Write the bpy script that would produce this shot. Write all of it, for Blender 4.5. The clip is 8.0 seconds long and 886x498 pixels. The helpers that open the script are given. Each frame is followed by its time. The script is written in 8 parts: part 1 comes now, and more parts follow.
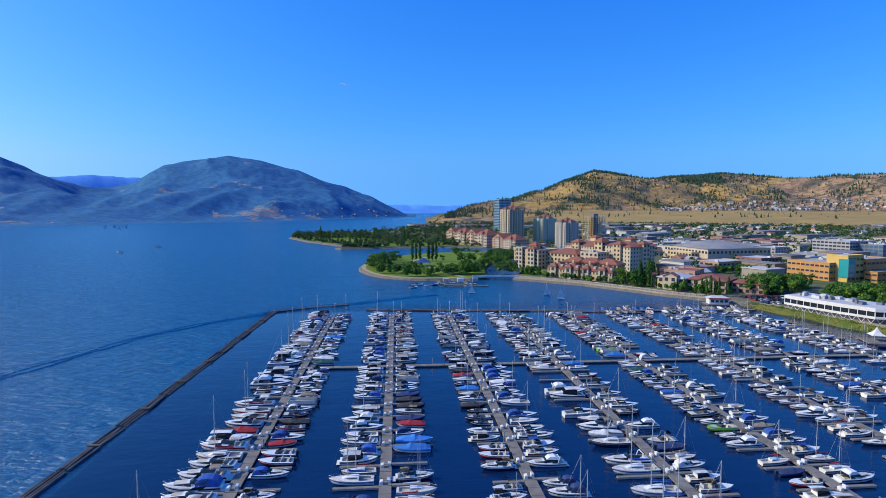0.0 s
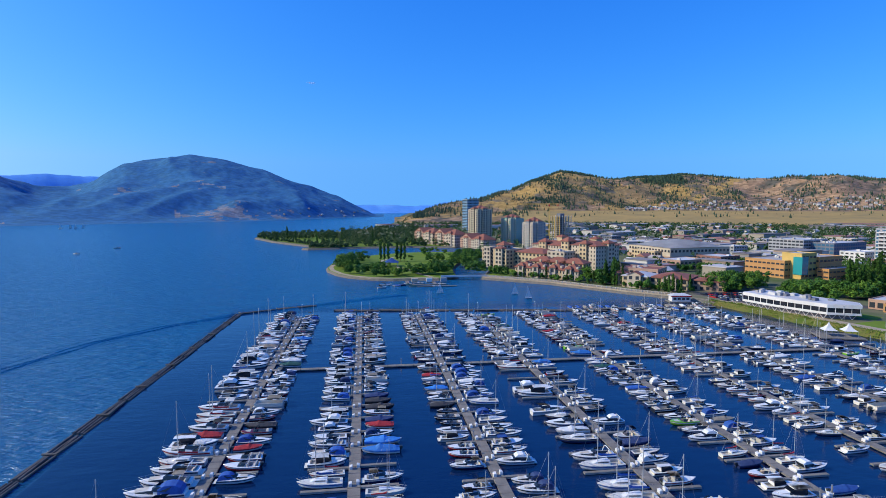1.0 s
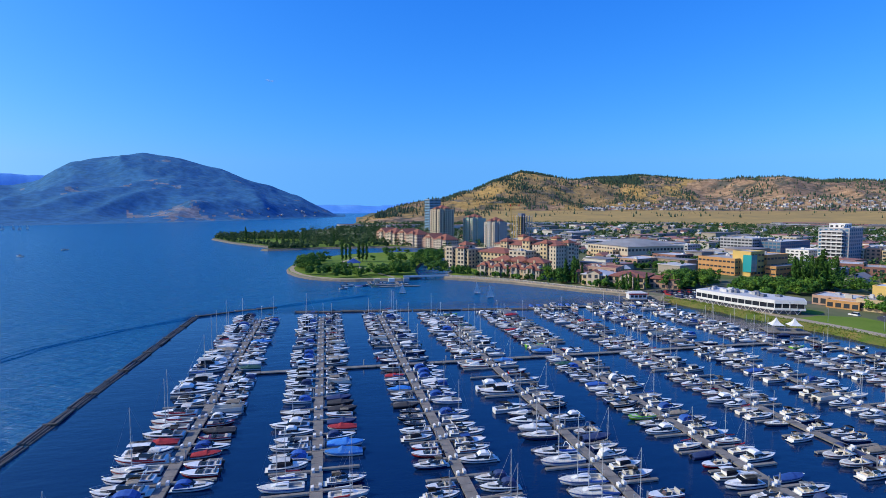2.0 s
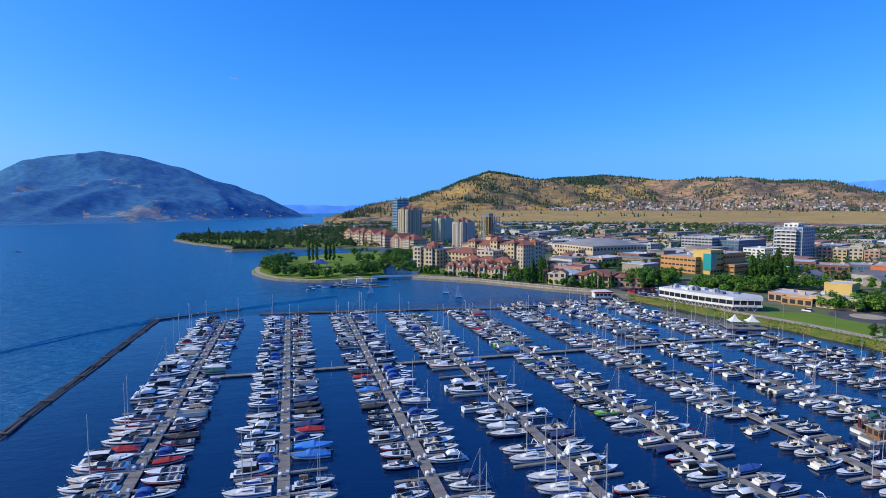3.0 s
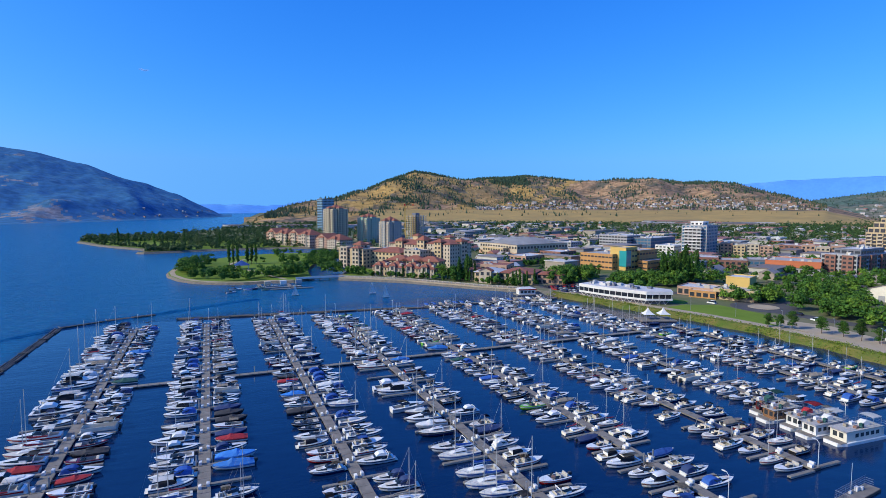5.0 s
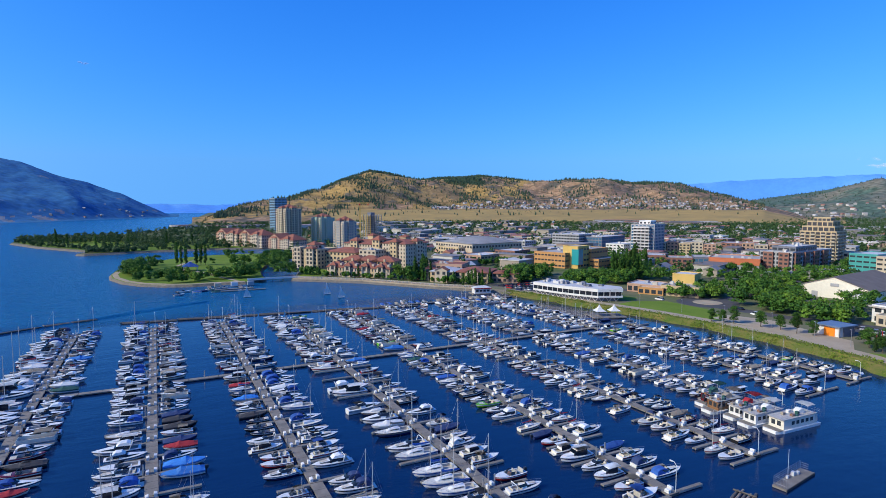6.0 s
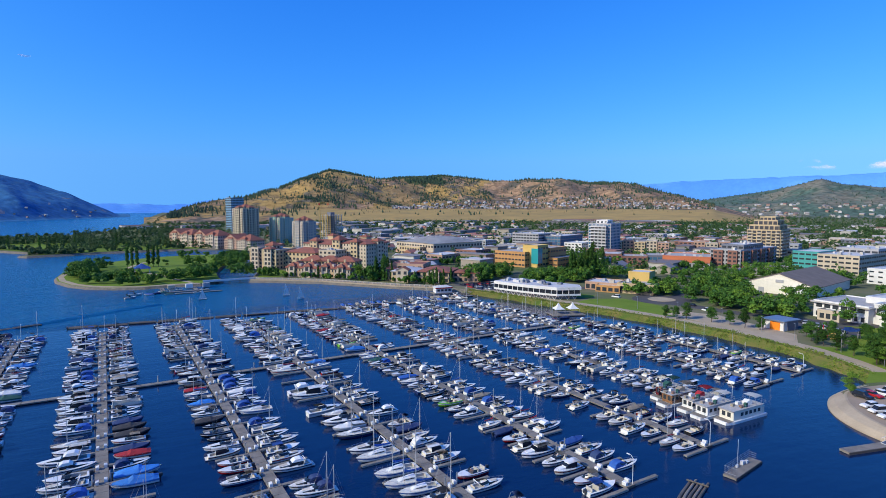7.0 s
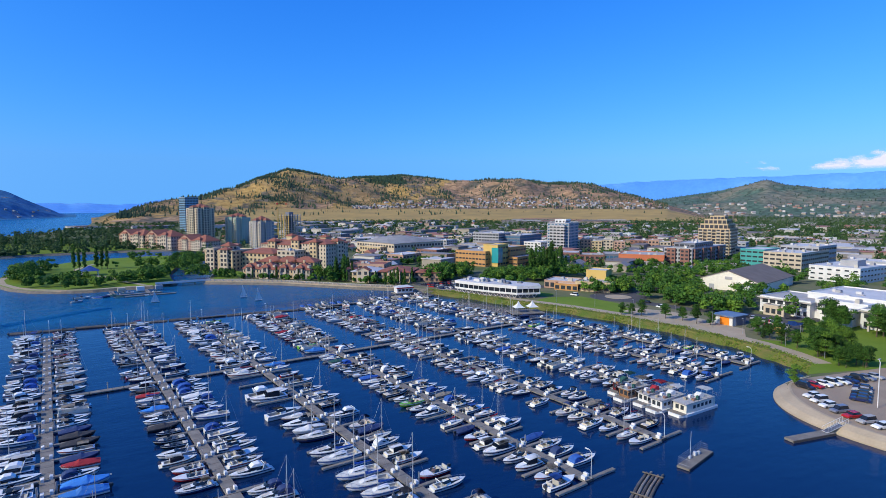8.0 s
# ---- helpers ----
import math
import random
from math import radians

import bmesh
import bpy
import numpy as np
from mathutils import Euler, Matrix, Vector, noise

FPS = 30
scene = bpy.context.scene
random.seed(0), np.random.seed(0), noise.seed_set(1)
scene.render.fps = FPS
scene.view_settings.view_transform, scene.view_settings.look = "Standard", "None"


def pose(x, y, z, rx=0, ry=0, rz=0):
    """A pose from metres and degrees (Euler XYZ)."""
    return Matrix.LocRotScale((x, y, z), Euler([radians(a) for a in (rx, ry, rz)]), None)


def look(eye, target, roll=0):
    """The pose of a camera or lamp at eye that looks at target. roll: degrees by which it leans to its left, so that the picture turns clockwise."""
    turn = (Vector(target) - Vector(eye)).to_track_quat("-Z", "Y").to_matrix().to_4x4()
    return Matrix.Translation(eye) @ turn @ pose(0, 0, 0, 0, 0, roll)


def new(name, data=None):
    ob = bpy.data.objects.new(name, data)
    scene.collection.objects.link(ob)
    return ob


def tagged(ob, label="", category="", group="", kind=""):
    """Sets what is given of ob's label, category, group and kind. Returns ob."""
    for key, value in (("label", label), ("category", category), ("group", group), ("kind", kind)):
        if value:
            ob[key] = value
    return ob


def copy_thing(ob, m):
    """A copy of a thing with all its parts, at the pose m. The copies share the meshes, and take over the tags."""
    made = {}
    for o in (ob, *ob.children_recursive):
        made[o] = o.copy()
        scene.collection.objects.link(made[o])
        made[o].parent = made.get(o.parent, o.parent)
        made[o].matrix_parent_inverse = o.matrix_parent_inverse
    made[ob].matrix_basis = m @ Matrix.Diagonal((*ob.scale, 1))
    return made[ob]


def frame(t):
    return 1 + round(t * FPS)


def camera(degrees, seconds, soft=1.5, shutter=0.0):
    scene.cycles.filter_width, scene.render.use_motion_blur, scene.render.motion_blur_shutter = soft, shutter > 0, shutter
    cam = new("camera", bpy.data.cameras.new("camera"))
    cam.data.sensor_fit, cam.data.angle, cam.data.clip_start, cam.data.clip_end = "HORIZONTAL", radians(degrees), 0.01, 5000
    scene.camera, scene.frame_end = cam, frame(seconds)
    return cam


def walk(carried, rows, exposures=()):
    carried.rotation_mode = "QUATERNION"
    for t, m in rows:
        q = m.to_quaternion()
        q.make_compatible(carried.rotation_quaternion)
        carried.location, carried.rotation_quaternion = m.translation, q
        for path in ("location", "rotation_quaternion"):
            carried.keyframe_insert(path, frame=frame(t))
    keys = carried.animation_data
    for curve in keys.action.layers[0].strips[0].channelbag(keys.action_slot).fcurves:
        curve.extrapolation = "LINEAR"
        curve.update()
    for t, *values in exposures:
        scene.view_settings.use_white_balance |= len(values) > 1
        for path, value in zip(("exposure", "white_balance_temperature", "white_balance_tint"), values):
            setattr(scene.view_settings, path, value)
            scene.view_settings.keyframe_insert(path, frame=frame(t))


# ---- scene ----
# camera: a drone hovering over the basin and panning to the right
cam = camera(76.68, 8.0, soft=0.88)
EYE_H = 52.0
PAN = [(0, -4.80, -4.33), (0.5, -6.27, -4.335), (1.0, -8.04, -4.34), (1.5, -10.05, -4.34), (3.0, -15.165, -4.335), (3.5, -16.77, -4.33), (4.0, -18.42, -4.34),
       (4.5, -20.42, -4.36), (6.0, -27.19, -4.43), (6.5, -29.26, -4.44), (7.0, -31.18, -4.46), (7.5, -33.25, -4.475), (8.0, -35.19, -4.49)]
walk(cam, [(t, pose(0, 0, EYE_H, 90 + tilt, 0, a)) for t, a, tilt in PAN], exposures=[(0, 0.0), (8, 0.0)])

# world, sun
SUN_AZ, SUN_EL = -86.0, 34.0     # degrees from +y, clockwise positive; height
world = bpy.data.worlds.new("sky")
scene.world = world
world.use_nodes = True
wn, wl = world.node_tree.nodes, world.node_tree.links
wn.clear()
sky = wn.new("ShaderNodeTexSky")
sky.sky_type, sky.sun_disc = "NISHITA", False
sky.sun_elevation, sky.sun_rotation = radians(SUN_EL), radians(SUN_AZ)
sky.altitude, sky.air_density, sky.dust_density, sky.ozone_density = 350, 1.0, 2.0, 4.0
bg = wn.new("ShaderNodeBackground")
bg.inputs["Strength"].default_value = 0.1
wout = wn.new("ShaderNodeOutputWorld")
# the very clear, deep blue of a dry summer sky, paling towards the sun: each channel's contrast and gain
# near the horizon it stays as bright as a few degrees above it
wco, wsep, wmax, wjoin = wn.new("ShaderNodeTexCoord"), wn.new("ShaderNodeSeparateXYZ"), wn.new("ShaderNodeMath"), wn.new("ShaderNodeCombineXYZ")
wmax.operation, wmax.inputs[1].default_value = "MAXIMUM", 0.075
wl.new(wco.outputs["Generated"], wsep.inputs[0])
wl.new(wsep.outputs["Z"], wmax.inputs[0])
wl.new(wsep.outputs["X"], wjoin.inputs["X"])
wl.new(wsep.outputs["Y"], wjoin.inputs["Y"])
wl.new(wmax.outputs[0], wjoin.inputs["Z"])
wl.new(wjoin.outputs[0], sky.inputs["Vector"])
split, merge = wn.new("ShaderNodeSeparateColor"), wn.new("ShaderNodeCombineColor")
wl.new(sky.outputs[0], split.inputs[0])
for ch, (power, gain) in enumerate(((1.80, 0.225), (1.02, 1.17), (0.50, 4.9))):
    pw, gn = wn.new("ShaderNodeMath"), wn.new("ShaderNodeMath")
    pw.operation, gn.operation = "POWER", "MULTIPLY"
    pw.inputs[1].default_value, gn.inputs[1].default_value = power, gain
    wl.new(split.outputs[ch], pw.inputs[0])
    wl.new(pw.outputs[0], gn.inputs[0])
    wl.new(gn.outputs[0], merge.inputs[ch])
wl.new(merge.outputs[0], bg.inputs[0])
wl.new(bg.outputs[0], wout.inputs[0])
lamp = bpy.data.lights.new("sun", "SUN")
lamp.energy, lamp.angle, lamp.color = 4.0, radians(0.53), (0.91, 0.92, 0.73)
sun = new("sun", lamp)
_az, _el = radians(SUN_AZ), radians(SUN_EL)
sun.matrix_world = look((math.sin(_az) * math.cos(_el) * 300, math.cos(_az) * math.cos(_el) * 300, math.sin(_el) * 300), (0, 0, 0))

# ---- materials ----
def node_mat(name):
    m = bpy.data.materials.new(name)
    m.use_nodes = True
    n, l = m.node_tree.nodes, m.node_tree.links
    return m, n, l, n["Principled BSDF"]


def mat(name, a, b=None, rough=0.6, metal=0.0, scale=1.0, fine=12.0, bump=0.0, spec=0.5, jitter=0.0, world_space=False):
    """A surface of colour a mottled with b at two scales; jitter varies the value from object to object."""
    m, n, l, p = node_mat(name)
    b = b or tuple(c * 0.8 for c in a)
    p.inputs["Roughness"].default_value, p.inputs["Metallic"].default_value = rough, metal
    p.inputs["Specular IOR Level"].default_value = spec
    if world_space:
        co = n.new("ShaderNodeNewGeometry").outputs["Position"]
    else:
        co = n.new("ShaderNodeTexCoord").outputs["Object"]
    t1, t2 = n.new("ShaderNodeTexNoise"), n.new("ShaderNodeTexNoise")
    t1.inputs["Scale"].default_value, t2.inputs["Scale"].default_value = scale, fine
    t1.inputs["Detail"].default_value, t2.inputs["Detail"].default_value = 4, 3
    l.new(co, t1.inputs["Vector"]), l.new(co, t2.inputs["Vector"])
    add = n.new("ShaderNodeMath")
    add.operation = "MULTIPLY_ADD"
    l.new(t2.outputs["Fac"], add.inputs[0])
    add.inputs[1].default_value = 0.5
    l.new(t1.outputs["Fac"], add.inputs[2])
    ramp = n.new("ShaderNodeMapRange")
    ramp.inputs["From Min"].default_value, ramp.inputs["From Max"].default_value = 0.5, 1.0
    l.new(add.outputs[0], ramp.inputs["Value"])
    mix = n.new("ShaderNodeMix")
    mix.data_type = "RGBA"
    mix.inputs["A"].default_value, mix.inputs["B"].default_value = (*a, 1), (*b, 1)
    l.new(ramp.outputs[0], mix.inputs["Factor"])
    out = mix.outputs["Result"]
    if jitter:
        info = n.new("ShaderNodeObjectInfo")
        mr = n.new("ShaderNodeMapRange")
        mr.inputs["To Min"].default_value, mr.inputs["To Max"].default_value = 1 - jitter, 1 + jitter
        hs = n.new("ShaderNodeHueSaturation")
        l.new(info.outputs["Random"], mr.inputs["Value"])
        l.new(mr.outputs[0], hs.inputs["Value"])
        l.new(out, hs.inputs["Color"])
        out = hs.outputs[0]
    l.new(out, p.inputs["Base Color"])
    if bump:
        bp = n.new("ShaderNodeBump")
        bp.inputs["Strength"].default_value = 0.6
        bp.inputs["Distance"].default_value = bump
        l.new(add.outputs[0], bp.inputs["Height"])
        l.new(bp.outputs[0], p.inputs["Normal"])
    return m


def leaf_mat(name, a, b, jitter=0.15):
    """Foliage: colour varies from leaf clump to leaf clump and from tree to tree."""
    m, n, l, p = node_mat(name)
    p.inputs["Roughness"].default_value = 0.6
    p.inputs["Specular IOR Level"].default_value = 0.1
    geo, info = n.new("ShaderNodeNewGeometry"), n.new("ShaderNodeObjectInfo")
    mix = n.new("ShaderNodeMix")
    mix.data_type = "RGBA"
    mix.inputs["A"].default_value, mix.inputs["B"].default_value = (*a, 1), (*b, 1)
    l.new(geo.outputs["Random Per Island"], mix.inputs["Factor"])
    mr, hs = n.new("ShaderNodeMapRange"), n.new("ShaderNodeHueSaturation")
    mr.inputs["To Min"].default_value, mr.inputs["To Max"].default_value = 1 - jitter, 1 + jitter * 2
    l.new(info.outputs["Random"], mr.inputs["Value"])
    l.new(mr.outputs[0], hs.inputs["Value"])
    l.new(mix.outputs["Result"], hs.inputs["Color"])
    l.new(hs.outputs[0], p.inputs["Base Color"])
    return m


def island_mat(name, stops, rough=0.7):
    """Pieces of one mesh, each with one colour of a short list."""
    m, n, l, p = node_mat(name)
    p.inputs["Roughness"].default_value = rough
    geo = n.new("ShaderNodeNewGeometry")
    ramp = n.new("ShaderNodeValToRGB")
    ramp.color_ramp.interpolation = "CONSTANT"
    el = ramp.color_ramp.elements
    while len(el) < len(stops):
        el.new(0.5)
    for i, c in enumerate(stops):
        el[i].position, el[i].color = i / len(stops), (*c, 1)
    l.new(geo.outputs["Random Per Island"], ramp.inputs[0])
    l.new(ramp.outputs[0], p.inputs["Base Color"])
    return m


def hill_mat(name, cols, scales, bump=6.0, patch=(0.50, 0.66), speckle=(0.62, 1.25)):
    """Hillside of three ground covers blended by noise."""
    m, n, l, p = node_mat(name)
    p.inputs["Roughness"].default_value = 0.95
    p.inputs["Specular IOR Level"].default_value = 0.1
    co = n.new("ShaderNodeNewGeometry").outputs["Position"]
    fac = []
    for s in scales:
        t = n.new("ShaderNodeTexNoise")
        t.inputs["Scale"].default_value, t.inputs["Detail"].default_value = s, 8
        t.inputs["Roughness"].default_value = 0.62
        l.new(co, t.inputs["Vector"])
        fac.append(t.outputs["Fac"])
    out = None
    for i in (0, 1):
        r = n.new("ShaderNodeMapRange")
        r.interpolation_type = "SMOOTHSTEP"
        r.inputs["From Min"].default_value, r.inputs["From Max"].default_value = ((0.44, 0.58), patch)[i]
        l.new(fac[i], r.inputs["Value"])
        mix = n.new("ShaderNodeMix")
        mix.data_type = "RGBA"
        l.new(r.outputs[0], mix.inputs["Factor"])
        if out:
            l.new(out, mix.inputs["A"])
        else:
            mix.inputs["A"].default_value = (*cols[0], 1)
        mix.inputs["B"].default_value = (*cols[i + 1], 1)
        out = mix.outputs["Result"]
    speck = n.new("ShaderNodeTexNoise")
    speck.inputs["Scale"].default_value, speck.inputs["Detail"].default_value = 0.045, 6
    l.new(co, speck.inputs["Vector"])
    sr = n.new("ShaderNodeMapRange")
    sr.inputs["From Min"].default_value, sr.inputs["From Max"].default_value = 0.35, 0.65
    sr.inputs["To Min"].default_value, sr.inputs["To Max"].default_value = speckle
    l.new(speck.outputs["Fac"], sr.inputs["Value"])
    tone = n.new("ShaderNodeHueSaturation")
    l.new(sr.outputs[0], tone.inputs["Value"])
    l.new(out, tone.inputs["Color"])
    l.new(tone.outputs[0], p.inputs["Base Color"])
    both = n.new("ShaderNodeMath")
    both.operation = "MULTIPLY_ADD"
    both.inputs[1].default_value = 0.35
    l.new(speck.outputs["Fac"], both.inputs[0])
    l.new(fac[1], both.inputs[2])
    bp = n.new("ShaderNodeBump")
    bp.inputs["Distance"].default_value, bp.inputs["Strength"].default_value = bump, 0.8
    l.new(both.outputs[0], bp.inputs["Height"])
    l.new(bp.outputs[0], p.inputs["Normal"])
    return m


def water_mat():
    m, n, l, p = node_mat("lake_water")
    p.inputs["Roughness"].default_value = 0.08
    p.inputs["IOR"].default_value = 1.333
    pos = n.new("ShaderNodeNewGeometry").outputs["Position"]
    stretch = n.new("ShaderNodeMapping")
    stretch.inputs["Rotation"].default_value = (0, 0, radians(20))
    stretch.inputs["Scale"].default_value = (0.45, 1.0, 1.0)
    l.new(pos, stretch.inputs["Vector"])
    hs = []
    for s, d, r in ((0.42, 5, 0.62), (0.10, 3, 0.5)):
        t = n.new("ShaderNodeTexNoise")
        t.inputs["Scale"].default_value, t.inputs["Detail"].default_value, t.inputs["Roughness"].default_value = s, d, r
        l.new(stretch.outputs[0], t.inputs["Vector"])
        hs.append(t.outputs["Fac"])
    add = n.new("ShaderNodeMath")
    add.operation = "MULTIPLY_ADD"
    l.new(hs[1], add.inputs[0])
    add.inputs[1].default_value = 1.4
    l.new(hs[0], add.inputs[2])
    # sheltered behind the booms, open to the wind beyond them
    sep = n.new("ShaderNodeSeparateXYZ")
    l.new(pos, sep.inputs[0])
    west = n.new("ShaderNodeMapRange")
    west.inputs["From Min"].default_value, west.inputs["From Max"].default_value = -62, -66
    l.new(sep.outputs["X"], west.inputs["Value"])
    north = n.new("ShaderNodeMapRange")
    north.inputs["From Min"].default_value, north.inputs["From Max"].default_value = 275, 300
    l.new(sep.outputs["Y"], north.inputs["Value"])
    open_w = n.new("ShaderNodeMath")
    open_w.operation = "MAXIMUM"
    l.new(west.outputs[0], open_w.inputs[0]), l.new(north.outputs[0], open_w.inputs[1])
    amt = n.new("ShaderNodeMapRange")
    amt.inputs["To Min"].default_value, amt.inputs["To Max"].default_value = 0.06, 1.0
    l.new(open_w.outputs[0], amt.inputs["Value"])
    chop = n.new("ShaderNodeMapRange")
    chop.inputs["To Min"].default_value, chop.inputs["To Max"].default_value = 0.09, 0.20
    l.new(open_w.outputs[0], chop.inputs["Value"])
    l.new(chop.outputs[0], p.inputs["Roughness"])
    # open water's brighter base: the lake's own blue plus painted sky reflection
    sky_in_base = n.new("ShaderNodeMix")
    sky_in_base.data_type = "RGBA"
    sky_in_base.inputs["A"].default_value, sky_in_base.inputs["B"].default_value = (0.002, 0.015, 0.058, 1), (0.0055, 0.098, 0.224, 1)
    l.new(open_w.outputs[0], sky_in_base.inputs["Factor"])
    l.new(sky_in_base.outputs["Result"], p.inputs["Base Color"])
    bp = n.new("ShaderNodeBump")
    bp.inputs["Distance"].default_value = 1.9
    l.new(amt.outputs[0], bp.inputs["Strength"])
    l.new(add.outputs[0], bp.inputs["Height"])
    l.new(bp.outputs[0], p.inputs["Normal"])
    return m


def glass_mat(name, tint, rough=0.08):
    m, n, l, p = node_mat(name)
    p.inputs["Base Color"].default_value = (*tint, 1)
    p.inputs["Roughness"].default_value = rough
    p.inputs["Specular IOR Level"].default_value = 0.5
    return m


WATER = water_mat()
GRASS = mat("mown_grass", (0.115, 0.185, 0.02), (0.16, 0.225, 0.032), 0.9, scale=0.08, fine=1.2, spec=0.1, world_space=True)
DRY_BANK = mat("dry_grass_bank", (0.19, 0.15, 0.05), (0.07, 0.125, 0.018), 0.95, scale=0.15, fine=1.5, bump=0.3, spec=0.1, world_space=True)
EARTH = mat("town_ground", (0.19, 0.17, 0.11), (0.075, 0.115, 0.035), 0.95, scale=0.012, fine=0.09, spec=0.1, world_space=True)
ASPHALT = mat("asphalt", (0.065, 0.065, 0.07), (0.095, 0.09, 0.09), 0.9, scale=0.15, fine=3, spec=0.2, world_space=True)
PAVING = mat("pale_paving", (0.42, 0.34, 0.24), (0.32, 0.26, 0.18), 0.85, scale=0.2, fine=2, spec=0.2, world_space=True)
GRAVEL = mat("car_park_gravel", (0.34, 0.27, 0.20), (0.26, 0.20, 0.15), 0.95, scale=0.15, fine=3, spec=0.1, world_space=True)
CONCRETE = mat("concrete", (0.5, 0.46, 0.4), (0.38, 0.35, 0.3), 0.85, scale=0.3, fine=4, spec=0.2)
ROCK = mat("shore_rock", (0.21, 0.185, 0.15), (0.11, 0.10, 0.08), 0.95, scale=0.6, fine=4, bump=0.3, spec=0.15, world_space=True)
DOCK = mat("weathered_dock_boards", (0.245, 0.222, 0.195), (0.15, 0.135, 0.118), 0.85, scale=0.5, fine=6, spec=0.2, world_space=True)
DOCK_EDGE = mat("dark_dock_timber", (0.09, 0.075, 0.06), (0.05, 0.04, 0.035), 0.85, scale=1, fine=8)
DOCK_SIDE = mat("pale_dock_fascia", (0.40, 0.37, 0.32), (0.27, 0.25, 0.22), 0.8, scale=0.6, fine=6, spec=0.2, world_space=True)
LOG = mat("wet_log", (0.15, 0.125, 0.10), (0.06, 0.052, 0.046), 0.8, scale=0.4, fine=3, bump=0.05, world_space=True)
GELCOAT = mat("white_gelcoat", (0.76, 0.755, 0.73), (0.64, 0.635, 0.61), 0.22, scale=0.6, fine=5, jitter=0.08)
CREAM = mat("cream_deck", (0.70, 0.66, 0.56), (0.60, 0.56, 0.47), 0.5, scale=0.8, fine=7, jitter=0.1)
NAVY = mat("navy_gelcoat", (0.012, 0.02, 0.075), (0.02, 0.03, 0.09), 0.2, scale=1, fine=5)
BLACK = mat("black_gelcoat", (0.012, 0.012, 0.014), (0.025, 0.025, 0.028), 0.25, scale=1, fine=5)
RED = mat("red_gelcoat", (0.42, 0.02, 0.02), (0.35, 0.02, 0.02), 0.25, scale=1, fine=5)
CANVAS_BLUE = mat("blue_canvas", (0.02, 0.10, 0.36), (0.015, 0.06, 0.24), 0.85, scale=1.2, fine=8, jitter=0.25)
CANVAS_NAVY = mat("navy_canvas", (0.018, 0.035, 0.105), (0.025, 0.05, 0.13), 0.85, scale=1.2, fine=8, jitter=0.2)
CANVAS_SKY = mat("bright_blue_tarpaulin", (0.03, 0.20, 0.55), (0.025, 0.15, 0.42), 0.7, scale=1.2, fine=6, jitter=0.2)
LIME = mat("lime_gelcoat", (0.16, 0.42, 0.03), (0.12, 0.34, 0.03), 0.25, scale=1, fine=5)
MAROON = mat("maroon_gelcoat", (0.14, 0.018, 0.022), (0.10, 0.014, 0.018), 0.22, scale=1, fine=5)
SUNPAD = mat("cream_sun_pad", (0.58, 0.52, 0.42), (0.48, 0.42, 0.34), 0.6, scale=2, fine=9, jitter=0.15)
CANVAS_BLACK = mat("black_canvas", (0.028, 0.028, 0.033), (0.05, 0.05, 0.055), 0.85, scale=1.2, fine=8)
CANVAS_TAN = mat("tan_canvas", (0.27, 0.23, 0.18), (0.2, 0.17, 0.13), 0.85, scale=1.2, fine=8, jitter=0.2)
CANVAS_WHITE = mat("white_canvas", (0.68, 0.68, 0.66), (0.58, 0.58, 0.56), 0.8, scale=1.2, fine=8)
CANVAS_RED = mat("red_canvas", (0.38, 0.02, 0.03), (0.28, 0.018, 0.025), 0.85, scale=1.2, fine=8)
CANVAS_GREEN = mat("green_canvas", (0.02, 0.09, 0.075), (0.015, 0.07, 0.055), 0.85, scale=1.2, fine=8)
SEAT = mat("vinyl_seat", (0.50, 0.47, 0.42), (0.36, 0.34, 0.31), 0.6, scale=2, fine=9)
SCREEN = glass_mat("dark_windscreen", (0.015, 0.02, 0.028))
STEEL = mat("brushed_alloy", (0.45, 0.45, 0.46), (0.36, 0.36, 0.36), 0.5, metal=0.8)
MAST = mat("anodised_mast", (0.62, 0.61, 0.58), (0.5, 0.49, 0.47), 0.45, metal=0.4)
ENGINE = mat("engine_cowl", (0.03, 0.03, 0.035), (0.05, 0.05, 0.05), 0.35)
WOOD = mat("varnished_wood", (0.26, 0.13, 0.06), (0.18, 0.09, 0.04), 0.4, scale=1, fine=9)
WHITE_PAINT = mat("white_paint", (0.70, 0.69, 0.665), (0.57, 0.56, 0.54), 0.6, scale=0.25, fine=3)
STUCCO = mat("cream_stucco", (0.54, 0.42, 0.25), (0.45, 0.34, 0.20), 0.85, scale=0.12, fine=1.5)
STUCCO_PALE = mat("pale_stucco", (0.52, 0.44, 0.33), (0.43, 0.36, 0.27), 0.85, scale=0.12, fine=1.5)
STUCCO_PINK = mat("salmon_stucco", (0.46, 0.29, 0.20), (0.38, 0.24, 0.17), 0.85, scale=0.12, fine=1.5)
GREY_WALL = mat("grey_panel", (0.36, 0.36, 0.37), (0.28, 0.28, 0.29), 0.7, scale=0.15, fine=2)
DARK_WALL = mat("dark_panel", (0.16, 0.17, 0.20), (0.11, 0.12, 0.15), 0.6, scale=0.15, fine=2)
OCHRE = mat("ochre_brick", (0.52, 0.27, 0.10), (0.43, 0.22, 0.08), 0.85, scale=0.15, fine=3)
YELLOW_WALL = mat("yellow_render", (0.60, 0.41, 0.13), (0.52, 0.35, 0.10), 0.85, scale=0.15, fine=3)
BRICK_RED = mat("red_brick", (0.27, 0.13, 0.095), (0.21, 0.1, 0.075), 0.85, scale=0.2, fine=3)
ORANGE = mat("orange_cladding", (0.52, 0.15, 0.06), (0.45, 0.13, 0.05), 0.6, scale=0.2, fine=3)
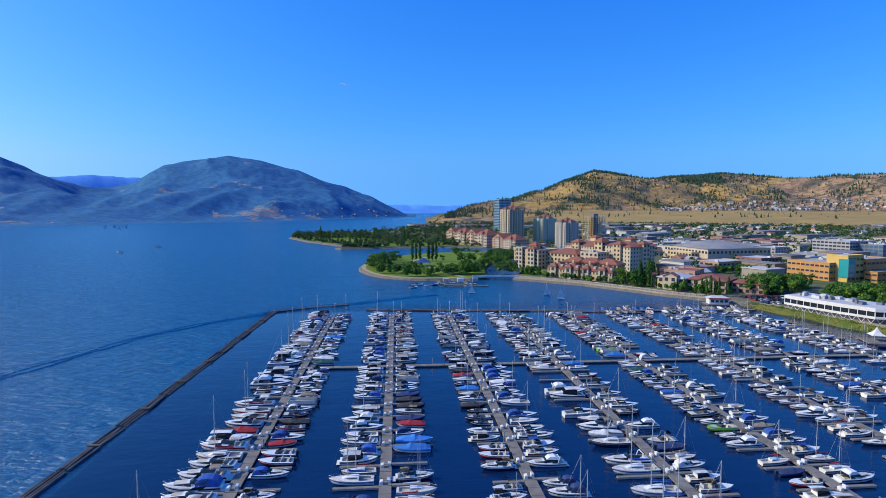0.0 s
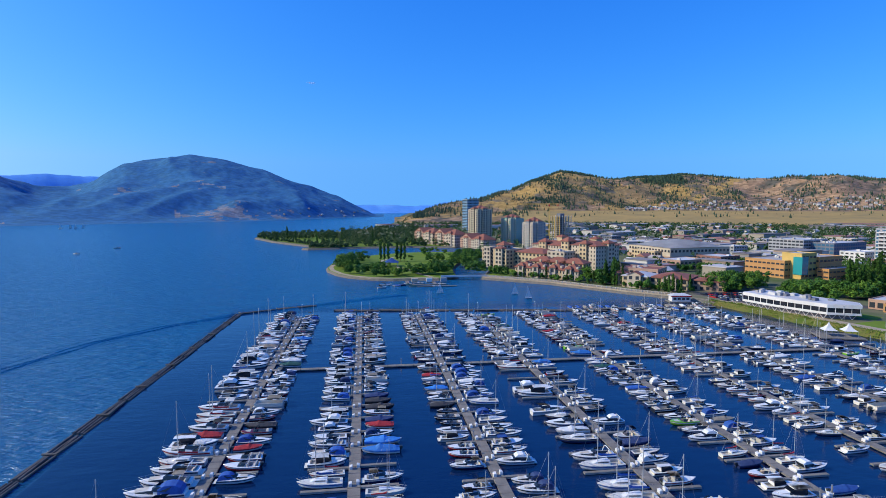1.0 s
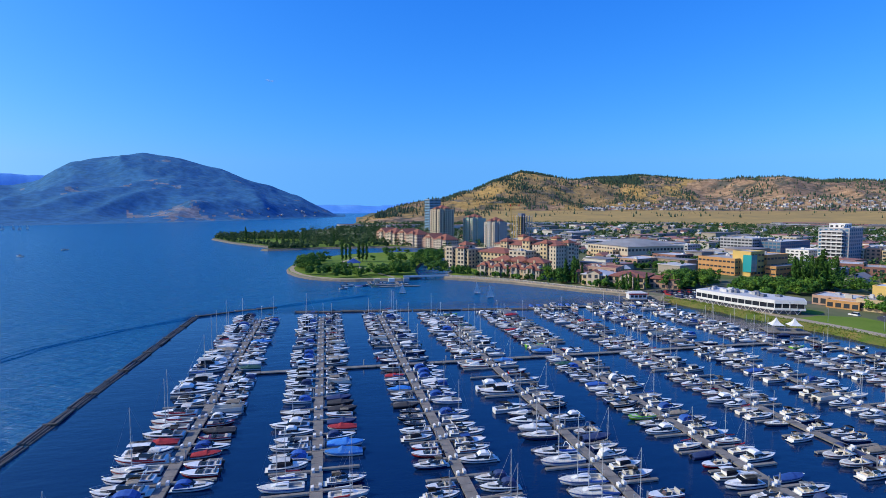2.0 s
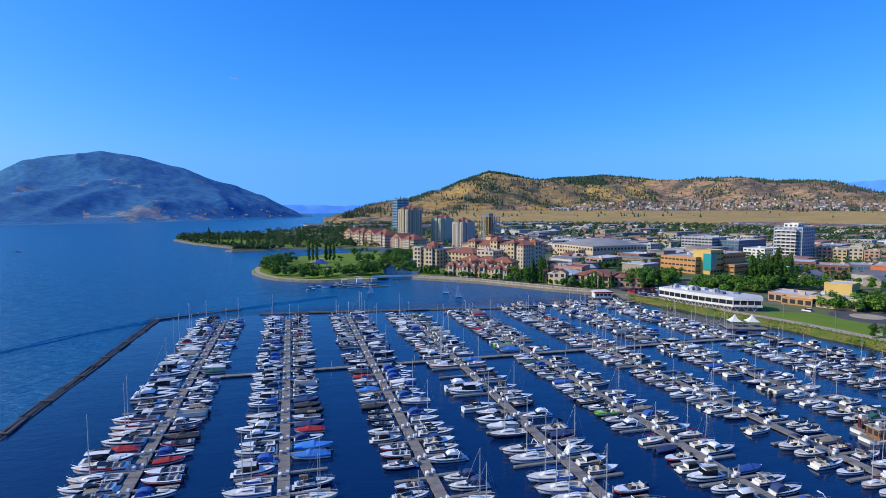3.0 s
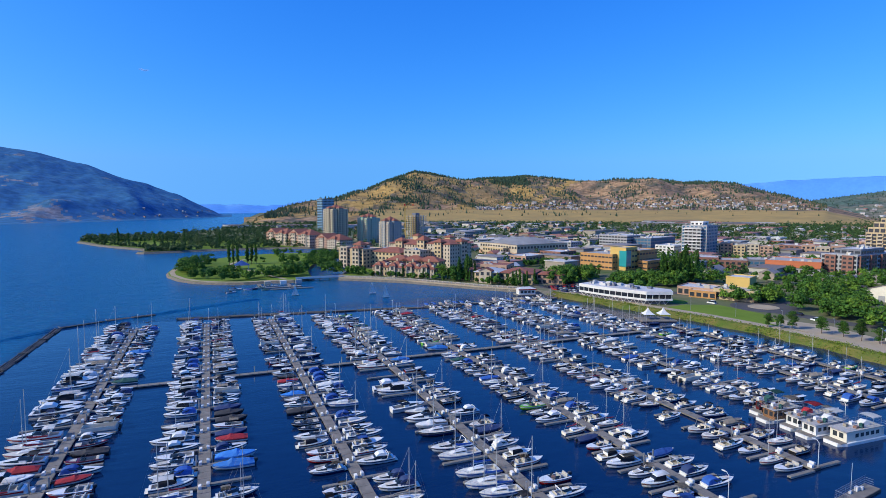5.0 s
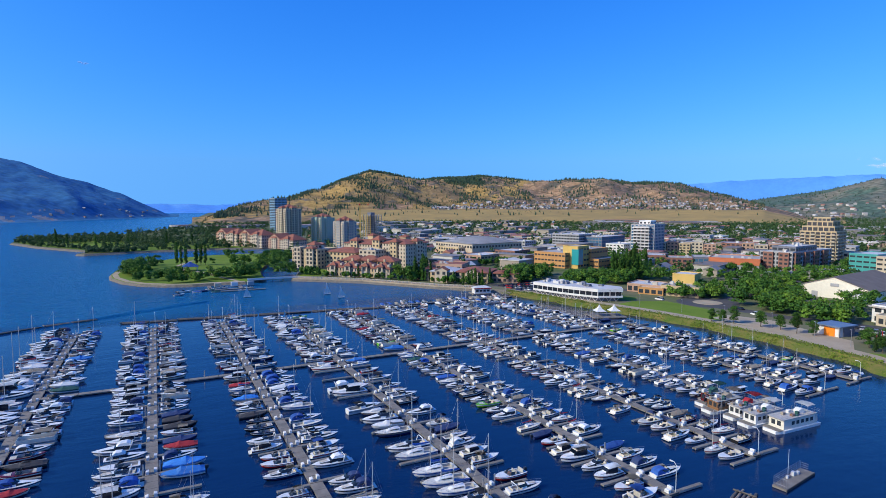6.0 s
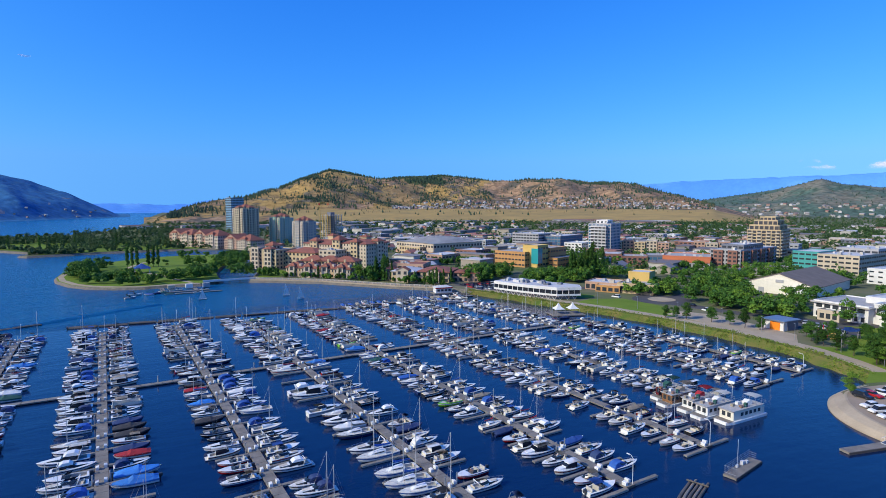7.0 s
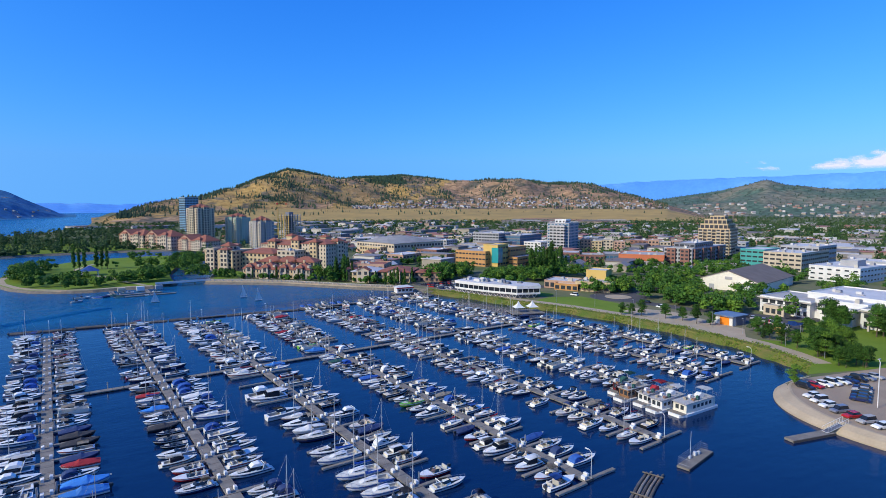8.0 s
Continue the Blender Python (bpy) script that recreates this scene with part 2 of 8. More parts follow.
TEAL = mat("teal_cladding", (0.05, 0.32, 0.30), (0.04, 0.26, 0.25), 0.5, scale=0.2, fine=3)
TILE_RED = mat("clay_roof_tiles", (0.30, 0.105, 0.06), (0.20, 0.07, 0.045), 0.85, scale=0.3, fine=2.5, bump=0.15)
ROOF_GREY = mat("grey_roofing", (0.40, 0.38, 0.36), (0.29, 0.28, 0.27), 0.9, scale=0.1, fine=1.2)
ROOF_PALE = mat("pale_membrane_roof", (0.56, 0.555, 0.55), (0.42, 0.415, 0.41), 0.7, scale=0.08, fine=1.0)
ROOF_METAL = mat("blue_grey_metal_roof", (0.20, 0.26, 0.34), (0.15, 0.20, 0.27), 0.45, metal=0.3, scale=0.3, fine=3)
ROOF_BROWN = mat("brown_shingle_roof", (0.17, 0.14, 0.12), (0.12, 0.10, 0.085), 0.9, scale=0.2, fine=2)
GLASS = glass_mat("window_glass", (0.035, 0.042, 0.05), 0.2)
GLASS_BLUE = glass_mat("blue_curtain_glass", (0.05, 0.13, 0.22), 0.12)
# pale blue base stands in for the sky mirrored in the tower
GLASS_SKY = glass_mat("painted_sky_glass", (0.20, 0.36, 0.50), 0.15)
TOWER_TAN = mat("tan_render", (0.53, 0.46, 0.32), (0.44, 0.38, 0.27), 0.85, scale=0.12, fine=1.5)
GLASS_TEAL = glass_mat("teal_curtain_glass", (0.03, 0.28, 0.30), 0.12)
BARK = mat("bark", (0.11, 0.08, 0.055), (0.07, 0.05, 0.035), 0.95, scale=2, fine=12)
LEAF = leaf_mat("broad_leaves", (0.013, 0.044, 0.008), (0.055, 0.120, 0.018), 0.28)
LEAF_LIGHT = leaf_mat("willow_leaves", (0.045, 0.098, 0.012), (0.11, 0.195, 0.025), 0.2)
WILLOW = leaf_mat("grey_green_willow_leaves", (0.06, 0.095, 0.035), (0.12, 0.165, 0.065), 0.25)
TUFT = leaf_mat("bank_weeds", (0.06, 0.125, 0.015), (0.17, 0.2, 0.03))
LEAF_DARK = leaf_mat("needle_leaves", (0.015, 0.045, 0.014), (0.035, 0.075, 0.02))
LEAF_FAR = leaf_mat("distant_leaves", (0.022, 0.056, 0.022), (0.070, 0.125, 0.036))
SCRUB = leaf_mat("dry_scrub", (0.055, 0.065, 0.035), (0.13, 0.105, 0.05))
# needle green with a little distance haze mixed into the colour
PINE_FAR = leaf_mat("hazy_needles", (0.028, 0.055, 0.036), (0.05, 0.085, 0.045))
from mathutils.geometry import tessellate_polygon


# ---- helpers for meshes ----
def quad_box(bm, x0, y0, z0, x1, y1, z1, mi=0):
    v = [bm.verts.new(p) for p in ((x0, y0, z0), (x1, y0, z0), (x1, y1, z0), (x0, y1, z0),
                                   (x0, y0, z1), (x1, y0, z1), (x1, y1, z1), (x0, y1, z1))]
    for f in ((3, 2, 1, 0), (4, 5, 6, 7), (0, 1, 5, 4), (1, 2, 6, 5), (2, 3, 7, 6), (3, 0, 4, 7)):
        bm.faces.new([v[i] for i in f]).material_index = mi


def box(*a, mi=0):
    bm = bmesh.new()
    quad_box(bm, *a, mi=mi)
    return bm


def tube(bm, pts, r, seg=6, r_end=None, cap=True):
    """A round bar along a line of points, tapering to r_end."""
    pts = [Vector(p) for p in pts]
    r_end = r if r_end is None else r_end
    rings = []
    for i, p in enumerate(pts):
        d = (pts[min(i + 1, len(pts) - 1)] - pts[max(i - 1, 0)]).normalized()
        s = d.cross(Vector((0, 0, 1)) if abs(d.z) < 0.9 else Vector((1, 0, 0))).normalized()
        u = s.cross(d)
        rr = r + (r_end - r) * i / max(1, len(pts) - 1)
        rings.append([bm.verts.new(p + (s * math.cos(a) + u * math.sin(a)) * rr) for a in [2 * math.pi * k / seg for k in range(seg)]])
    for a, b in zip(rings, rings[1:]):
        for k in range(seg):
            bm.faces.new((a[k], a[(k + 1) % seg], b[(k + 1) % seg], b[k]))
    if cap:
        bm.faces.new(rings[0][::-1])
        bm.faces.new(rings[-1])


def loft(bm, rows, close=False, caps=True):
    """Skin over rows of points of equal count."""
    vs = [[bm.verts.new(p) for p in row] for row in rows]
    n = len(rows[0])
    for a, b in zip(vs, vs[1:]):
        for k in range(n if close else n - 1):
            bm.faces.new((a[k], b[k], b[(k + 1) % n], a[(k + 1) % n]))
    if caps:
        for row in (vs[0], vs[-1][::-1]):
            try:
                bm.faces.new(row)
            except ValueError:
                pass


def slab(bm, pts, z0, z1, flare=0.0, side=0):
    """A plate over an outline, with sides; flare widens its foot outwards."""
    pts = [Vector((p[0], p[1])) for p in pts]
    if sum(a.x * b.y - b.x * a.y for a, b in zip(pts, pts[1:] + pts[:1])) < 0:
        pts.reverse()
    n = len(pts)
    top = [bm.verts.new((p.x, p.y, z1)) for p in pts]
    low = []
    for i, p in enumerate(pts):
        d = (pts[(i + 1) % n] - pts[i - 1]).normalized()
        low.append(bm.verts.new((p.x + d.y * flare, p.y - d.x * flare, z0)))
    for tri in tessellate_polygon([[v.co for v in top]]):
        bm.faces.new([top[i] for i in tri])
    for i in range(n):
        bm.faces.new((low[i], low[(i + 1) % n], top[(i + 1) % n], top[i])).material_index = side


def mesh_of(name, bm, *mats):
    me = bpy.data.meshes.new(name)
    bmesh.ops.recalc_face_normals(bm, faces=bm.faces)
    bm.to_mesh(me)
    bm.free()
    for m in mats:
        me.materials.append(m)
    return me


def part(name, bm, material, parent, label=""):
    mats = material if isinstance(material, (list, tuple)) else [material]
    me = bm if isinstance(bm, bpy.types.Mesh) else mesh_of(name, bm, *mats)
    ob = new(name, me)
    ob.parent = parent
    if label:
        ob["label"] = label
    return ob


def thing(name, label, category, m=None, group="", kind=""):
    ob = new(name)
    ob.empty_display_size = 0.5
    if m is not None:
        ob.matrix_basis = m
    return tagged(ob, label, category, group, kind)


def solid(name, bm, material, label, category, group="", kind="", m=None):
    mats = material if isinstance(material, (list, tuple)) else [material]
    ob = new(name, mesh_of(name, bm, *mats))
    if m is not None:
        ob.matrix_basis = m
    return tagged(ob, label, category, group, kind)


def raw(name, verts, faces, mats, smooth=False):
    me = bpy.data.meshes.new(name)
    me.from_pydata(verts, [], faces)
    for m in mats:
        me.materials.append(m)
    if smooth:
        me.polygons.foreach_set("use_smooth", [True] * len(me.polygons))
    me.update()
    return me


def polar(az, r):
    return math.sin(radians(az)) * r, math.cos(radians(az)) * r


def smooth(t):
    t = min(1.0, max(0.0, t))
    return t * t * (3 - 2 * t)


# ---- lake and land ----
LAND_Z = 2.0
bm = bmesh.new()
quad_box(bm, -6000, -3000, -6, 6000, 6000, 0)
solid("water", bm, WATER, "deep blue lake water, rippled outside the booms", "lake", kind="structure")

SHORE = [(600, -900), (150, -900), (150, -200), (145, 20), (146.2, 42), (147.8, 50.5), (151.2, 57.5), (157, 64), (163, 68), (169, 70.5), (178, 70),
         (192, 71), (199, 80), (206, 95), (209, 112), (210, 130), (210.5, 157), (206, 186), (198, 218), (193, 246), (184, 276),
         (179, 286), (157, 310), (140, 334), (123.5, 357), (103, 375), (84, 390), (88, 400), (98, 430), (112, 470), (146, 540),
         (176, 600), (184, 640), (172, 668), (108, 694), (60, 704), (0, 700), (-40, 690), (-66, 682), (-73, 690), (-55, 716),
         (-80, 750), (-128, 830), (-172, 930), (-178, 1000), (-166, 1036), (-120, 1062), (-70, 1105), (-25, 1180), (8, 1290), (38, 1420), (70, 1570), (96, 1760),
         (108, 1950), (134, 2300), (166, 2650), (225, 3200), (400, 4800), (4700, 4800), (5200, 2000), (5200, -900)]
bm = bmesh.new()
slab(bm, SHORE, -1.5, LAND_Z, 4.5, 1)
solid("ground", bm, [EARTH, ROCK], "dry town ground and lake shore", "ground", kind="structure")

ISLAND = [(66, 396), (52, 388), (36, 391), (20, 390), (5, 396), (-10, 408), (-20, 425), (-28, 450), (-30, 473), (-28, 500), (-20, 524),
          (-6, 560), (12, 588), (45, 612), (85, 618), (108, 606), (118, 575), (100, 535), (82, 490), (72, 455), (68, 425)]
bm = bmesh.new()
slab(bm, ISLAND, -1.5, 1.6, 3.0, 1)
solid("park_island", bm, [GRASS, ROCK], "grassy park headland in the lake", "park", kind="structure")


# ---- hills ----
KNOX = dict(az=(3.0, 3.6, 4.7, 7.2, 9.0, 10.3, 11.6, 12.5, 14.1, 16.1, 18.2, 19.8, 22, 24.9, 28, 30.7, 34, 38, 40, 42.9, 45, 47, 50, 52.5, 55.2, 57.5, 60, 63),
            el=(-1.75, -1.5, -1.0, -0.05, 0.35, 0.45, 0.5, 0.75, 1.3, 2.05, 2.85, 3.3, 2.9, 2.4, 2.65, 2.8, 2.5, 2.2, 2.25, 2.36, 2.25, 2.2, 1.9, 1.2, 0.44, -0.3, -0.85, -1.05))
WEST = dict(az=(-52, -44, -38, -33.2, -31, -28, -25.5, -23.7, -21.4, -19, -16.1, -13, -10, -7.5, -4.5, -2.5, -1.15, 0.3, 1.4, 2),
            el=(2.6, 3.2, 3.7, 3.44, 2.5, 1.5, 1.45, 1.95, 3.5, 4.1, 4.6, 4.25, 3.56, 2.6, 1.39, 0.8, 0.27, -0.4, -1.02, -1.3))


def ridge_height(table, az, r):
    return EYE_H + r * math.tan(radians(float(np.interp(az, table["az"], table["el"]))))


def knox_dims(az):
    front = float(np.interp(az, (3, 6, 12, 20, 64), (1750, 1750, 1720, 1640, 1640)))
    top = float(np.interp(az, (3, 8, 14, 24, 34, 50, 64), (1950, 2500, 2700, 2800, 3100, 3200, 3000)))
    return front, top


def knox_z(x, y):
    az, r = math.degrees(math.atan2(x, y)), math.hypot(x, y)
    front, top = knox_dims(az)
    peak = max(3.0, ridge_height(KNOX, az, top))
    t = (r - front) / (top - front)
    k = min(0.8, 36 / peak)
    if t <= 0:
        return LAND_Z - 1.5 + 3 * t
    if t < 0.45:
        s = k * t / 0.45
    elif t <= 1:
        s = k + (1 - k) * smooth((t - 0.45) / 0.55) ** 0.9
    else:
        s = 1 - 0.75 * smooth((t - 1) * 0.9)
    n1 = noise.fractal((x / 420, y / 420, 1.3), 0.9, 2.1, 4)
    n2 = 1 - 2 * abs(noise.noise((x / 190 + 5, y / 330, 4.1)))
    rough = smooth((t - 0.42) / 0.2) * (1 - 0.75 * smooth((t - 0.75) / 0.25)) if t < 1 else 0.25
    return LAND_Z - 0.4 + peak * s * (0.15 + 0.85 * smooth((az - 3.0) / 1.6)) + (n1 * 26 + n2 * 24) * rough * min(1, peak / 120)


def west_dims(az):
    def eased(xs, ys):          # a broken line, rounded off over a few degrees
        return float(np.mean([np.interp(az + k, xs, ys) for k in np.linspace(-4, 4, 17)])) if az < -3 else float(np.interp(az, xs, ys)) * smooth((az + 3) / 3) + (1 - smooth((az + 3) / 3)) * float(np.mean([np.interp(az + k, xs, ys) for k in np.linspace(-4, 4, 17)]))
    front = eased((-52, -28, -11, -4, 1.4, 2), (1750, 1880, 2050, 2450, 2830, 2850))
    return front, front + eased((-52, -20, -6, 2), (1900, 1750, 1250, 350))


def west_z(x, y):
    az, r = math.degrees(math.atan2(x, y)), math.hypot(x, y)
    front, top = west_dims(az)
    peak = max(2.0, ridge_height(WEST, az, top))
    t = (r - front) / (top - front)
    if t <= 0:
        return 8 * t
    if t <= 1:
        low = min(peak * 0.5, 95 * smooth(t / 0.45))
        s = low + (peak - low) * smooth((t - 0.30) / 0.70)
    else:
        s = peak * (1 - 0.6 * smooth(t - 1))
    n1 = noise.fractal((x / 520, y / 520, 7.7), 0.9, 2.1, 5)
    n2 = 1 - 2 * abs(noise.noise((x / 260, y / 520 + 3, 9.2)))
    rough = smooth(t / 0.25) * (1 - 0.8 * smooth((t - 0.72) / 0.28)) if t < 1 else 0.2
    return s + (n1 * 34 + n2 * 24) * rough * min(1, peak / 150)


def hill_mesh(name, zfun, dims, az0, az1, step, rows, reach, mats):
    vs, fs = [], []
    cols = int((az1 - az0) / step) + 1
    for i in range(cols):
        az = az0 + i * step
        front, top = dims(az)
        for j in range(rows):
            r = front - 30 + (top + reach - front) * (j / (rows - 1)) ** 1.0
            x, y = polar(az, r)
            vs.append((x, y, zfun(x, y)))
    for i in range(cols - 1):
        for j in range(rows - 1):
            a = i * rows + j
            fs.append((a, a + rows, a + rows + 1, a + 1))
    return new(name, raw(name, vs, fs, mats, smooth=True))


def west_cover(x, y):
    """Dry clearings low on the mountain: a band half way up, and patches above the shore."""
    az, r = math.degrees(math.atan2(x, y)), math.hypot(x, y)
    front, top = west_dims(az)
    t = (r - front) / (top - front)
    n = noise.fractal((x / 110, y / 110, 3.7), 0.9, 2.0, 4)
    band = -22 < az < -13 and 0.36 < t < 0.50 and n > 0.05
    shore = -17.5 < az < -4 and 0.03 < t < 0.22 and n > 0.12
    west_shore = az < -30 and 0.03 < t < 0.20 and n > 0.22
    return int(band or shore or west_shore or n > 0.75)


KNOX_MAT = hill_mat("dry_hillside", ((0.39, 0.25, 0.085), (0.27, 0.18, 0.085), (0.13, 0.115, 0.085)), (0.0050, 0.014), 5.5, (0.51, 0.63), (0.68, 1.2))
# distance haze is put into these colours: forest and clearings turn blue
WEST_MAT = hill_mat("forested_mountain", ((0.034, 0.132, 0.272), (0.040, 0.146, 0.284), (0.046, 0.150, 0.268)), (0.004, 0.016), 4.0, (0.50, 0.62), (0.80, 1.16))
WEST_DRY = hill_mat("hazy_dry_slope", ((0.21, 0.205, 0.23), (0.14, 0.185, 0.24), (0.05, 0.15, 0.26)), (0.012, 0.02), 8.0, (0.5, 0.6), (0.7, 1.25))
# haze before the ridges is painted as their bright blue base colour
FAR_MAT = hill_mat("far_haze_range", ((0.085, 0.27, 0.66), (0.10, 0.30, 0.68), (0.13, 0.34, 0.69)), (0.002, 0.003), 4.0, (0.5, 0.66), (0.96, 1.04))
ROCKY_MAT = hill_mat("rocky_hillside", ((0.37, 0.235, 0.13), (0.25, 0.165, 0.105), (0.11, 0.10, 0.075)), (0.007, 0.011), 9.0, (0.49, 0.60), (0.6, 1.25))
FOREST_FLOOR = hill_mat("pine_forest_floor", ((0.07, 0.085, 0.035), (0.11, 0.11, 0.045), (0.05, 0.06, 0.03)), (0.006, 0.014), 5.0)
MEADOW = mat("dry_meadow", (0.43, 0.29, 0.10), (0.27, 0.20, 0.085), 0.95, scale=0.011, fine=0.06, spec=0.1, world_space=True)


def knox_cover(x, y):
    """Which ground lies here: grass slope, rock, forest floor or flat meadow."""
    az, r = math.degrees(math.atan2(x, y)), math.hypot(x, y)
    front, top_r = knox_dims(az)
    t = (r - front) / (top_r - front)
    n = noise.fractal((x / 210, y / 210, 6.1), 0.9, 2.0, 4)
    if t < 0.43 and az > 15:
        return 3
    if (25 < az < 34 and t > 0.84 + 0.22 * n + 0.02 * abs(az - 29)) or (17 < az <= 25 and t > 0.97 + 0.2 * n):
        return 2
    if az > 36 + 6 * n or n > 0.34:
        return 1
    return 0


hill = hill_mesh("golden_hill", knox_z, knox_dims, 3.1, 63, 0.2, 100, 700, [KNOX_MAT, ROCKY_MAT, FOREST_FLOOR, MEADOW])
for f in hill.data.polygons:
    f.material_index = knox_cover(f.center.x, f.center.y)
tagged(hill,
       "dry golden grass hill with rocky slopes above the town", "hill", kind="structure")
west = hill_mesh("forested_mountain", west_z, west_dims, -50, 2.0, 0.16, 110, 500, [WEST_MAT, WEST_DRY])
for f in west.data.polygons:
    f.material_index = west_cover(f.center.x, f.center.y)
tagged(west, "forested mountain across the lake, tinted with blue haze", "mountain", kind="structure")

DIL = dict(az=(54, 57, 61, 63.5, 65, 66.5, 70, 75, 82, 92), el=(0.1, 0.6, 1.2, 1.75, 2.2, 1.75, 1.35, 1.2, 1.3, 1.0))


def dil_dims(az):
    return 2500.0, 3700.0


def dil_z(x, y):
    az, r = math.degrees(math.atan2(x, y)), math.hypot(x, y)
    t = (r - 2500) / 1200
    peak = ridge_height(DIL, az, 3700)
    s = smooth(t) if t <= 1 else 1 - 0.6 * smooth(t - 1)
    return LAND_Z - 1 + peak * s + noise.fractal((x / 300, y / 300, 2.2), 0.9, 2.1, 4) * 18 * smooth(t * 2) * (1 - 0.7 * smooth((t - 0.7) / 0.3)) if t > 0 else LAND_Z - 1 + 2 * t


# scrub and dry grass colours, pushed towards blue to stand for haze
DIL_MAT = hill_mat("hazy_scrub_hillside", ((0.085, 0.135, 0.10), (0.20, 0.185, 0.135), (0.06, 0.105, 0.09)), (0.004, 0.008), 5.0)
tagged(hill_mesh("scrubby_hill", dil_z, dil_dims, 54, 92, 0.3, 60, 500, [DIL_MAT]),
       "scrubby green and tan hill with houses beyond the town", "hill", kind="structure")


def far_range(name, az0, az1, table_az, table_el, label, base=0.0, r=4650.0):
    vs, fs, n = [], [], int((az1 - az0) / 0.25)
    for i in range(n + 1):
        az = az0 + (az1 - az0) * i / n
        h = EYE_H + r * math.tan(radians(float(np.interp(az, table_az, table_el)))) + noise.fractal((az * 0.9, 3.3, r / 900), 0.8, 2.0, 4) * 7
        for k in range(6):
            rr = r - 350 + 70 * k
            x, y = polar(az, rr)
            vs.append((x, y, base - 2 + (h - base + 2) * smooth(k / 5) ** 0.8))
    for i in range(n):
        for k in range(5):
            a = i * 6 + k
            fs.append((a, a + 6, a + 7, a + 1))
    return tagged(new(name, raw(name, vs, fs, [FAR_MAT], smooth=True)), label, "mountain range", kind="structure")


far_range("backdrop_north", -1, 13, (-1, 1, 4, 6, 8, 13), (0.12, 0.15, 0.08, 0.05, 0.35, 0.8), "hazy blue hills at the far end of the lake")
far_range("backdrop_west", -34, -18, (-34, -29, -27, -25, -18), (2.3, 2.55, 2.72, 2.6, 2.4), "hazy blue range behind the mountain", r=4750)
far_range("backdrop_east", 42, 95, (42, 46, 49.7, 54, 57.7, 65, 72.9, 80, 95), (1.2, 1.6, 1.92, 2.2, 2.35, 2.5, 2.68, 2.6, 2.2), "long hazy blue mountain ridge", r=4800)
# ---- boats ----
def stations(n=10):
    return [i / (n - 1) for i in range(n)]


def half_beam(s, B):
    if s < 0.45:
        return B / 2 * (0.86 + 0.14 * math.sin(s / 0.45 * math.pi / 2))
    return max(0.03, B / 2 * (1 - ((s - 0.45) / 0.55) ** 3.0))


def sheer(s, z0, z1):
    return z0 + (z1 - z0) * s ** 1.8


def hull_bm(L, B, z0, z1, draft=0.35):
    bm = bmesh.new()
    rows = []
    for s in stations():
        w, zs = half_beam(s, B), sheer(s, z0, z1)
        zk, zc = -draft * (1 - s ** 3) + 0.1 * s ** 3, 0.10 + 0.35 * s ** 2
        xk, xc = L * s * (1 - 0.09 * s * s), L * s * (1 - 0.05 * s * s)
        one = [(xc + (L * s - xc) * k, w * (0.84 + 0.16 * k), zc + (zs - zc) * k) for k in (1, 0.8, 0.5, 0)]
        rows.append([(x, -y, z) for x, y, z in one] + [(xk, 0, zk)] + one[::-1])
    loft(bm, rows)
    bm.verts.index_update()
    for f in bm.faces:          # the coloured band along the topsides
        if {v.index % 9 for v in f.verts} in ({1, 2}, {6, 7}):
            f.material_index = 1
    return bm


def deck_bm(L, B, z0, z1, pit=0.5, floor=0.3):
    """Side decks, foredeck and a sunken cockpit that ends at the share pit of the length."""
    bm = bmesh.new()
    st = [0.0, 0.06, 0.16, 0.28, 0.4, pit]
    for side in (-1, 1):
        rows = []
        for s in st:
            w, zs = half_beam(s, B), sheer(s, z0, z1)
            rows.append([(L * s, side * w, zs), (L * s, side * w * 0.78, zs + 0.04), (L * s, side * w * 0.76, floor)])
        loft(bm, rows, caps=False)
    w0, w1 = half_beam(0.06, B) * 0.77, half_beam(pit, B) * 0.77
    quads = [((0.06 * L, -w0, floor), (pit * L, -w1, floor), (pit * L, w1, floor), (0.06 * L, w0, floor)),
             ((0.06 * L, -w0, floor), (0.06 * L, w0, floor), (0.06 * L, w0, z0 + 0.03), (0.06 * L, -w0, z0 + 0.03)),
             ((0, -w0, z0), (0.06 * L, -w0, z0 + 0.03), (0.06 * L, w0, z0 + 0.03), (0, w0, z0)),
             ((pit * L, -w1, floor), (pit * L, w1, floor), (pit * L, w1, sheer(pit, z0, z1) + 0.05), (pit * L, -w1, sheer(pit, z0, z1) + 0.05))]
    for q in quads:
        bm.faces.new([bm.verts.new(p) for p in q])
    rows = []
    for s in (pit, 0.6, 0.7, 0.8, 0.9, 0.97, 1.0):
        w, zs = half_beam(s, B), sheer(s, z0, z1)
        rows.append([(L * s, w * k, zs + 0.10 * (1 - k * k)) for k in (-1, -0.5, 0, 0.5, 1)])
    loft(bm, rows, caps=False)
    for f in bm.faces:          # cockpit lining
        if min(v.co.z for v in f.verts) < floor + 0.01:
            f.material_index = 1
    return bm


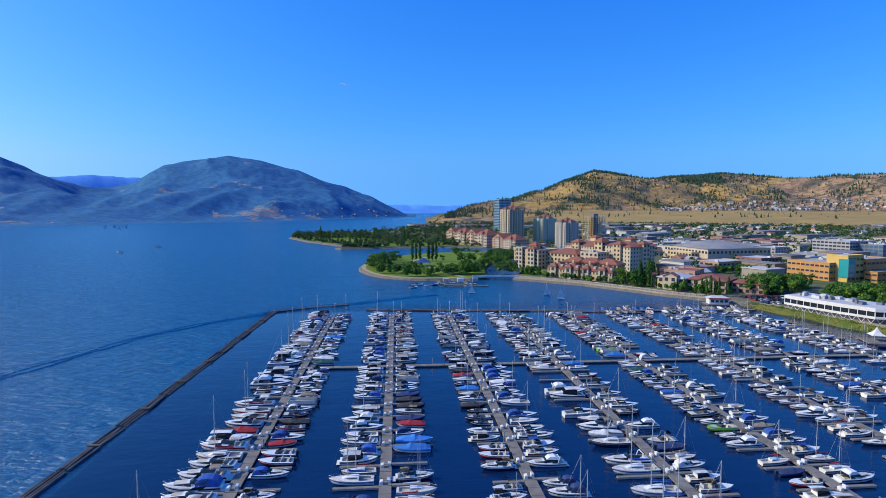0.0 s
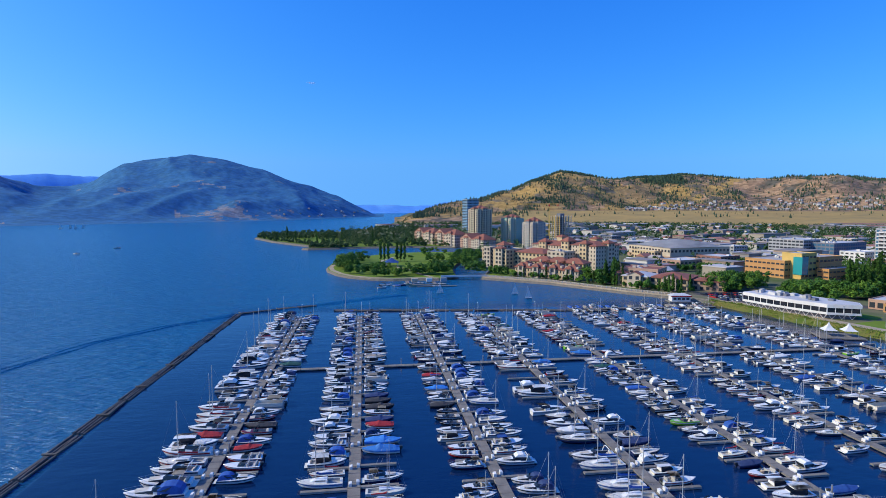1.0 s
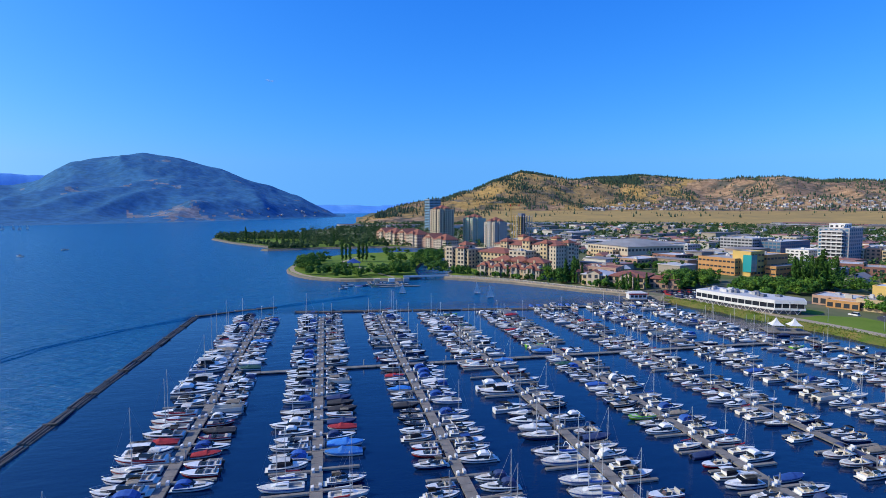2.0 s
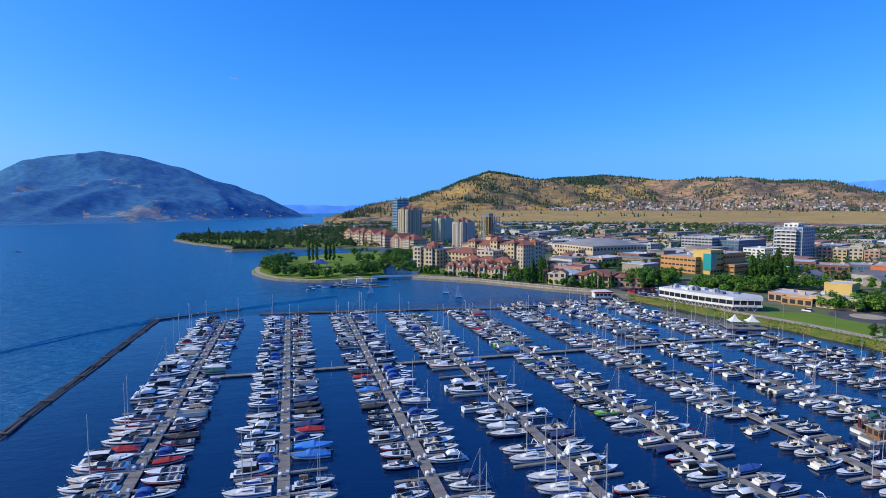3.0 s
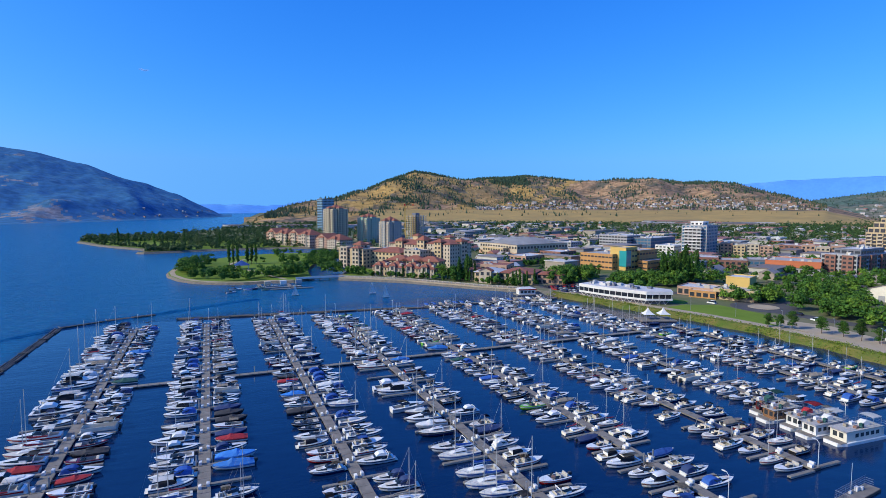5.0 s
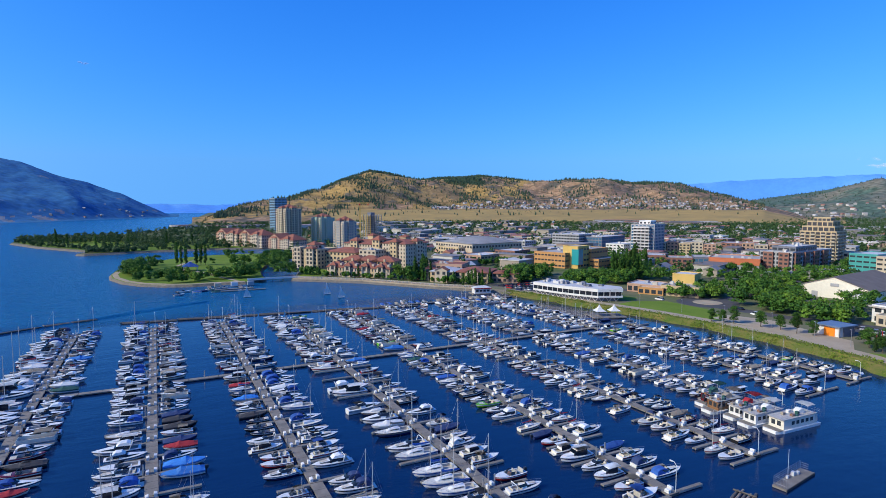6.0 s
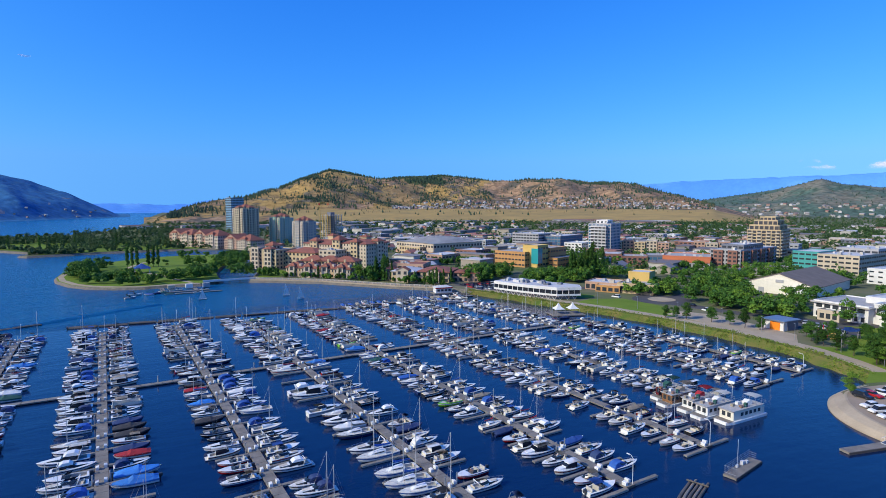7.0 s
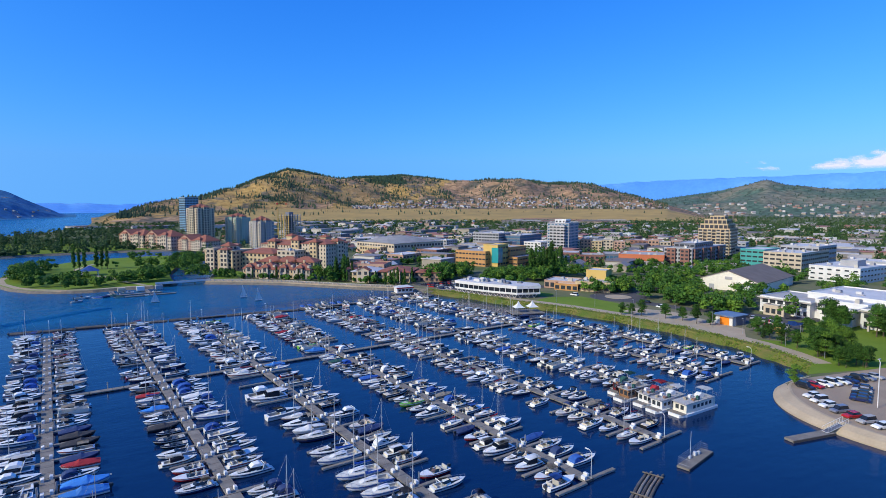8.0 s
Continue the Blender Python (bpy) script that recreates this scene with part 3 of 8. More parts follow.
def trunk_bm(prof, w0, w1, z0, taper=0.8, glaze=()):
    """A cabin from a side profile (x, z), w0 wide aft and w1 forward, narrowing upwards."""
    bm = bmesh.new()
    xa, xb = prof[0][0], prof[-1][0]
    rows = []
    for x, z in prof:
        w = (w0 + (w1 - w0) * (x - xa) / (xb - xa)) / 2
        rows.append([(x, -w, z0), (x, -w * taper, z - 0.06), (x, -w * taper * 0.8, z), (x, w * taper * 0.8, z), (x, w * taper, z - 0.06), (x, w, z0)])
    loft(bm, rows)
    bm.verts.index_update()
    for f in bm.faces:          # dark side windows
        if {v.index % 6 for v in f.verts} in ({0, 1}, {4, 5}) and min(v.index // 6 for v in f.verts) in glaze:
            f.material_index = 1
    return bm


def band_bm(x0, x1, w0, w1, z0, z1, rake=0.35, t=0.02):
    """A windscreen: raked front and two raked sides."""
    bm = bmesh.new()
    low = [(x0, -w0 / 2, z0), (x1, -w1 / 2, z0), (x1 + 0.25, 0, z0), (x1, w1 / 2, z0), (x0, w0 / 2, z0)]
    high = [(x - rake, y * 0.86, z1) for x, y, _ in low]
    inner = [(x - 0.03, y * 0.98, z) for x, y, z in high]
    inl = [(x - 0.03, y * 0.98, z) for x, y, z in low]
    loft(bm, [low, high, inner, inl], caps=False)
    return bm


def awning_bm(x0, x1, w, z, crown=0.18, drop=0.12):
    """A taut canvas top with a crown and a short valance."""
    bm = bmesh.new()
    rows = []
    for i in range(5):
        t = i / 4
        zz = z + crown * (1 - (2 * t - 1) ** 2) * 0.5
        rows.append([(x0 + (x1 - x0) * t, w / 2 * k, zz + crown * (1 - k * k) - (drop if abs(k) == 1 else 0)) for k in (-1, -0.96, -0.5, 0, 0.5, 0.96, 1)])
    loft(bm, rows, caps=False)
    bmesh.ops.solidify(bm, geom=bm.faces[:], thickness=0.03)
    return bm


def frame_bm(xs, w, z0, z1, r=0.022, lean=0.0):
    """Hoops of tube from side to side."""
    bm = bmesh.new()
    for x in xs:
        tube(bm, [(x + lean, -w / 2, z0), (x + lean * 0.3, -w / 2, z0 + (z1 - z0) * 0.8), (x, -w / 2 * 0.8, z1), (x, w / 2 * 0.8, z1),
                  (x + lean * 0.3, w / 2, z0 + (z1 - z0) * 0.8), (x + lean, w / 2, z0)], r, 5)
    return bm


def rail_bm(L, B, z0, z1, s0=0.5, h=0.55):
    bm = bmesh.new()
    pts = []
    for s in (s0, 0.62, 0.74, 0.86, 0.95, 1.0):
        pts.append((L * s, half_beam(s, B) * 0.94, sheer(s, z0, z1) + h * smooth((s - s0) * 8)))
    tube(bm, pts + [(x, -y, z) for x, y, z in pts[::-1]], 0.02, 4, cap=False)
    for s in (0.62, 0.76, 0.9):
        for side in (-1, 1):
            p = (L * s, side * half_beam(s, B) * 0.94)
            tube(bm, [(*p, sheer(s, z0, z1)), (*p, sheer(s, z0, z1) + h)], 0.015, 4)
    return bm


def bench_bm(x, w, floor):
    """A bench seat with its back, as one folded piece."""
    bm = bmesh.new()
    prof = [(x - 0.16, floor + 0.95), (x, floor + 0.95), (x + 0.04, floor + 0.46), (x + 0.6, floor + 0.46), (x + 0.6, floor + 0.02), (x - 0.16, floor + 0.02)]
    loft(bm, [[(px, y, pz) for px, pz in prof] for y in (-w / 2, w / 2)], close=True)
    return bm


def engine_bm(z):
    bm = bmesh.new()
    rows = []
    for zz, k in ((z - 0.1, 0.7), (z + 0.15, 1.0), (z + 0.4, 1.0), (z + 0.52, 0.75)):
        rows.append([(-0.5 * k - 0.1, -0.2 * k, zz), (0.02, -0.2 * k, zz), (0.02, 0.2 * k, zz), (-0.5 * k - 0.1, 0.2 * k, zz)])
    loft(bm, rows, close=True)
    quad_box(bm, -0.32, -0.07, -0.5, -0.12, 0.07, z - 0.1)
    return bm


def pad_bm(x0, x1, w0, w1, z, t=0.12):
    """A low cushion, rounded along its edges, tapering forwards."""
    bm = bmesh.new()
    rows = []
    for x, w in ((x0, w0), (x0 + (x1 - x0) * 0.5, w0 + (w1 - w0) * 0.4), (x1, w1)):
        rows.append([(x, -w / 2, z), (x, -w / 2 * 0.95, z + t * 0.8), (x, -w / 2 * 0.8, z + t), (x, w / 2 * 0.8, z + t), (x, w / 2 * 0.95, z + t * 0.8), (x, w / 2, z)])
    loft(bm, rows)
    return bm


def cruiser(label, hull_m, stripe_m, top_m, L=9.6, B=3.0, flying=False, lite=False, camper=False, arch=True):
    """Cabin cruiser: broad raised foredeck, swept windscreen, radar arch, canvas or hard top."""
    ob = thing("cabin_cruiser", label, "motor boat")
    z0, z1 = 0.98, 1.26
    part("hull", hull_bm(L, B, z0, z1, 0.5), [hull_m, stripe_m], ob)
    part("deck", deck_bm(L, B, z0, z1, 0.46, 0.45), [GELCOAT, SEAT], ob)
    cz = 1.66
    part("cabin", trunk_bm([(0.36 * L, cz), (0.50 * L, cz + 0.05), (0.66 * L, cz - 0.06), (0.80 * L, cz - 0.2), (0.92 * L, 1.36)], B * 0.84, B * 0.30, 1.05, 0.84, glaze=(1, 2)), [GELCOAT, SCREEN], ob)
    part("windscreen", band_bm(0.29 * L, 0.545 * L, B * 0.88, B * 0.62, cz - 0.14, cz + 0.46, 0.85), SCREEN, ob, "dark tinted swept windscreen")
    if flying:
        part("flybridge", trunk_bm([(0.20 * L, 2.35), (0.28 * L, 2.75), (0.42 * L, 2.7), (0.50 * L, 2.15)], B * 0.8, B * 0.62, 2.0, 0.9), GELCOAT, ob)
        part("side_window", trunk_bm([(0.22 * L, 2.02), (0.38 * L, 2.02), (0.48 * L, 2.02), (0.58 * L, 1.5)], B * 0.83, B * 0.66, 1.25, 0.95), SCREEN, ob, "dark saloon windows")
    elif camper:
        part("canopy", trunk_bm([(0.03 * L, 1.15), (0.06 * L, 1.85), (0.14 * L, 2.25), (0.24 * L, 2.38), (0.33 * L, 2.32), (0.43 * L, 1.85)], B * 0.88, B * 0.80, 1.02, 0.86), top_m, ob, "canvas camper enclosure over the cockpit")
    elif top_m:
        part("canopy", awning_bm(0.12 * L, 0.34 * L, B * 0.80, 2.42, 0.15, 0.08), top_m, ob)
    if not camper and arch:
        part("radar_arch", frame_bm([0.17 * L], B * 0.9, 0.95, 2.36, 0.10, 0.6), GELCOAT, ob, "white radar arch")
    if not lite:
        part("bow_rail", rail_bm(L, B, z0, z1), STEEL, ob, "thin steel bow rail")
        if not camper:
            part("seat", bench_bm(0.10 * L, B * 0.66, 0.45), SUNPAD, ob)
        part("swim_platform", box(-0.85, -B * 0.42, 0.24, 0.02, B * 0.42, 0.36), CREAM, ob)
        part("sun_pad", pad_bm(0.60 * L, 0.80 * L, B * 0.42, B * 0.26, cz - 0.13), SUNPAD, ob, "cream foredeck sun pad")
    return ob


def hardtop(label, hull_m, stripe_m, L=9.4, B=3.2, lite=False):
    """Cruiser with a closed wheelhouse, side windows all round and a flat hard top."""
    ob = thing("hardtop_cruiser", label, "motor boat")
    z0, z1 = 1.0, 1.4
    part("hull", hull_bm(L, B, z0, z1, 0.5), [hull_m, stripe_m], ob)
    part("deck", deck_bm(L, B, z0, z1, 0.40, 0.5), [GELCOAT, SEAT], ob)
    house = part("wheelhouse", trunk_bm([(0.22 * L, 2.45), (0.34 * L, 2.55), (0.50 * L, 2.5), (0.62 * L, 1.7), (0.84 * L, 1.5)], B * 0.80, B * 0.36, 1.1, 0.88, glaze=(0, 1, 2)), [GELCOAT, SCREEN], ob)
    bm = bmesh.new()
    loft(bm, [[(x, y * k, z) for y in (-B * 0.37, -B * 0.2, 0, B * 0.2, B * 0.37)] for x, z, k in ((0.54 * L, 2.36, 0.86), (0.61 * L, 1.8, 0.95))], caps=False)
    bmesh.ops.solidify(bm, geom=bm.faces[:], thickness=0.04)
    part("front_window", bm, SCREEN, house, "dark raked front window")
    part("hard_top", awning_bm(0.10 * L, 0.55 * L, B * 0.82, 2.52, 0.1, 0.04), GELCOAT, ob)
    if not lite:
        part("bow_rail", rail_bm(L, B, z0, z1), STEEL, ob, "thin steel bow rail")
        part("swim_platform", box(-0.8, -B * 0.42, 0.24, 0.02, B * 0.42, 0.36), CREAM, ob)
    return ob


def pontoon(label, top_m, side_m, L=7.4, B=2.6, lite=False):
    """Flat deck on two long tubes, fenced round, with benches under a canopy."""
    ob = thing("pontoon_boat", label, "motor boat")
    for y in (-B * 0.36, B * 0.36):
        bm = bmesh.new()
        tube(bm, [(0, y, 0.12), (L * 0.86, y, 0.12), (L * 0.97, y, 0.28), (L, y, 0.42)], 0.34, 8, 0.2)
        part("float", bm, STEEL, ob, "alloy float")
    part("deck", box(0.05, -B / 2, 0.5, L * 0.96, B / 2, 0.62), SEAT, ob)
    bm = bmesh.new()
    for x0, y0, x1, y1 in ((0.3, -B / 2 + 0.04, L * 0.9, -B / 2 + 0.1), (0.3, B / 2 - 0.1, L * 0.9, B / 2 - 0.04), (L * 0.9, -B / 2 + 0.1, L * 0.9 + 0.06, B / 2 - 0.1), (0.3, -B / 2 + 0.1, 0.36, B / 2 - 0.1)):
        quad_box(bm, x0, y0, 0.66, x1, y1, 1.35)
    part("fence", bm, side_m, ob)
    part("canopy", awning_bm(0.12 * L, 0.52 * L, B * 0.92, 2.45, 0.12, 0.08), top_m, ob)
    if not lite:
        part("canopy_frame", frame_bm([0.16 * L, 0.48 * L], B * 0.92, 0.62, 2.46, 0.025), STEEL, ob)
        for x in (0.12 * L, 0.66 * L):
            part("bench", bench_bm(x, B * 0.74, 0.6), SUNPAD, ob)
    part("engine", engine_bm(0.6), ENGINE, ob, "black outboard engine")
    return ob


def ski_boat(label, hull_m, stripe_m, cover_m=None, L=6.7, B=2.5, lite=False):
    """Tow boat with an open bow, folding tower and a wide sun pad over the engine."""
    ob = thing("tow_boat", label, "motor boat")
    z0, z1 = 0.80, 1.0
    part("hull", hull_bm(L, B, z0, z1), [hull_m, stripe_m], ob)
    part("deck", deck_bm(L, B, z0, z1, 0.62, 0.3), [hull_m if hull_m is not GELCOAT else CREAM, SEAT], ob)
    part("windscreen", band_bm(0.46 * L, 0.58 * L, B * 0.8, B * 0.62, 0.95, 1.4, 0.3), SCREEN, ob, "dark windscreen")
    part("tower", frame_bm([0.40 * L], B * 0.92, 0.82, 2.35, 0.05, 0.7), STEEL if hull_m is GELCOAT else ENGINE, ob, "tubular tow tower")
    part("sun_pad", pad_bm(0.02 * L, 0.2 * L, B * 0.74, B * 0.78, 0.80, 0.14), SUNPAD, ob)
    if cover_m:
        part("bimini", awning_bm(0.24 * L, 0.46 * L, B * 0.8, 2.32, 0.1, 0.05), cover_m, ob)
    part("bow_seat", pad_bm(0.68 * L, 0.88 * L, B * 0.56, B * 0.2, 0.92, 0.12), SEAT, ob)
    if not lite:
        part("seat", bench_bm(0.34 * L, B * 0.6, 0.3), SUNPAD, ob)
    return ob


def runabout(label, hull_m, stripe_m, top_m=None, L=6.8, B=2.45, lite=False):
    """Open sports boat with a walk-through windscreen, seats and an outboard or stern drive."""
    ob = thing("runabout", label, "motor boat")
    z0, z1 = 0.72, 0.98
    part("hull", hull_bm(L, B, z0, z1), [hull_m, stripe_m], ob)
    part("deck", deck_bm(L, B, z0, z1, 0.6, 0.28), [GELCOAT, SEAT], ob)
    part("windscreen", band_bm(0.42 * L, 0.54 * L, B * 0.8, B * 0.66, 0.86, 1.3, 0.3), SCREEN, ob, "dark windscreen")
    part("engine", engine_bm(0.62), ENGINE, ob, "black outboard engine")
    if top_m:
        part("bimini", awning_bm(0.16 * L, 0.46 * L, B * 0.82, 1.95, 0.12, 0.06), top_m, ob)
        if not lite:
            part("bimini_frame", frame_bm([0.31 * L], B * 0.84, 0.75, 1.98, 0.022), STEEL, ob)
    if not lite:
        part("seat", bench_bm(0.34 * L, B * 0.6, 0.28), SEAT, ob)
        part("seat", bench_bm(0.12 * L, B * 0.6, 0.28), SEAT, ob)
    return ob


def covered_boat(label, hull_m, cover_m, L=6.9, B=2.5, high=0.75, lite=False):
    """Boat under a fitted storage cover that is ridged over poles."""
    ob = thing("covered_boat", label, "motor boat")
    z0, z1 = 0.72, 0.98
    part("hull", hull_bm(L, B, z0, z1), [hull_m, cover_m], ob)
    bm = bmesh.new()
    rows = []
    for s, k in zip((0.0, 0.1, 0.25, 0.4, 0.52, 0.62, 0.78, 0.95), (0.2, 0.55, 0.8, 0.85, 1.0, 0.55, 0.32, 0.08)):
        w, zs = half_beam(s, B) + 0.03, sheer(s, z0, z1)
        rows.append([(L * s, -w, zs - 0.14), (L * s, -w * 0.97, zs + 0.03), (L * s, -w * 0.5, zs + high * k * 0.62), (L * s, 0, zs + high * k + 0.05 * math.sin(s * 25)),
                     (L * s, w * 0.5, zs + high * k * 0.62), (L * s, w * 0.97, zs + 0.03), (L * s, w, zs - 0.14)])
    loft(bm, rows)
    part("cover", bm, cover_m, ob)
    if not lite:
        part("engine", engine_bm(0.62), ENGINE, ob, "black outboard engine")
    return ob


def sailboat(label, hull_m, cover_m, L=8.6, B=2.8, H=12.0, lite=False):
    """Sloop with a stowed mainsail under a boom cover, stays and spreaders."""
    ob = thing("sailboat", label, "sailing boat")
    z0, z1 = 0.85, 1.15
    part("hull", hull_bm(L, B, z0, z1, 0.6), [hull_m, cover_m], ob)
    part("deck", deck_bm(L, B, z0, z1, 0.34, 0.4), [CREAM, SEAT], ob)
    part("cabin", trunk_bm([(0.33 * L, 1.5), (0.45 * L, 1.52), (0.62 * L, 1.4), (0.72 * L, 1.08)], B * 0.62, B * 0.36, 0.95), GELCOAT, ob)
    bm = bmesh.new()
    for side in (-1, 1):
        loft(bm, [[(0.37 * L, side * B * 0.275, 1.2), (0.37 * L, side * B * 0.262, 1.36)], [(0.6 * L, side * B * 0.225, 1.2), (0.6 * L, side * B * 0.212, 1.33)]], caps=False)
    if lite:
        bm.free()
    else:
        part("port_lights", bm, SCREEN, ob, "dark cabin windows")
    bm = bmesh.new()
    tube(bm, [(0.58 * L, 0, 1.0), (0.58 * L, 0, H)], 0.085, 6, 0.06)
    mast = part("mast", bm, MAST, ob, "tall alloy mast")
    bm = bmesh.new()
    tube(bm, [(0.57 * L, 0, 2.1), (0.16 * L, 0, 2.15)], 0.06, 6)
    boom = part("boom", bm, MAST, ob)
    bm = bmesh.new()
    tube(bm, [(0.565 * L, 0, 2.55), (0.5 * L, 0, 2.35), (0.34 * L, 0, 2.3), (0.17 * L, 0, 2.22)], 0.22, 7, 0.12)
    part("sail_cover", bm, cover_m, boom)
    bm = bmesh.new()
    for a, b in (((0.58 * L, 0, H), (L * 0.99, 0, z1)), ((0.58 * L, 0, H), (0, 0, z0)), ((0.58 * L, 0, H * 0.96), (0.56 * L, B * 0.46, z0)), ((0.58 * L, 0, H * 0.96), (0.56 * L, -B * 0.46, z0))):
        tube(bm, [a, b], 0.012, 3, cap=False)
    tube(bm, [(0.58 * L, -0.8, H * 0.55), (0.58 * L, 0.8, H * 0.55)], 0.03, 4)
    part("rigging", bm, STEEL, mast, "thin steel stays and spreaders")
    if not lite:
        part("bow_rail", rail_bm(L, B, z0, z1, 0.7), STEEL, ob, "thin steel bow rail")
    return ob


def houseboat(label, trim, L=13.0, B=4.4, body=None):
    body = body or WHITE_PAINT
    ob = thing("houseboat", label, "houseboat")
    bm = bmesh.new()
    rows = []
    for x, k in ((0, 1), (L * 0.85, 1), (L, 0.7)):
        rows.append([(x, -B / 2 * k, 0.7), (x, -B / 2 * k * 0.95, -0.3), (x, B / 2 * k * 0.95, -0.3), (x, B / 2 * k, 0.7)])
    loft(bm, rows, close=True)
    part("hull", bm, GELCOAT, ob)
    cabin = part("cabin", box(1.6, -B / 2 + 0.45, 0.7, L - 2.4, B / 2 - 0.45, 3.0), body, ob)
    for i in range(5):
        for side in (-1, 1):
            x, y = 2.3 + i * 1.65, side * (B / 2 - 0.45)
            part("window", box(x, min(y, y + side * 0.03), 1.5, x + 1.0, max(y, y + side * 0.03), 2.35), GLASS, cabin)
    for y in (-0.9, 0.5):
        part("front_window", box(L - 2.4, y - 0.3, 1.4, L - 2.36, y + 0.6, 2.5), GLASS, cabin)
    part("roof_deck", box(1.0, -B / 2 + 0.25, 3.0, L - 1.9, B / 2 - 0.25, 3.14), SEAT, ob)
    for k, (x, y, w, h) in enumerate(((6.6, -1.2, 1.1, 0.7), (8.0, 0.6, 0.9, 0.5), (6.9, 0.9, 0.7, 1.0), (9.2, -0.9, 0.8, 0.6))):
        part("deck_box", box(x, y, 3.14, x + w, y + 0.7, 3.14 + h), (WHITE_PAINT, WOOD, CANVAS_GREEN, CANVAS_TAN)[k], ob)
    part("side_deck", box(L - 2.2, -B / 2 + 0.2, 0.7, L - 0.4, B / 2 - 0.2, 0.78), DOCK, ob)
    part("stern_wall", box(0.4, -B / 2 + 0.6, 0.7, 1.6, B / 2 - 0.6, 2.5), body, ob)
    bm = bmesh.new()
    for z in (3.5, 3.95):
        tube(bm, [(0.5, -B / 2 + 0.2, z), (L - 1.3, -B / 2 + 0.2, z), (L - 1.3, B / 2 - 0.2, z), (0.5, B / 2 - 0.2, z), (0.5, -B / 2 + 0.2, z)], 0.025, 4)
    for i in range(8):
        for y in (-B / 2 + 0.2, B / 2 - 0.2):
            x = 0.5 + i * (L - 1.8) / 7
            tube(bm, [(x, y, 3.14), (x, y, 3.95)], 0.025, 4)
    part("roof_rail", bm, STEEL, ob)
    part("helm", trunk_bm([(4.0, 4.1), (4.8, 4.3), (5.8, 3.9)], 1.8, 1.4, 3.14, 0.9), trim, ob)
    part("canopy", awning_bm(1.2, 4.2, B * 0.7, 5.0), trim, ob)
    part("canopy_frame", frame_bm([1.4, 4.0], B * 0.7, 3.14, 5.0, 0.03), STEEL, ob)
    return ob


def prototypes(lite):
    """One of each boat, to be copied along the piers."""
    near = "" if not lite else " farther out"
    c = [cruiser("white cabin cruiser with a blue canvas enclosure" + near, GELCOAT, NAVY, CANVAS_BLUE, lite=lite, camper=True),
         cruiser("white cabin cruiser with a black canvas top" + near, GELCOAT, BLACK, CANVAS_BLACK, 9.0, 3.0, lite=lite),
         cruiser("white cabin cruiser, white top, red stripe" + near, GELCOAT, RED, CANVAS_WHITE, 9.3, 3.0, lite=lite),
         cruiser("white flybridge cruiser with dark saloon windows" + near, GELCOAT, NAVY, CANVAS_WHITE, 10.6, 3.4, True, lite),
         cruiser("navy-hulled cabin cruiser with a tan canvas top" + near, NAVY, GELCOAT, CANVAS_TAN, 9.2, 3.0, lite=lite),
         cruiser("white cabin cruiser with a tan canvas top" + near, GELCOAT, NAVY, CANVAS_TAN, 8.6, 2.9, lite=lite),
         cruiser("white cabin cruiser with a dark canvas enclosure" + near, GELCOAT, BLACK, CANVAS_NAVY, 8.8, 2.9, lite=lite, camper=True),
         cruiser("white cabin cruiser with a pale canvas enclosure" + near, GELCOAT, NAVY, CANVAS_WHITE, 8.8, 2.9, lite=lite, camper=True),
         hardtop("white cruiser with a closed wheelhouse and hard top" + near, GELCOAT, NAVY, lite=lite),
         hardtop("cream cruiser with a wheelhouse and maroon stripe" + near, CREAM, MAROON, 8.8, 3.0, lite=lite),
         cruiser("white open sports cruiser with a swept arch" + near, GELCOAT, NAVY, None, 9.8, 3.1, lite=lite),
         cruiser("white sports cruiser, grey stripe, no arch" + near, GELCOAT, GREY_WALL, None, 8.4, 2.8, lite=lite, arch=False)]
    r = [runabout("white open runabout with a blue stripe" + near, GELCOAT, NAVY, None, lite=lite),
         runabout("white runabout under a black bimini" + near, GELCOAT, BLACK, CANVAS_BLACK, 7.0, lite=lite),
         runabout("red and white open runabout" + near, RED, GELCOAT, None, 6.5, lite=lite),
         ski_boat("black tow boat with a tubular tower" + near, BLACK, GELCOAT, None, 6.9, lite=lite),
         runabout("white runabout under a blue bimini" + near, GELCOAT, NAVY, CANVAS_BLUE, 6.6, lite=lite),
         runabout("white red-striped runabout under a tan bimini" + near, GELCOAT, RED, CANVAS_TAN, 7.0, lite=lite),
         pontoon("pontoon boat under a tan canopy" + near, CANVAS_TAN, CREAM, lite=lite),
         ski_boat("white tow boat with an alloy tower" + near, GELCOAT, MAROON, CANVAS_NAVY, lite=lite),
         ski_boat("lime and white tow boat with an open bow" + near, LIME, GELCOAT, None, 6.6, lite=lite),
         ski_boat("maroon tow boat with a cream sun pad" + near, MAROON, GELCOAT, CANVAS_BLACK, lite=lite)]
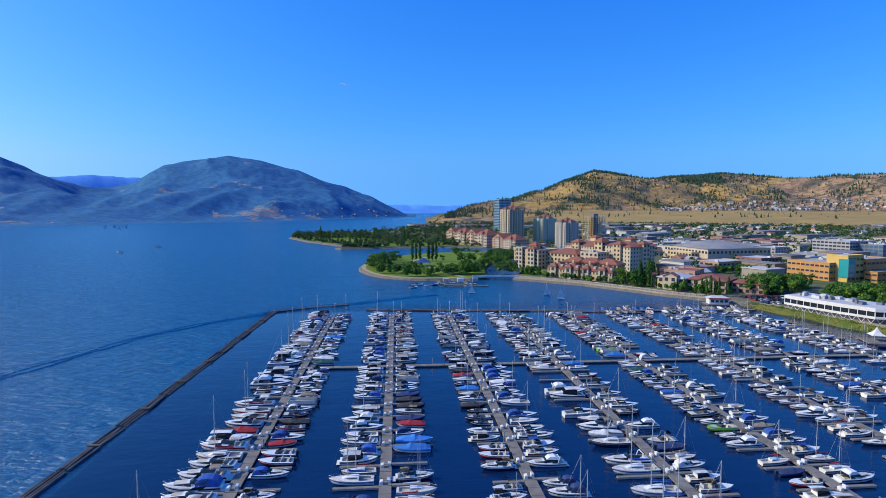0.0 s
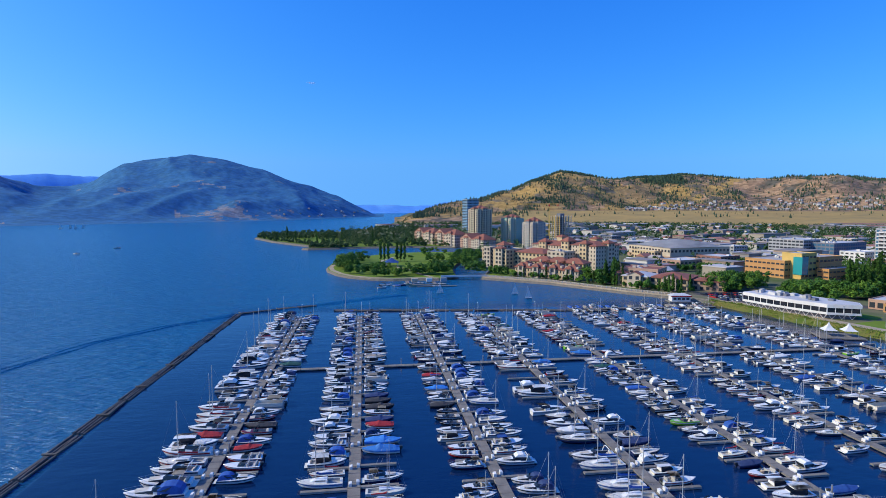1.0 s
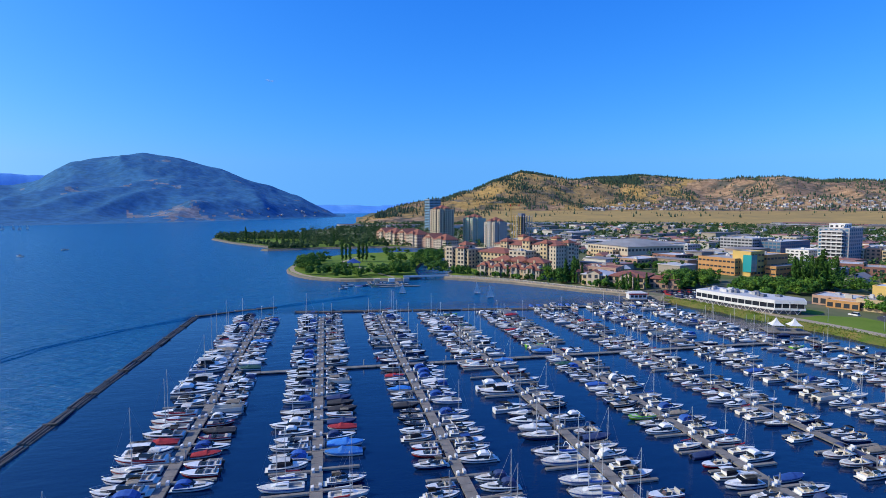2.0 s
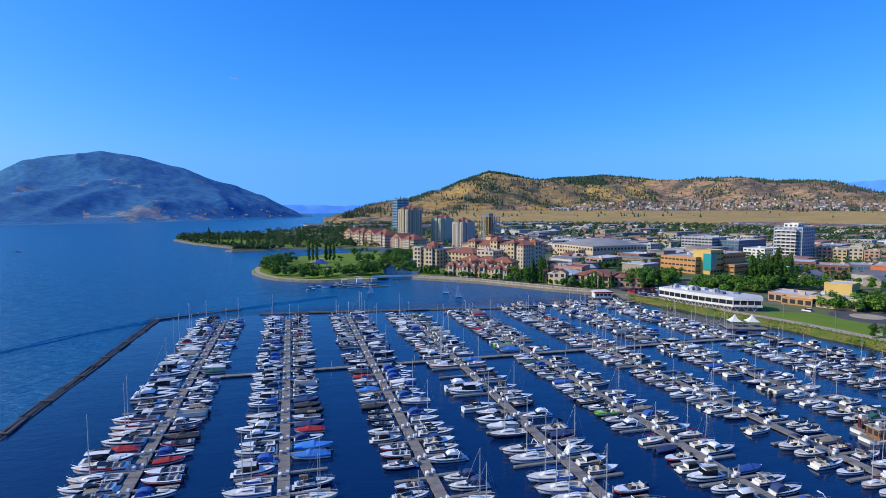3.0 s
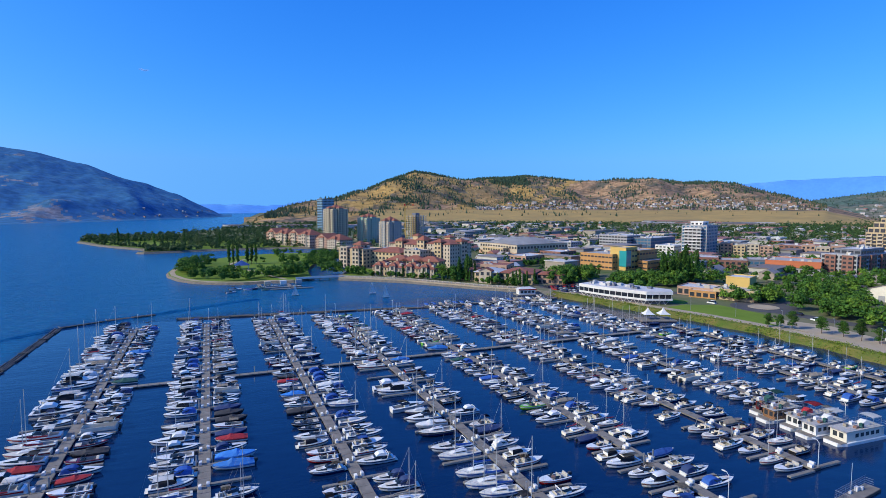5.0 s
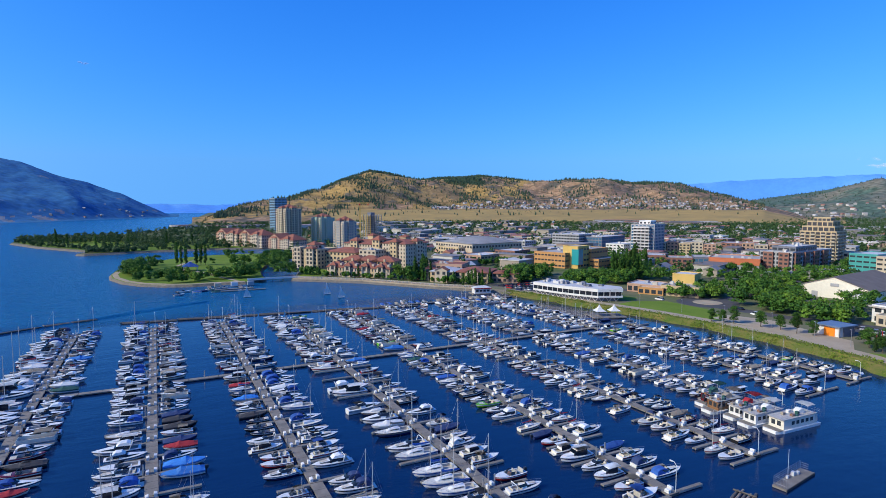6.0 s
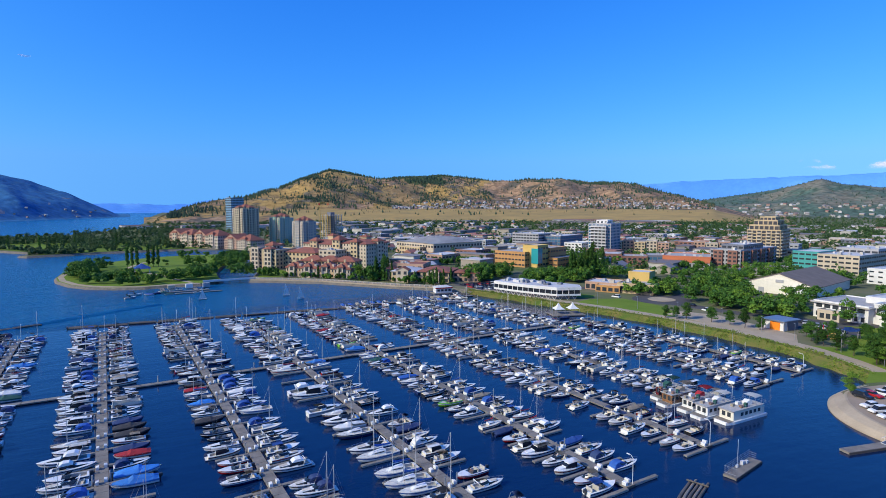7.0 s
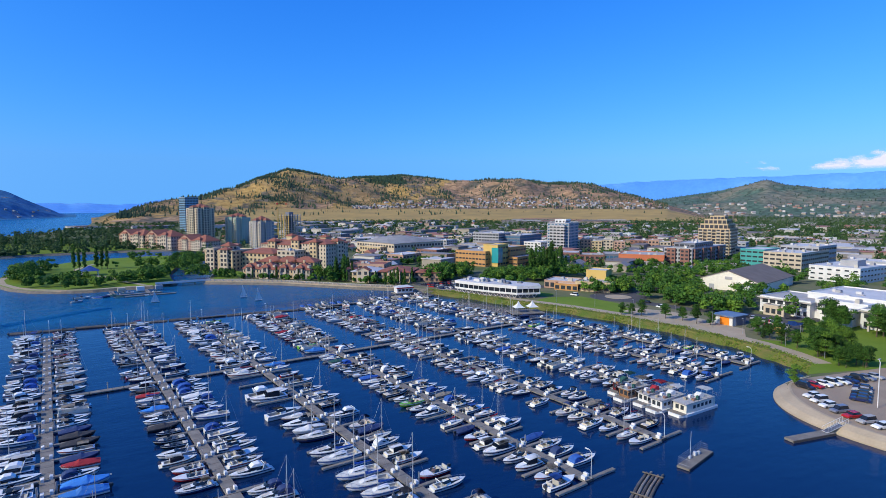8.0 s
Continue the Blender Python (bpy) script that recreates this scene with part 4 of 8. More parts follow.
    v = [covered_boat("white boat under a blue storage cover" + near, GELCOAT, CANVAS_BLUE, lite=lite),
         covered_boat("white boat under a tan storage cover" + near, GELCOAT, CANVAS_TAN, 6.6, lite=lite),
         covered_boat("dark boat under a black storage cover" + near, BLACK, CANVAS_BLACK, 6.8, lite=lite),
         covered_boat("white boat under a pale storage cover" + near, GELCOAT, CANVAS_WHITE, 7.2, lite=lite),
         covered_boat("white boat under a red storage cover" + near, GELCOAT, CANVAS_RED, 6.7, lite=lite),
         covered_boat("white boat under a green storage cover" + near, GELCOAT, CANVAS_GREEN, 6.5, lite=lite),
         covered_boat("white boat under a bright blue tarpaulin" + near, GELCOAT, CANVAS_SKY, 7.4, high=0.95, lite=lite),
         covered_boat("navy boat under a navy storage cover" + near, NAVY, CANVAS_NAVY, 6.8, lite=lite)]
    return c, r, v


# ---- piers ----
# x of the walkway, first and last y, usual boat length on the west and east side
PIERS = [(-30.0, 66, 269, 10.4, 7.6), (-2.3, 66, 272, 8.3, 7.7), (25.0, 66, 271, 6.5, 7.9), (53.0, 66, 263, 9.8, 7.0),
         (81.0, 67, 262, 7.6, 6.8), (109.0, 70, 256, 7.3, 6.8), (136.5, 82, 258, 7.4, 7.0), (164.0, 87, 254, 7.2, 6.8), (184.0, 88, 188, 5.6, 5.8)]
VACANT = [(0.04, 0.08), (0.03, 0.07), (0.05, 0.16), (0.34, 0.14), (0.06, 0.12), (0.08, 0.14), (0.08, 0.14), (0.12, 0.14), (0.3, 0.2)]
SLIP = 8.6          # two boats and a finger
WALK_W = 2.3
CROSS_Y = 179.0

bm = bmesh.new()
quad_box(bm, -WALK_W / 2, 0.02, 0.22, WALK_W / 2, 8.57, 0.55)
for y in (0.02, 2.85, 5.7, 8.5):
    quad_box(bm, -WALK_W / 2 - 0.04, y, 0.05, WALK_W / 2 + 0.04, y + 0.07, 0.565, mi=1)
DECK_ME = mesh_of("deck_section", bm, DOCK, DOCK_EDGE)
bm = bmesh.new()
quad_box(bm, 0, -0.36, 0.2, 1.0, 0.36, 0.5)
quad_box(bm, 0.0, -0.41, 0.1, 1.0, -0.36, 0.46, mi=1)
quad_box(bm, 0.0, 0.36, 0.1, 1.0, 0.41, 0.46, mi=1)
FINGER_ME = mesh_of("finger", bm, DOCK, DOCK_SIDE)
bm = bmesh.new()
loft(bm, [[(-0.35, -0.6, 0.55), (0.35, -0.6, 0.55), (0.35, 0.6, 0.55), (-0.35, 0.6, 0.55)], [(-0.35, -0.6, 1.1), (0.35, -0.6, 1.05), (0.35, 0.6, 1.05), (-0.35, 0.6, 1.1)],
          [(-0.38, -0.63, 1.1), (0.38, -0.63, 1.05), (0.38, 0.63, 1.05), (-0.38, 0.63, 1.1)], [(-0.3, -0.55, 1.24), (0.3, -0.55, 1.16), (0.3, 0.55, 1.16), (-0.3, 0.55, 1.24)]], close=True)
bmesh.ops.transform(bm, matrix=Matrix.Diagonal((0.8, 0.8, 1, 1)), verts=bm.verts)
BOX_ME = mesh_of("dock_box", bm, WHITE_PAINT)
bm = bmesh.new()
tube(bm, [(0, 0, -1.5), (0, 0, 2.4)], 0.16, 7)
PILE_ME = mesh_of("mooring_post", bm, STEEL)
bm = bmesh.new()
tube(bm, [(0, 0, 0.5), (0, 0, 5.4), (0, 0.5, 5.9), (0, 1.1, 5.9)], 0.06, 6)
quad_box(bm, -0.12, 0.8, 5.82, 0.12, 1.5, 5.95)
LAMP_ME = mesh_of("lamp_post", bm, WHITE_PAINT)

rng = random.Random(7)
NEAR_B, FAR_B = prototypes(False), prototypes(True)
SAILS, FAR_SAILS = [[sailboat("white sloop with a blue sail cover" + far_, GELCOAT, CANVAS_BLUE, lite=lite_), sailboat("white sloop with a white sail cover" + far_, GELCOAT, CANVAS_WHITE, 9.2, 2.9, 13.5, lite_),
                     sailboat("navy sloop with a tan sail cover" + far_, NAVY, CANVAS_TAN, 8.0, 2.6, 11.0, lite_), sailboat("cream sloop with a maroon sail cover" + far_, CREAM, CANVAS_RED, 8.4, 2.7, 11.5, lite_)]
                    for lite_, far_ in ((False, ""), (True, " farther out"))]
used = set()


def moor(proto, x, y, east, yaw=0.0, size=1.0):
    """Places a boat with its stern at (x, y), its bow to the east or west; the first copy is the prototype itself."""
    m = pose(x, y, 0, 0, 0, (0 if east else 180) + yaw)
    ob = proto if proto.name not in used else copy_thing(proto, m)
    used.add(proto.name)
    ob.matrix_basis = m @ Matrix.Diagonal((size, size * 1.0, size * 1.06, 1))
    ob["group"] = "boats moored in the marina"
    return ob


# boats that stand out: pier, side, along it from - to, family (c cruiser, r runabout, v covered, s sloop), which of it
KNOWN = [(1, 1, 108.5, 113.5, "v", 0), (1, 1, 113.5, 123, "v", 6), (2, -1, 150, 155, "v", 6), (2, -1, 124, 140, "r", 3), (2, -1, 110, 116, "r", 2), (0, 1, 117, 122, "v", 4),
         (0, 1, 110, 116, "r", 2), (0, -1, 99, 104, "c", 0), (2, 1, 95, 100, "c", 6), (2, -1, 100, 106, "v", 0), (3, 1, 86, 92, "r", 2), (4, -1, 80, 84, "c", 5), (5, 1, 71, 78, "r", 3),
         (4, 1, 84, 90, "v", 0), (2, 1, 160, 172, "c", 0), (1, 1, 141, 150, "v", 2), (0, -1, 126, 131, "v", 4), (3, -1, 84, 106, "s", 0), (3, 1, 160, 168, "r", 2)]
# share of white, blue and dark boats on each side of each pier
TONE = {"white": ((0, 1, 2, 2, 3, 3, 5, 6, 7, 8, 8, 10, 10, 11, 11), (0, 0, 1, 5, 7, 7), (3, 1, 3, 5)), "blue": ((0, 0, 2, 3, 6, 8, 10, 11), (0, 4, 7, 1), (0, 6, 3, 7)),
        "dark": ((1, 1, 4, 4, 5, 6, 9, 10), (1, 3, 3, 2, 5, 9, 6), (2, 2, 7, 1, 4)), "mixed": ((0, 1, 2, 3, 4, 5, 6, 7, 8, 9, 9, 10, 10, 11), (0, 1, 2, 3, 4, 5, 6, 6, 7, 8, 9), (0, 1, 1, 2, 3, 4, 5, 6, 7))}
TONES = [("white", "mixed"), ("blue", "dark"), ("dark", "blue"), ("white", "mixed"), ("mixed", "mixed"), ("white", "dark"), ("mixed", "white"), ("white", "mixed"), ("dark", "mixed")]


def vacant(pi, side, y):
    """Share of empty berths; the wide slips before the cross pier stand half empty."""
    if pi == 3 and side < 0:
        return 0.5 if 104 < y < 170 else 0.12
    if pi == 6 and side < 0 and y < 99:          # houseboats lie here
        return 1.0
    if pi in (2, 3) and side > 0 and y < 170:
        return 0.26
    return VACANT[pi][side > 0]


def berth(px, side, y, want, pi):
    """One boat on a pier's side, about as long as that side's slips."""
    far = y > 122
    c, r, v = FAR_B if far else NEAR_B
    pick, tone = rng.random(), TONE[TONES[pi][side > 0]]
    k = (0.62, 0.74, 0.80) if want > 8 else (0.40, 0.68, 0.80) if pi < 5 else (0.36, 0.60, 0.70)
    if pick < k[0]:
        p = c[rng.choice(tone[0])]
        length = 9.4
    elif pick < k[1]:
        p, length = r[rng.choice(tone[1])], 6.8
    elif pick < k[2]:
        p, length = v[rng.choice(tone[2])], 6.9
    else:
        p, length = rng.choice(FAR_SAILS if far else SAILS), 8.6
    for kp, ks, ka, kb, fam, which in KNOWN:
        if kp == pi and ks == side and ka < y < kb:
            p, length = {"c": (c, 9.2), "r": (r, 6.8), "v": (v, 6.9), "s": (SAILS, 8.6)}[fam][0][which], {"c": 9.2, "r": 6.8, "v": 6.9, "s": 8.6}[fam]
    size = min(1.10, max(0.74, want * rng.uniform(0.80, 1.06) / length))
    bow_out = rng.random() < 0.72
    gap = WALK_W / 2 + (0.7 if bow_out else 0.3) + rng.uniform(0, 0.4)
    if bow_out:
        moor(p, px + side * gap, y, side > 0, rng.uniform(-4, 4), size)
    else:
        moor(p, px + side * (gap + length * size), y, side < 0, rng.uniform(-4, 4), size)


for pi, (px, y0, y1, la, lb) in enumerate(PIERS):
    pier = thing("pier", "floating timber pier with finger berths and white dock boxes", "pier", pose(px, y0, 0), "piers of the marina")
    n = int((y1 - y0) / 8.6)
    for i in range(n):
        part("deck_section", DECK_ME, None, pier).location = (0, i * 8.6, 0)
    slips = int((y1 - y0) / SLIP)
    for side, length in ((-1, la), (1, lb)):
        for i in range(slips + 1):
            y = i * SLIP + (0.6 if side > 0 else 0.0)
            if y0 + y > y1:
                continue
            near_cross = abs(y0 + y - CROSS_Y) < 3.0
            if not near_cross:
                f = part("finger", FINGER_ME, None, pier)
                f.matrix_basis = pose(side * WALK_W / 2, y, 0, 0, 0, 0 if side > 0 else 180) @ Matrix.Diagonal((length + rng.uniform(-0.6, 0.4), 1, 1, 1))
            if i % 2 == 0:
                part("dock_box", BOX_ME, None, pier).matrix_basis = pose(side * (WALK_W / 2 - 0.45), y + 0.9, 0, 0, 0, 0 if side > 0 else 180)
            else:
                part("dock_box", BOX_ME, None, pier).matrix_basis = pose(side * (WALK_W / 2 - 0.45), y - 0.9, 0, 0, 0, 0 if side > 0 else 180)
            if i % 4 == 2:
                part("mooring_post", PILE_ME, None, pier).location = (side * (WALK_W / 2 + 0.3), y + 1.2, 0)
            for k in (0.29, 0.72):
                yy = y0 + y + SLIP * k
                if yy > y1 + 1 or abs(yy - CROSS_Y) < 2.6 or rng.random() < vacant(pi, side, yy):
                    continue
                berth(px, side, yy + rng.uniform(-0.15, 0.15), length, pi)
    if pi >= 4:
        part("lamp_post", LAMP_ME, None, pier).location = (0.8, 0.4, 0)
    if pi < 5:
        part("lamp_post", LAMP_ME, None, pier).location = (0.8, y1 - y0 - 2, 0)

cross = thing("cross_pier", "floating timber walkway that joins the piers", "pier", pose(0, CROSS_Y, 0))
xs = [p[0] for p in PIERS]
for a, b in zip(xs[:7], xs[1:8]):
    for i in range(3):
        x = a + WALK_W / 2 + 0.05 + (b - a - WALK_W - 0.1) * i / 3
        step = (b - a - WALK_W - 0.1) / 3
        ob = part("deck_section", DECK_ME, None, cross)
        ob.matrix_basis = pose(x, 0, 0, 0, 0, -90) @ Matrix.Diagonal((0.9, step / 8.6, 1, 1))
for i in (1, 2, 4):
    part("mooring_post", PILE_ME, None, cross).location = (xs[i] + 14, 1.3, 0)


# ---- log booms ----
def boom_line(label, pts, rows=4):
    ob = thing("log_boom", label, "breakwater", pose(pts[0][0], pts[0][1], 0))
    o = Vector((pts[0][0], pts[0][1], 0))
    for (ax, ay), (bx, by) in zip(pts, pts[1:]):
        d = Vector((bx - ax, by - ay, 0))
        n = max(1, int(d.length / 10))
        side = Vector((-d.y, d.x, 0)).normalized()
        for i in range(n):
            for k in range(rows):
                a = Vector((ax, ay, 0)) + d * ((i + 0.01 + rng.uniform(0, 0.03)) / n) + side * (k - (rows - 1) / 2) * 0.7 + side * rng.uniform(-0.2, 0.2)
                b = Vector((ax, ay, 0)) + d * ((i + 0.97 + rng.uniform(-0.04, 0.02)) / n) + side * ((k - (rows - 1) / 2) * 0.7 + rng.uniform(-0.3, 0.3))
                bm = bmesh.new()
                z = 0.10 + rng.uniform(-0.1, 0.28)
                tube(bm, [a - o + Vector((0, 0, z)), (a + b) / 2 - o + Vector((0, 0, z + 0.03)), b - o + Vector((0, 0, z))], rng.uniform(0.28, 0.42), 7, 0.27)
                part("log", bm, LOG, ob)
            if i % 2 == 0:
                p = Vector((ax, ay, 0)) + d * (i / n) - o
                bm = bmesh.new()
                tube(bm, [p + side * 1.5 + Vector((0, 0, 0.62)), p - side * 1.5 + Vector((0, 0, 0.62))], 0.22, 6)
                part("cross_log", bm, LOG, ob)
    return ob


boom_line("long boom of chained logs on the lake side of the marina", [(-68, 40), (-66, 101), (-63, 190), (-60, 279)])
boom_line("log boom angled across the marina's corner", [(-60, 279.5), (-44, 289), (-25, 297)])
boom_line("log boom across the far end of the piers", [(-15, 281), (30, 276), (79, 270), (120, 262)])

# guest dock across the far end, with small craft on both sides
guest = thing("guest_dock", "short timber guest dock near the promenade", "dock", pose(102, 268, 0, 0, 0, -3))
for i in range(9):
    part("deck_section", DECK_ME, None, guest).matrix_basis = pose(i * 8.6, 0, 0, 0, 0, -90)
for i in range(36):
    if rng.random() < 0.8:
        up = i % 2
        c, r, v = FAR_B
        p_ = rng.choice([r[0], r[1], r[3], v[0], v[1], v[3], c[1], c[2]])
        x, y = 104 + (i // 2) * 4.0, 268 - (i // 2) * 0.21 + (1.6 if up else -1.6)
        moor(p_, x, y, True, 87 if up else -93, 0.82)


# a passing boat's wake rolling over the open lake
def wake(label, pts, h, w):
    bm = bmesh.new()
    rows = []
    for i, (x, y) in enumerate(pts):
        a, b = Vector(pts[max(0, i - 1)]), Vector(pts[min(len(pts) - 1, i + 1)])
        d = (b - a).normalized()
        n_ = Vector((-d.y, d.x))
        rows.append([(x + n_.x * w * k, y + n_.y * w * k, z) for k, z in ((-1, -0.05), (-0.45, h * 0.55), (0, h), (0.45, h * 0.55), (1, -0.05))])
    loft(bm, rows)
    return solid("wake_wave", bm, WATER, label, "wave", kind="structure")


def wake_line(off):
    base = [(-127, 150), (-119, 176), (-111, 197), (-102, 226), (-85, 252), (-61, 275), (-30, 294), (0, 312), (30, 328)]
    out = []
    for (ax, ay), (bx, by) in zip(base, base[1:]):
        for k in range(6):
            t = k / 6
            x, y = ax + (bx - ax) * t, ay + (by - ay) * t
            out.append((x - off * 0.75 + 0.8 * math.sin(y * 0.21 + off), y + off * 0.65))
    return out


for k, off in enumerate((0, 3.2, 7.5)):
    wake("low wave of a passing boat's wake", wake_line(off), (0.34, 0.28, 0.16)[k], (0.9, 0.9, 1.1)[k])
# ---- buildings ----
def hip_roof_bm(x0, y0, x1, y1, z, h, over=0.7):
    bm = bmesh.new()
    x0, y0, x1, y1 = x0 - over, y0 - over, x1 + over, y1 + over
    m = min(x1 - x0, y1 - y0) / 2
    if x1 - x0 > y1 - y0:
        ra, rb = (x0 + m, (y0 + y1) / 2, z + h), (x1 - m, (y0 + y1) / 2, z + h)
    else:
        ra, rb = ((x0 + x1) / 2, y0 + m, z + h), ((x0 + x1) / 2, y1 - m - 0.01, z + h)
    c = [bm.verts.new((x, y, z)) for x, y in ((x0, y0), (x1, y0), (x1, y1), (x0, y1))]
    e = [bm.verts.new((x, y, z - 0.3)) for x, y in ((x0, y0), (x1, y0), (x1, y1), (x0, y1))]
    a, b = bm.verts.new(ra), bm.verts.new(rb)
    if x1 - x0 > y1 - y0:
        fs = ((c[0], c[1], b, a), (c[1], c[2], b), (c[2], c[3], a, b), (c[3], c[0], a))
    else:
        fs = ((c[0], c[1], a), (c[1], c[2], b, a), (c[2], c[3], b), (c[3], c[0], a, b))
    for f in fs:
        bm.faces.new(f)
    for i in range(4):
        bm.faces.new((e[i], e[(i + 1) % 4], c[(i + 1) % 4], c[i]))
    bm.faces.new(e[::-1])
    return bm


def gable_bm(x0, y0, x1, y1, z, h, over=0.6):
    """A roof of two slopes, its ridge along x, with the gable walls left to the building."""
    bm = bmesh.new()
    ym = (y0 + y1) / 2
    rows = []
    for x in (x0 - over, x1 + over):
        rows.append([(x, y0 - over, z - 0.2), (x, ym, z + h), (x, y1 + over, z - 0.2), (x, y1 + over, z - 0.5), (x, ym, z + h - 0.3), (x, y0 - over, z - 0.5)])
    loft(bm, rows, close=True)
    return bm


def flat_roof_bm(x0, y0, x1, y1, z, wall=0.6):
    """A roof deck behind a parapet."""
    bm = bmesh.new()
    quad_box(bm, x0 + 0.25, y0 + 0.25, z - 0.1, x1 - 0.25, y1 - 0.25, z + 0.12, mi=0)
    for a in ((x0 - 0.1, y0 - 0.1, x1 + 0.1, y0 + 0.25), (x0 - 0.1, y1 - 0.25, x1 + 0.1, y1 + 0.1), (x0 - 0.1, y0 + 0.25, x0 + 0.25, y1 - 0.25), (x1 - 0.25, y0 + 0.25, x1 + 0.1, y1 - 0.25)):
        quad_box(bm, a[0], a[1], z - 0.1, a[2], a[3], z + wall, mi=1)
    return bm


def glazing_bm(x0, y0, x1, y1, z0, z1, floors, nx, ny, ww=0.55, wh=0.55, proud=0.06, sides="wse"):
    """Windows with projecting frames and sills over the west (x0), south (y0) and east faces."""
    bm = bmesh.new()
    fh = (z1 - z0) / floors
    for f in range(floors):
        za = z0 + fh * (f + 0.5 - wh / 2)
        zb = za + fh * wh
        if "w" in sides:
            s = (y1 - y0) / ny
            for i in range(ny):
                a = y0 + s * (i + 0.5 - ww / 2)
                quad_box(bm, x0 - proud, a, za, x0 + 0.02, a + s * ww, zb)
                quad_box(bm, x0 - proud - 0.12, a - 0.1, za - 0.14, x0 + 0.02, a + s * ww + 0.1, za, mi=1)
        for side, yy, d in (("s", y0, -1), ("n", y1, 1)):
            if side in sides:
                s = (x1 - x0) / nx
                for i in range(nx):
                    a = x0 + s * (i + 0.5 - ww / 2)
                    ys = sorted((yy + d * proud, yy - d * 0.02))
                    quad_box(bm, a, ys[0], za, a + s * ww, ys[1], zb)
                    ys = sorted((yy + d * (proud + 0.12), yy - d * 0.02))
                    quad_box(bm, a - 0.1, ys[0], za - 0.14, a + s * ww + 0.1, ys[1], za, mi=1)
    return bm


def units_bm(x0, y0, x1, y1, z, n, seed, hmax=1.8):
    """One roof unit, cowl or plant box."""
    r = random.Random(seed)
    out = []
    for _ in range(n):
        w, d, h = r.uniform(1.2, 3.2), r.uniform(1.2, 3.0), r.uniform(0.8, hmax)
        x, y = r.uniform(x0 + 1.5, x1 - w - 1.5), r.uniform(y0 + 1.5, y1 - d - 1.5)
        bm = bmesh.new()
        quad_box(bm, x, y, z, x + w, y + d, z + h)
        quad_box(bm, x + 0.2, y + 0.2, z + h, x + w - 0.2, y + d - 0.2, z + h + 0.15)
        out.append(bm)
    return out


def block(ob, x0, y0, a, b, z0, z1, wall, floors=3, nx=6, ny=6, roof="flat", roof_m=None, rh=3.0, glass=None, ww=0.55, wh=0.5, units=0, sides="ws", trim=None, name="wall"):
    """A storeyed block of a building, from its south-west corner."""
    x1, y1 = x0 + a, y0 + b
    bm = bmesh.new()
    quad_box(bm, x0, y0, z0, x1, y1, z1)
    if roof == "gable":
        ym = (y0 + y1) / 2
        loft(bm, [[(x, y0, z1), (x, ym, z1 + rh - 0.3), (x, y1, z1)] for x in (x0, x1)], close=True)
    w = part(name, bm, wall, ob)
    if floors:
        g = part("glazing", glazing_bm(x0, y0, x1, y1, z0, z1, floors, nx, ny, ww, wh, sides=sides), [glass or GLASS, trim or wall], w)
        g["kind"] = "stuff"
    roof_m = roof_m or ROOF_GREY
    if roof == "hip":
        part("roof", hip_roof_bm(x0, y0, x1, y1, z1, rh), roof_m, ob)
    elif roof == "gable":
        part("roof", gable_bm(x0, y0, x1, y1, z1, rh), roof_m, ob)
    elif roof == "flat":
        part("roof", flat_roof_bm(x0, y0, x1, y1, z1), [roof_m, trim or wall], ob)
        for k, bmu in enumerate(units_bm(x0, y0, x1, y1, z1 + 0.1, units, int(x0 * 7 + y0 * 3 + a * 11 + b) % 9999)):
            part("roof_unit", bmu, (ROOF_PALE, GREY_WALL, CONCRETE)[k % 3], ob)
    return w


def building(label, category, cx, cy, rot, name="building"):
    return thing(name, label, category, pose(cx, cy, LAND_Z - 0.05, 0, 0, rot))


def balcony_me(w, d=1.5):
    bm = bmesh.new()
    quad_box(bm, 0, 0, 0, d, w, 0.18)
    quad_box(bm, 0, 0, 0.18, 0.08, w, 1.1, mi=1)
    quad_box(bm, 0.08, 0, 0.18, d, 0.08, 1.1, mi=1)
    quad_box(bm, 0.08, w - 0.08, 0.18, d, w, 1.1, mi=1)
    return mesh_of("balcony", bm, TOWER_TAN, STUCCO_PALE)


BALC = balcony_me(3.6, 1.1)


def condo_tower(label, cx, cy, rot, a, b, h, wall, glass):
    """Residential tower: shaft, projecting bays, balconies, stepped top with red hipped roofs."""
    ob = building(label, "apartment tower", cx, cy, rot, "apartment_tower")
    fl = max(4, int(h / 3.1))
    block(ob, 0, 0, a, b, 0, h - 5, wall, fl - 1, 5, 5, "flat", ROOF_GREY, glass=glass, ww=0.5, wh=0.62)
    block(ob, -1.6, b * 0.30, a * 0.4, b * 0.34, 0, h - 3, wall, fl, 2, 2, "none", glass=glass, ww=0.6, wh=0.62, name="bay")
    block(ob, a * 0.32, -1.6, a * 0.34, b * 0.4, 0, h - 3, wall, fl, 2, 2, "none", glass=glass, ww=0.6, wh=0.62, name="bay")
    for (x, y, w, d) in ((-1.6, b * 0.30, a * 0.4, b * 0.34), (a * 0.32, -1.6, a * 0.34, b * 0.4)):
        part("roof", hip_roof_bm(x, y, x + w, y + d, h - 3, 2.6, 0.4), TILE_RED, ob, "red tiled roof")
    block(ob, a * 0.22, b * 0.22, a * 0.56, b * 0.56, h - 5, h - 2, wall, 1, 3, 3, "hip", TILE_RED, 3.6, glass=glass)
    for f in range(1, fl - 1):
        z = f * (h - 5) / (fl - 1)
        for y in (0.8, b - 4.4):
            part("balcony", BALC, None, ob).location = (-1.1, y, z)
    return ob


condo_tower("tall cream apartment tower with red roof caps", 151, 738, 24, 24, 22, 50.5, TOWER_TAN, GLASS)
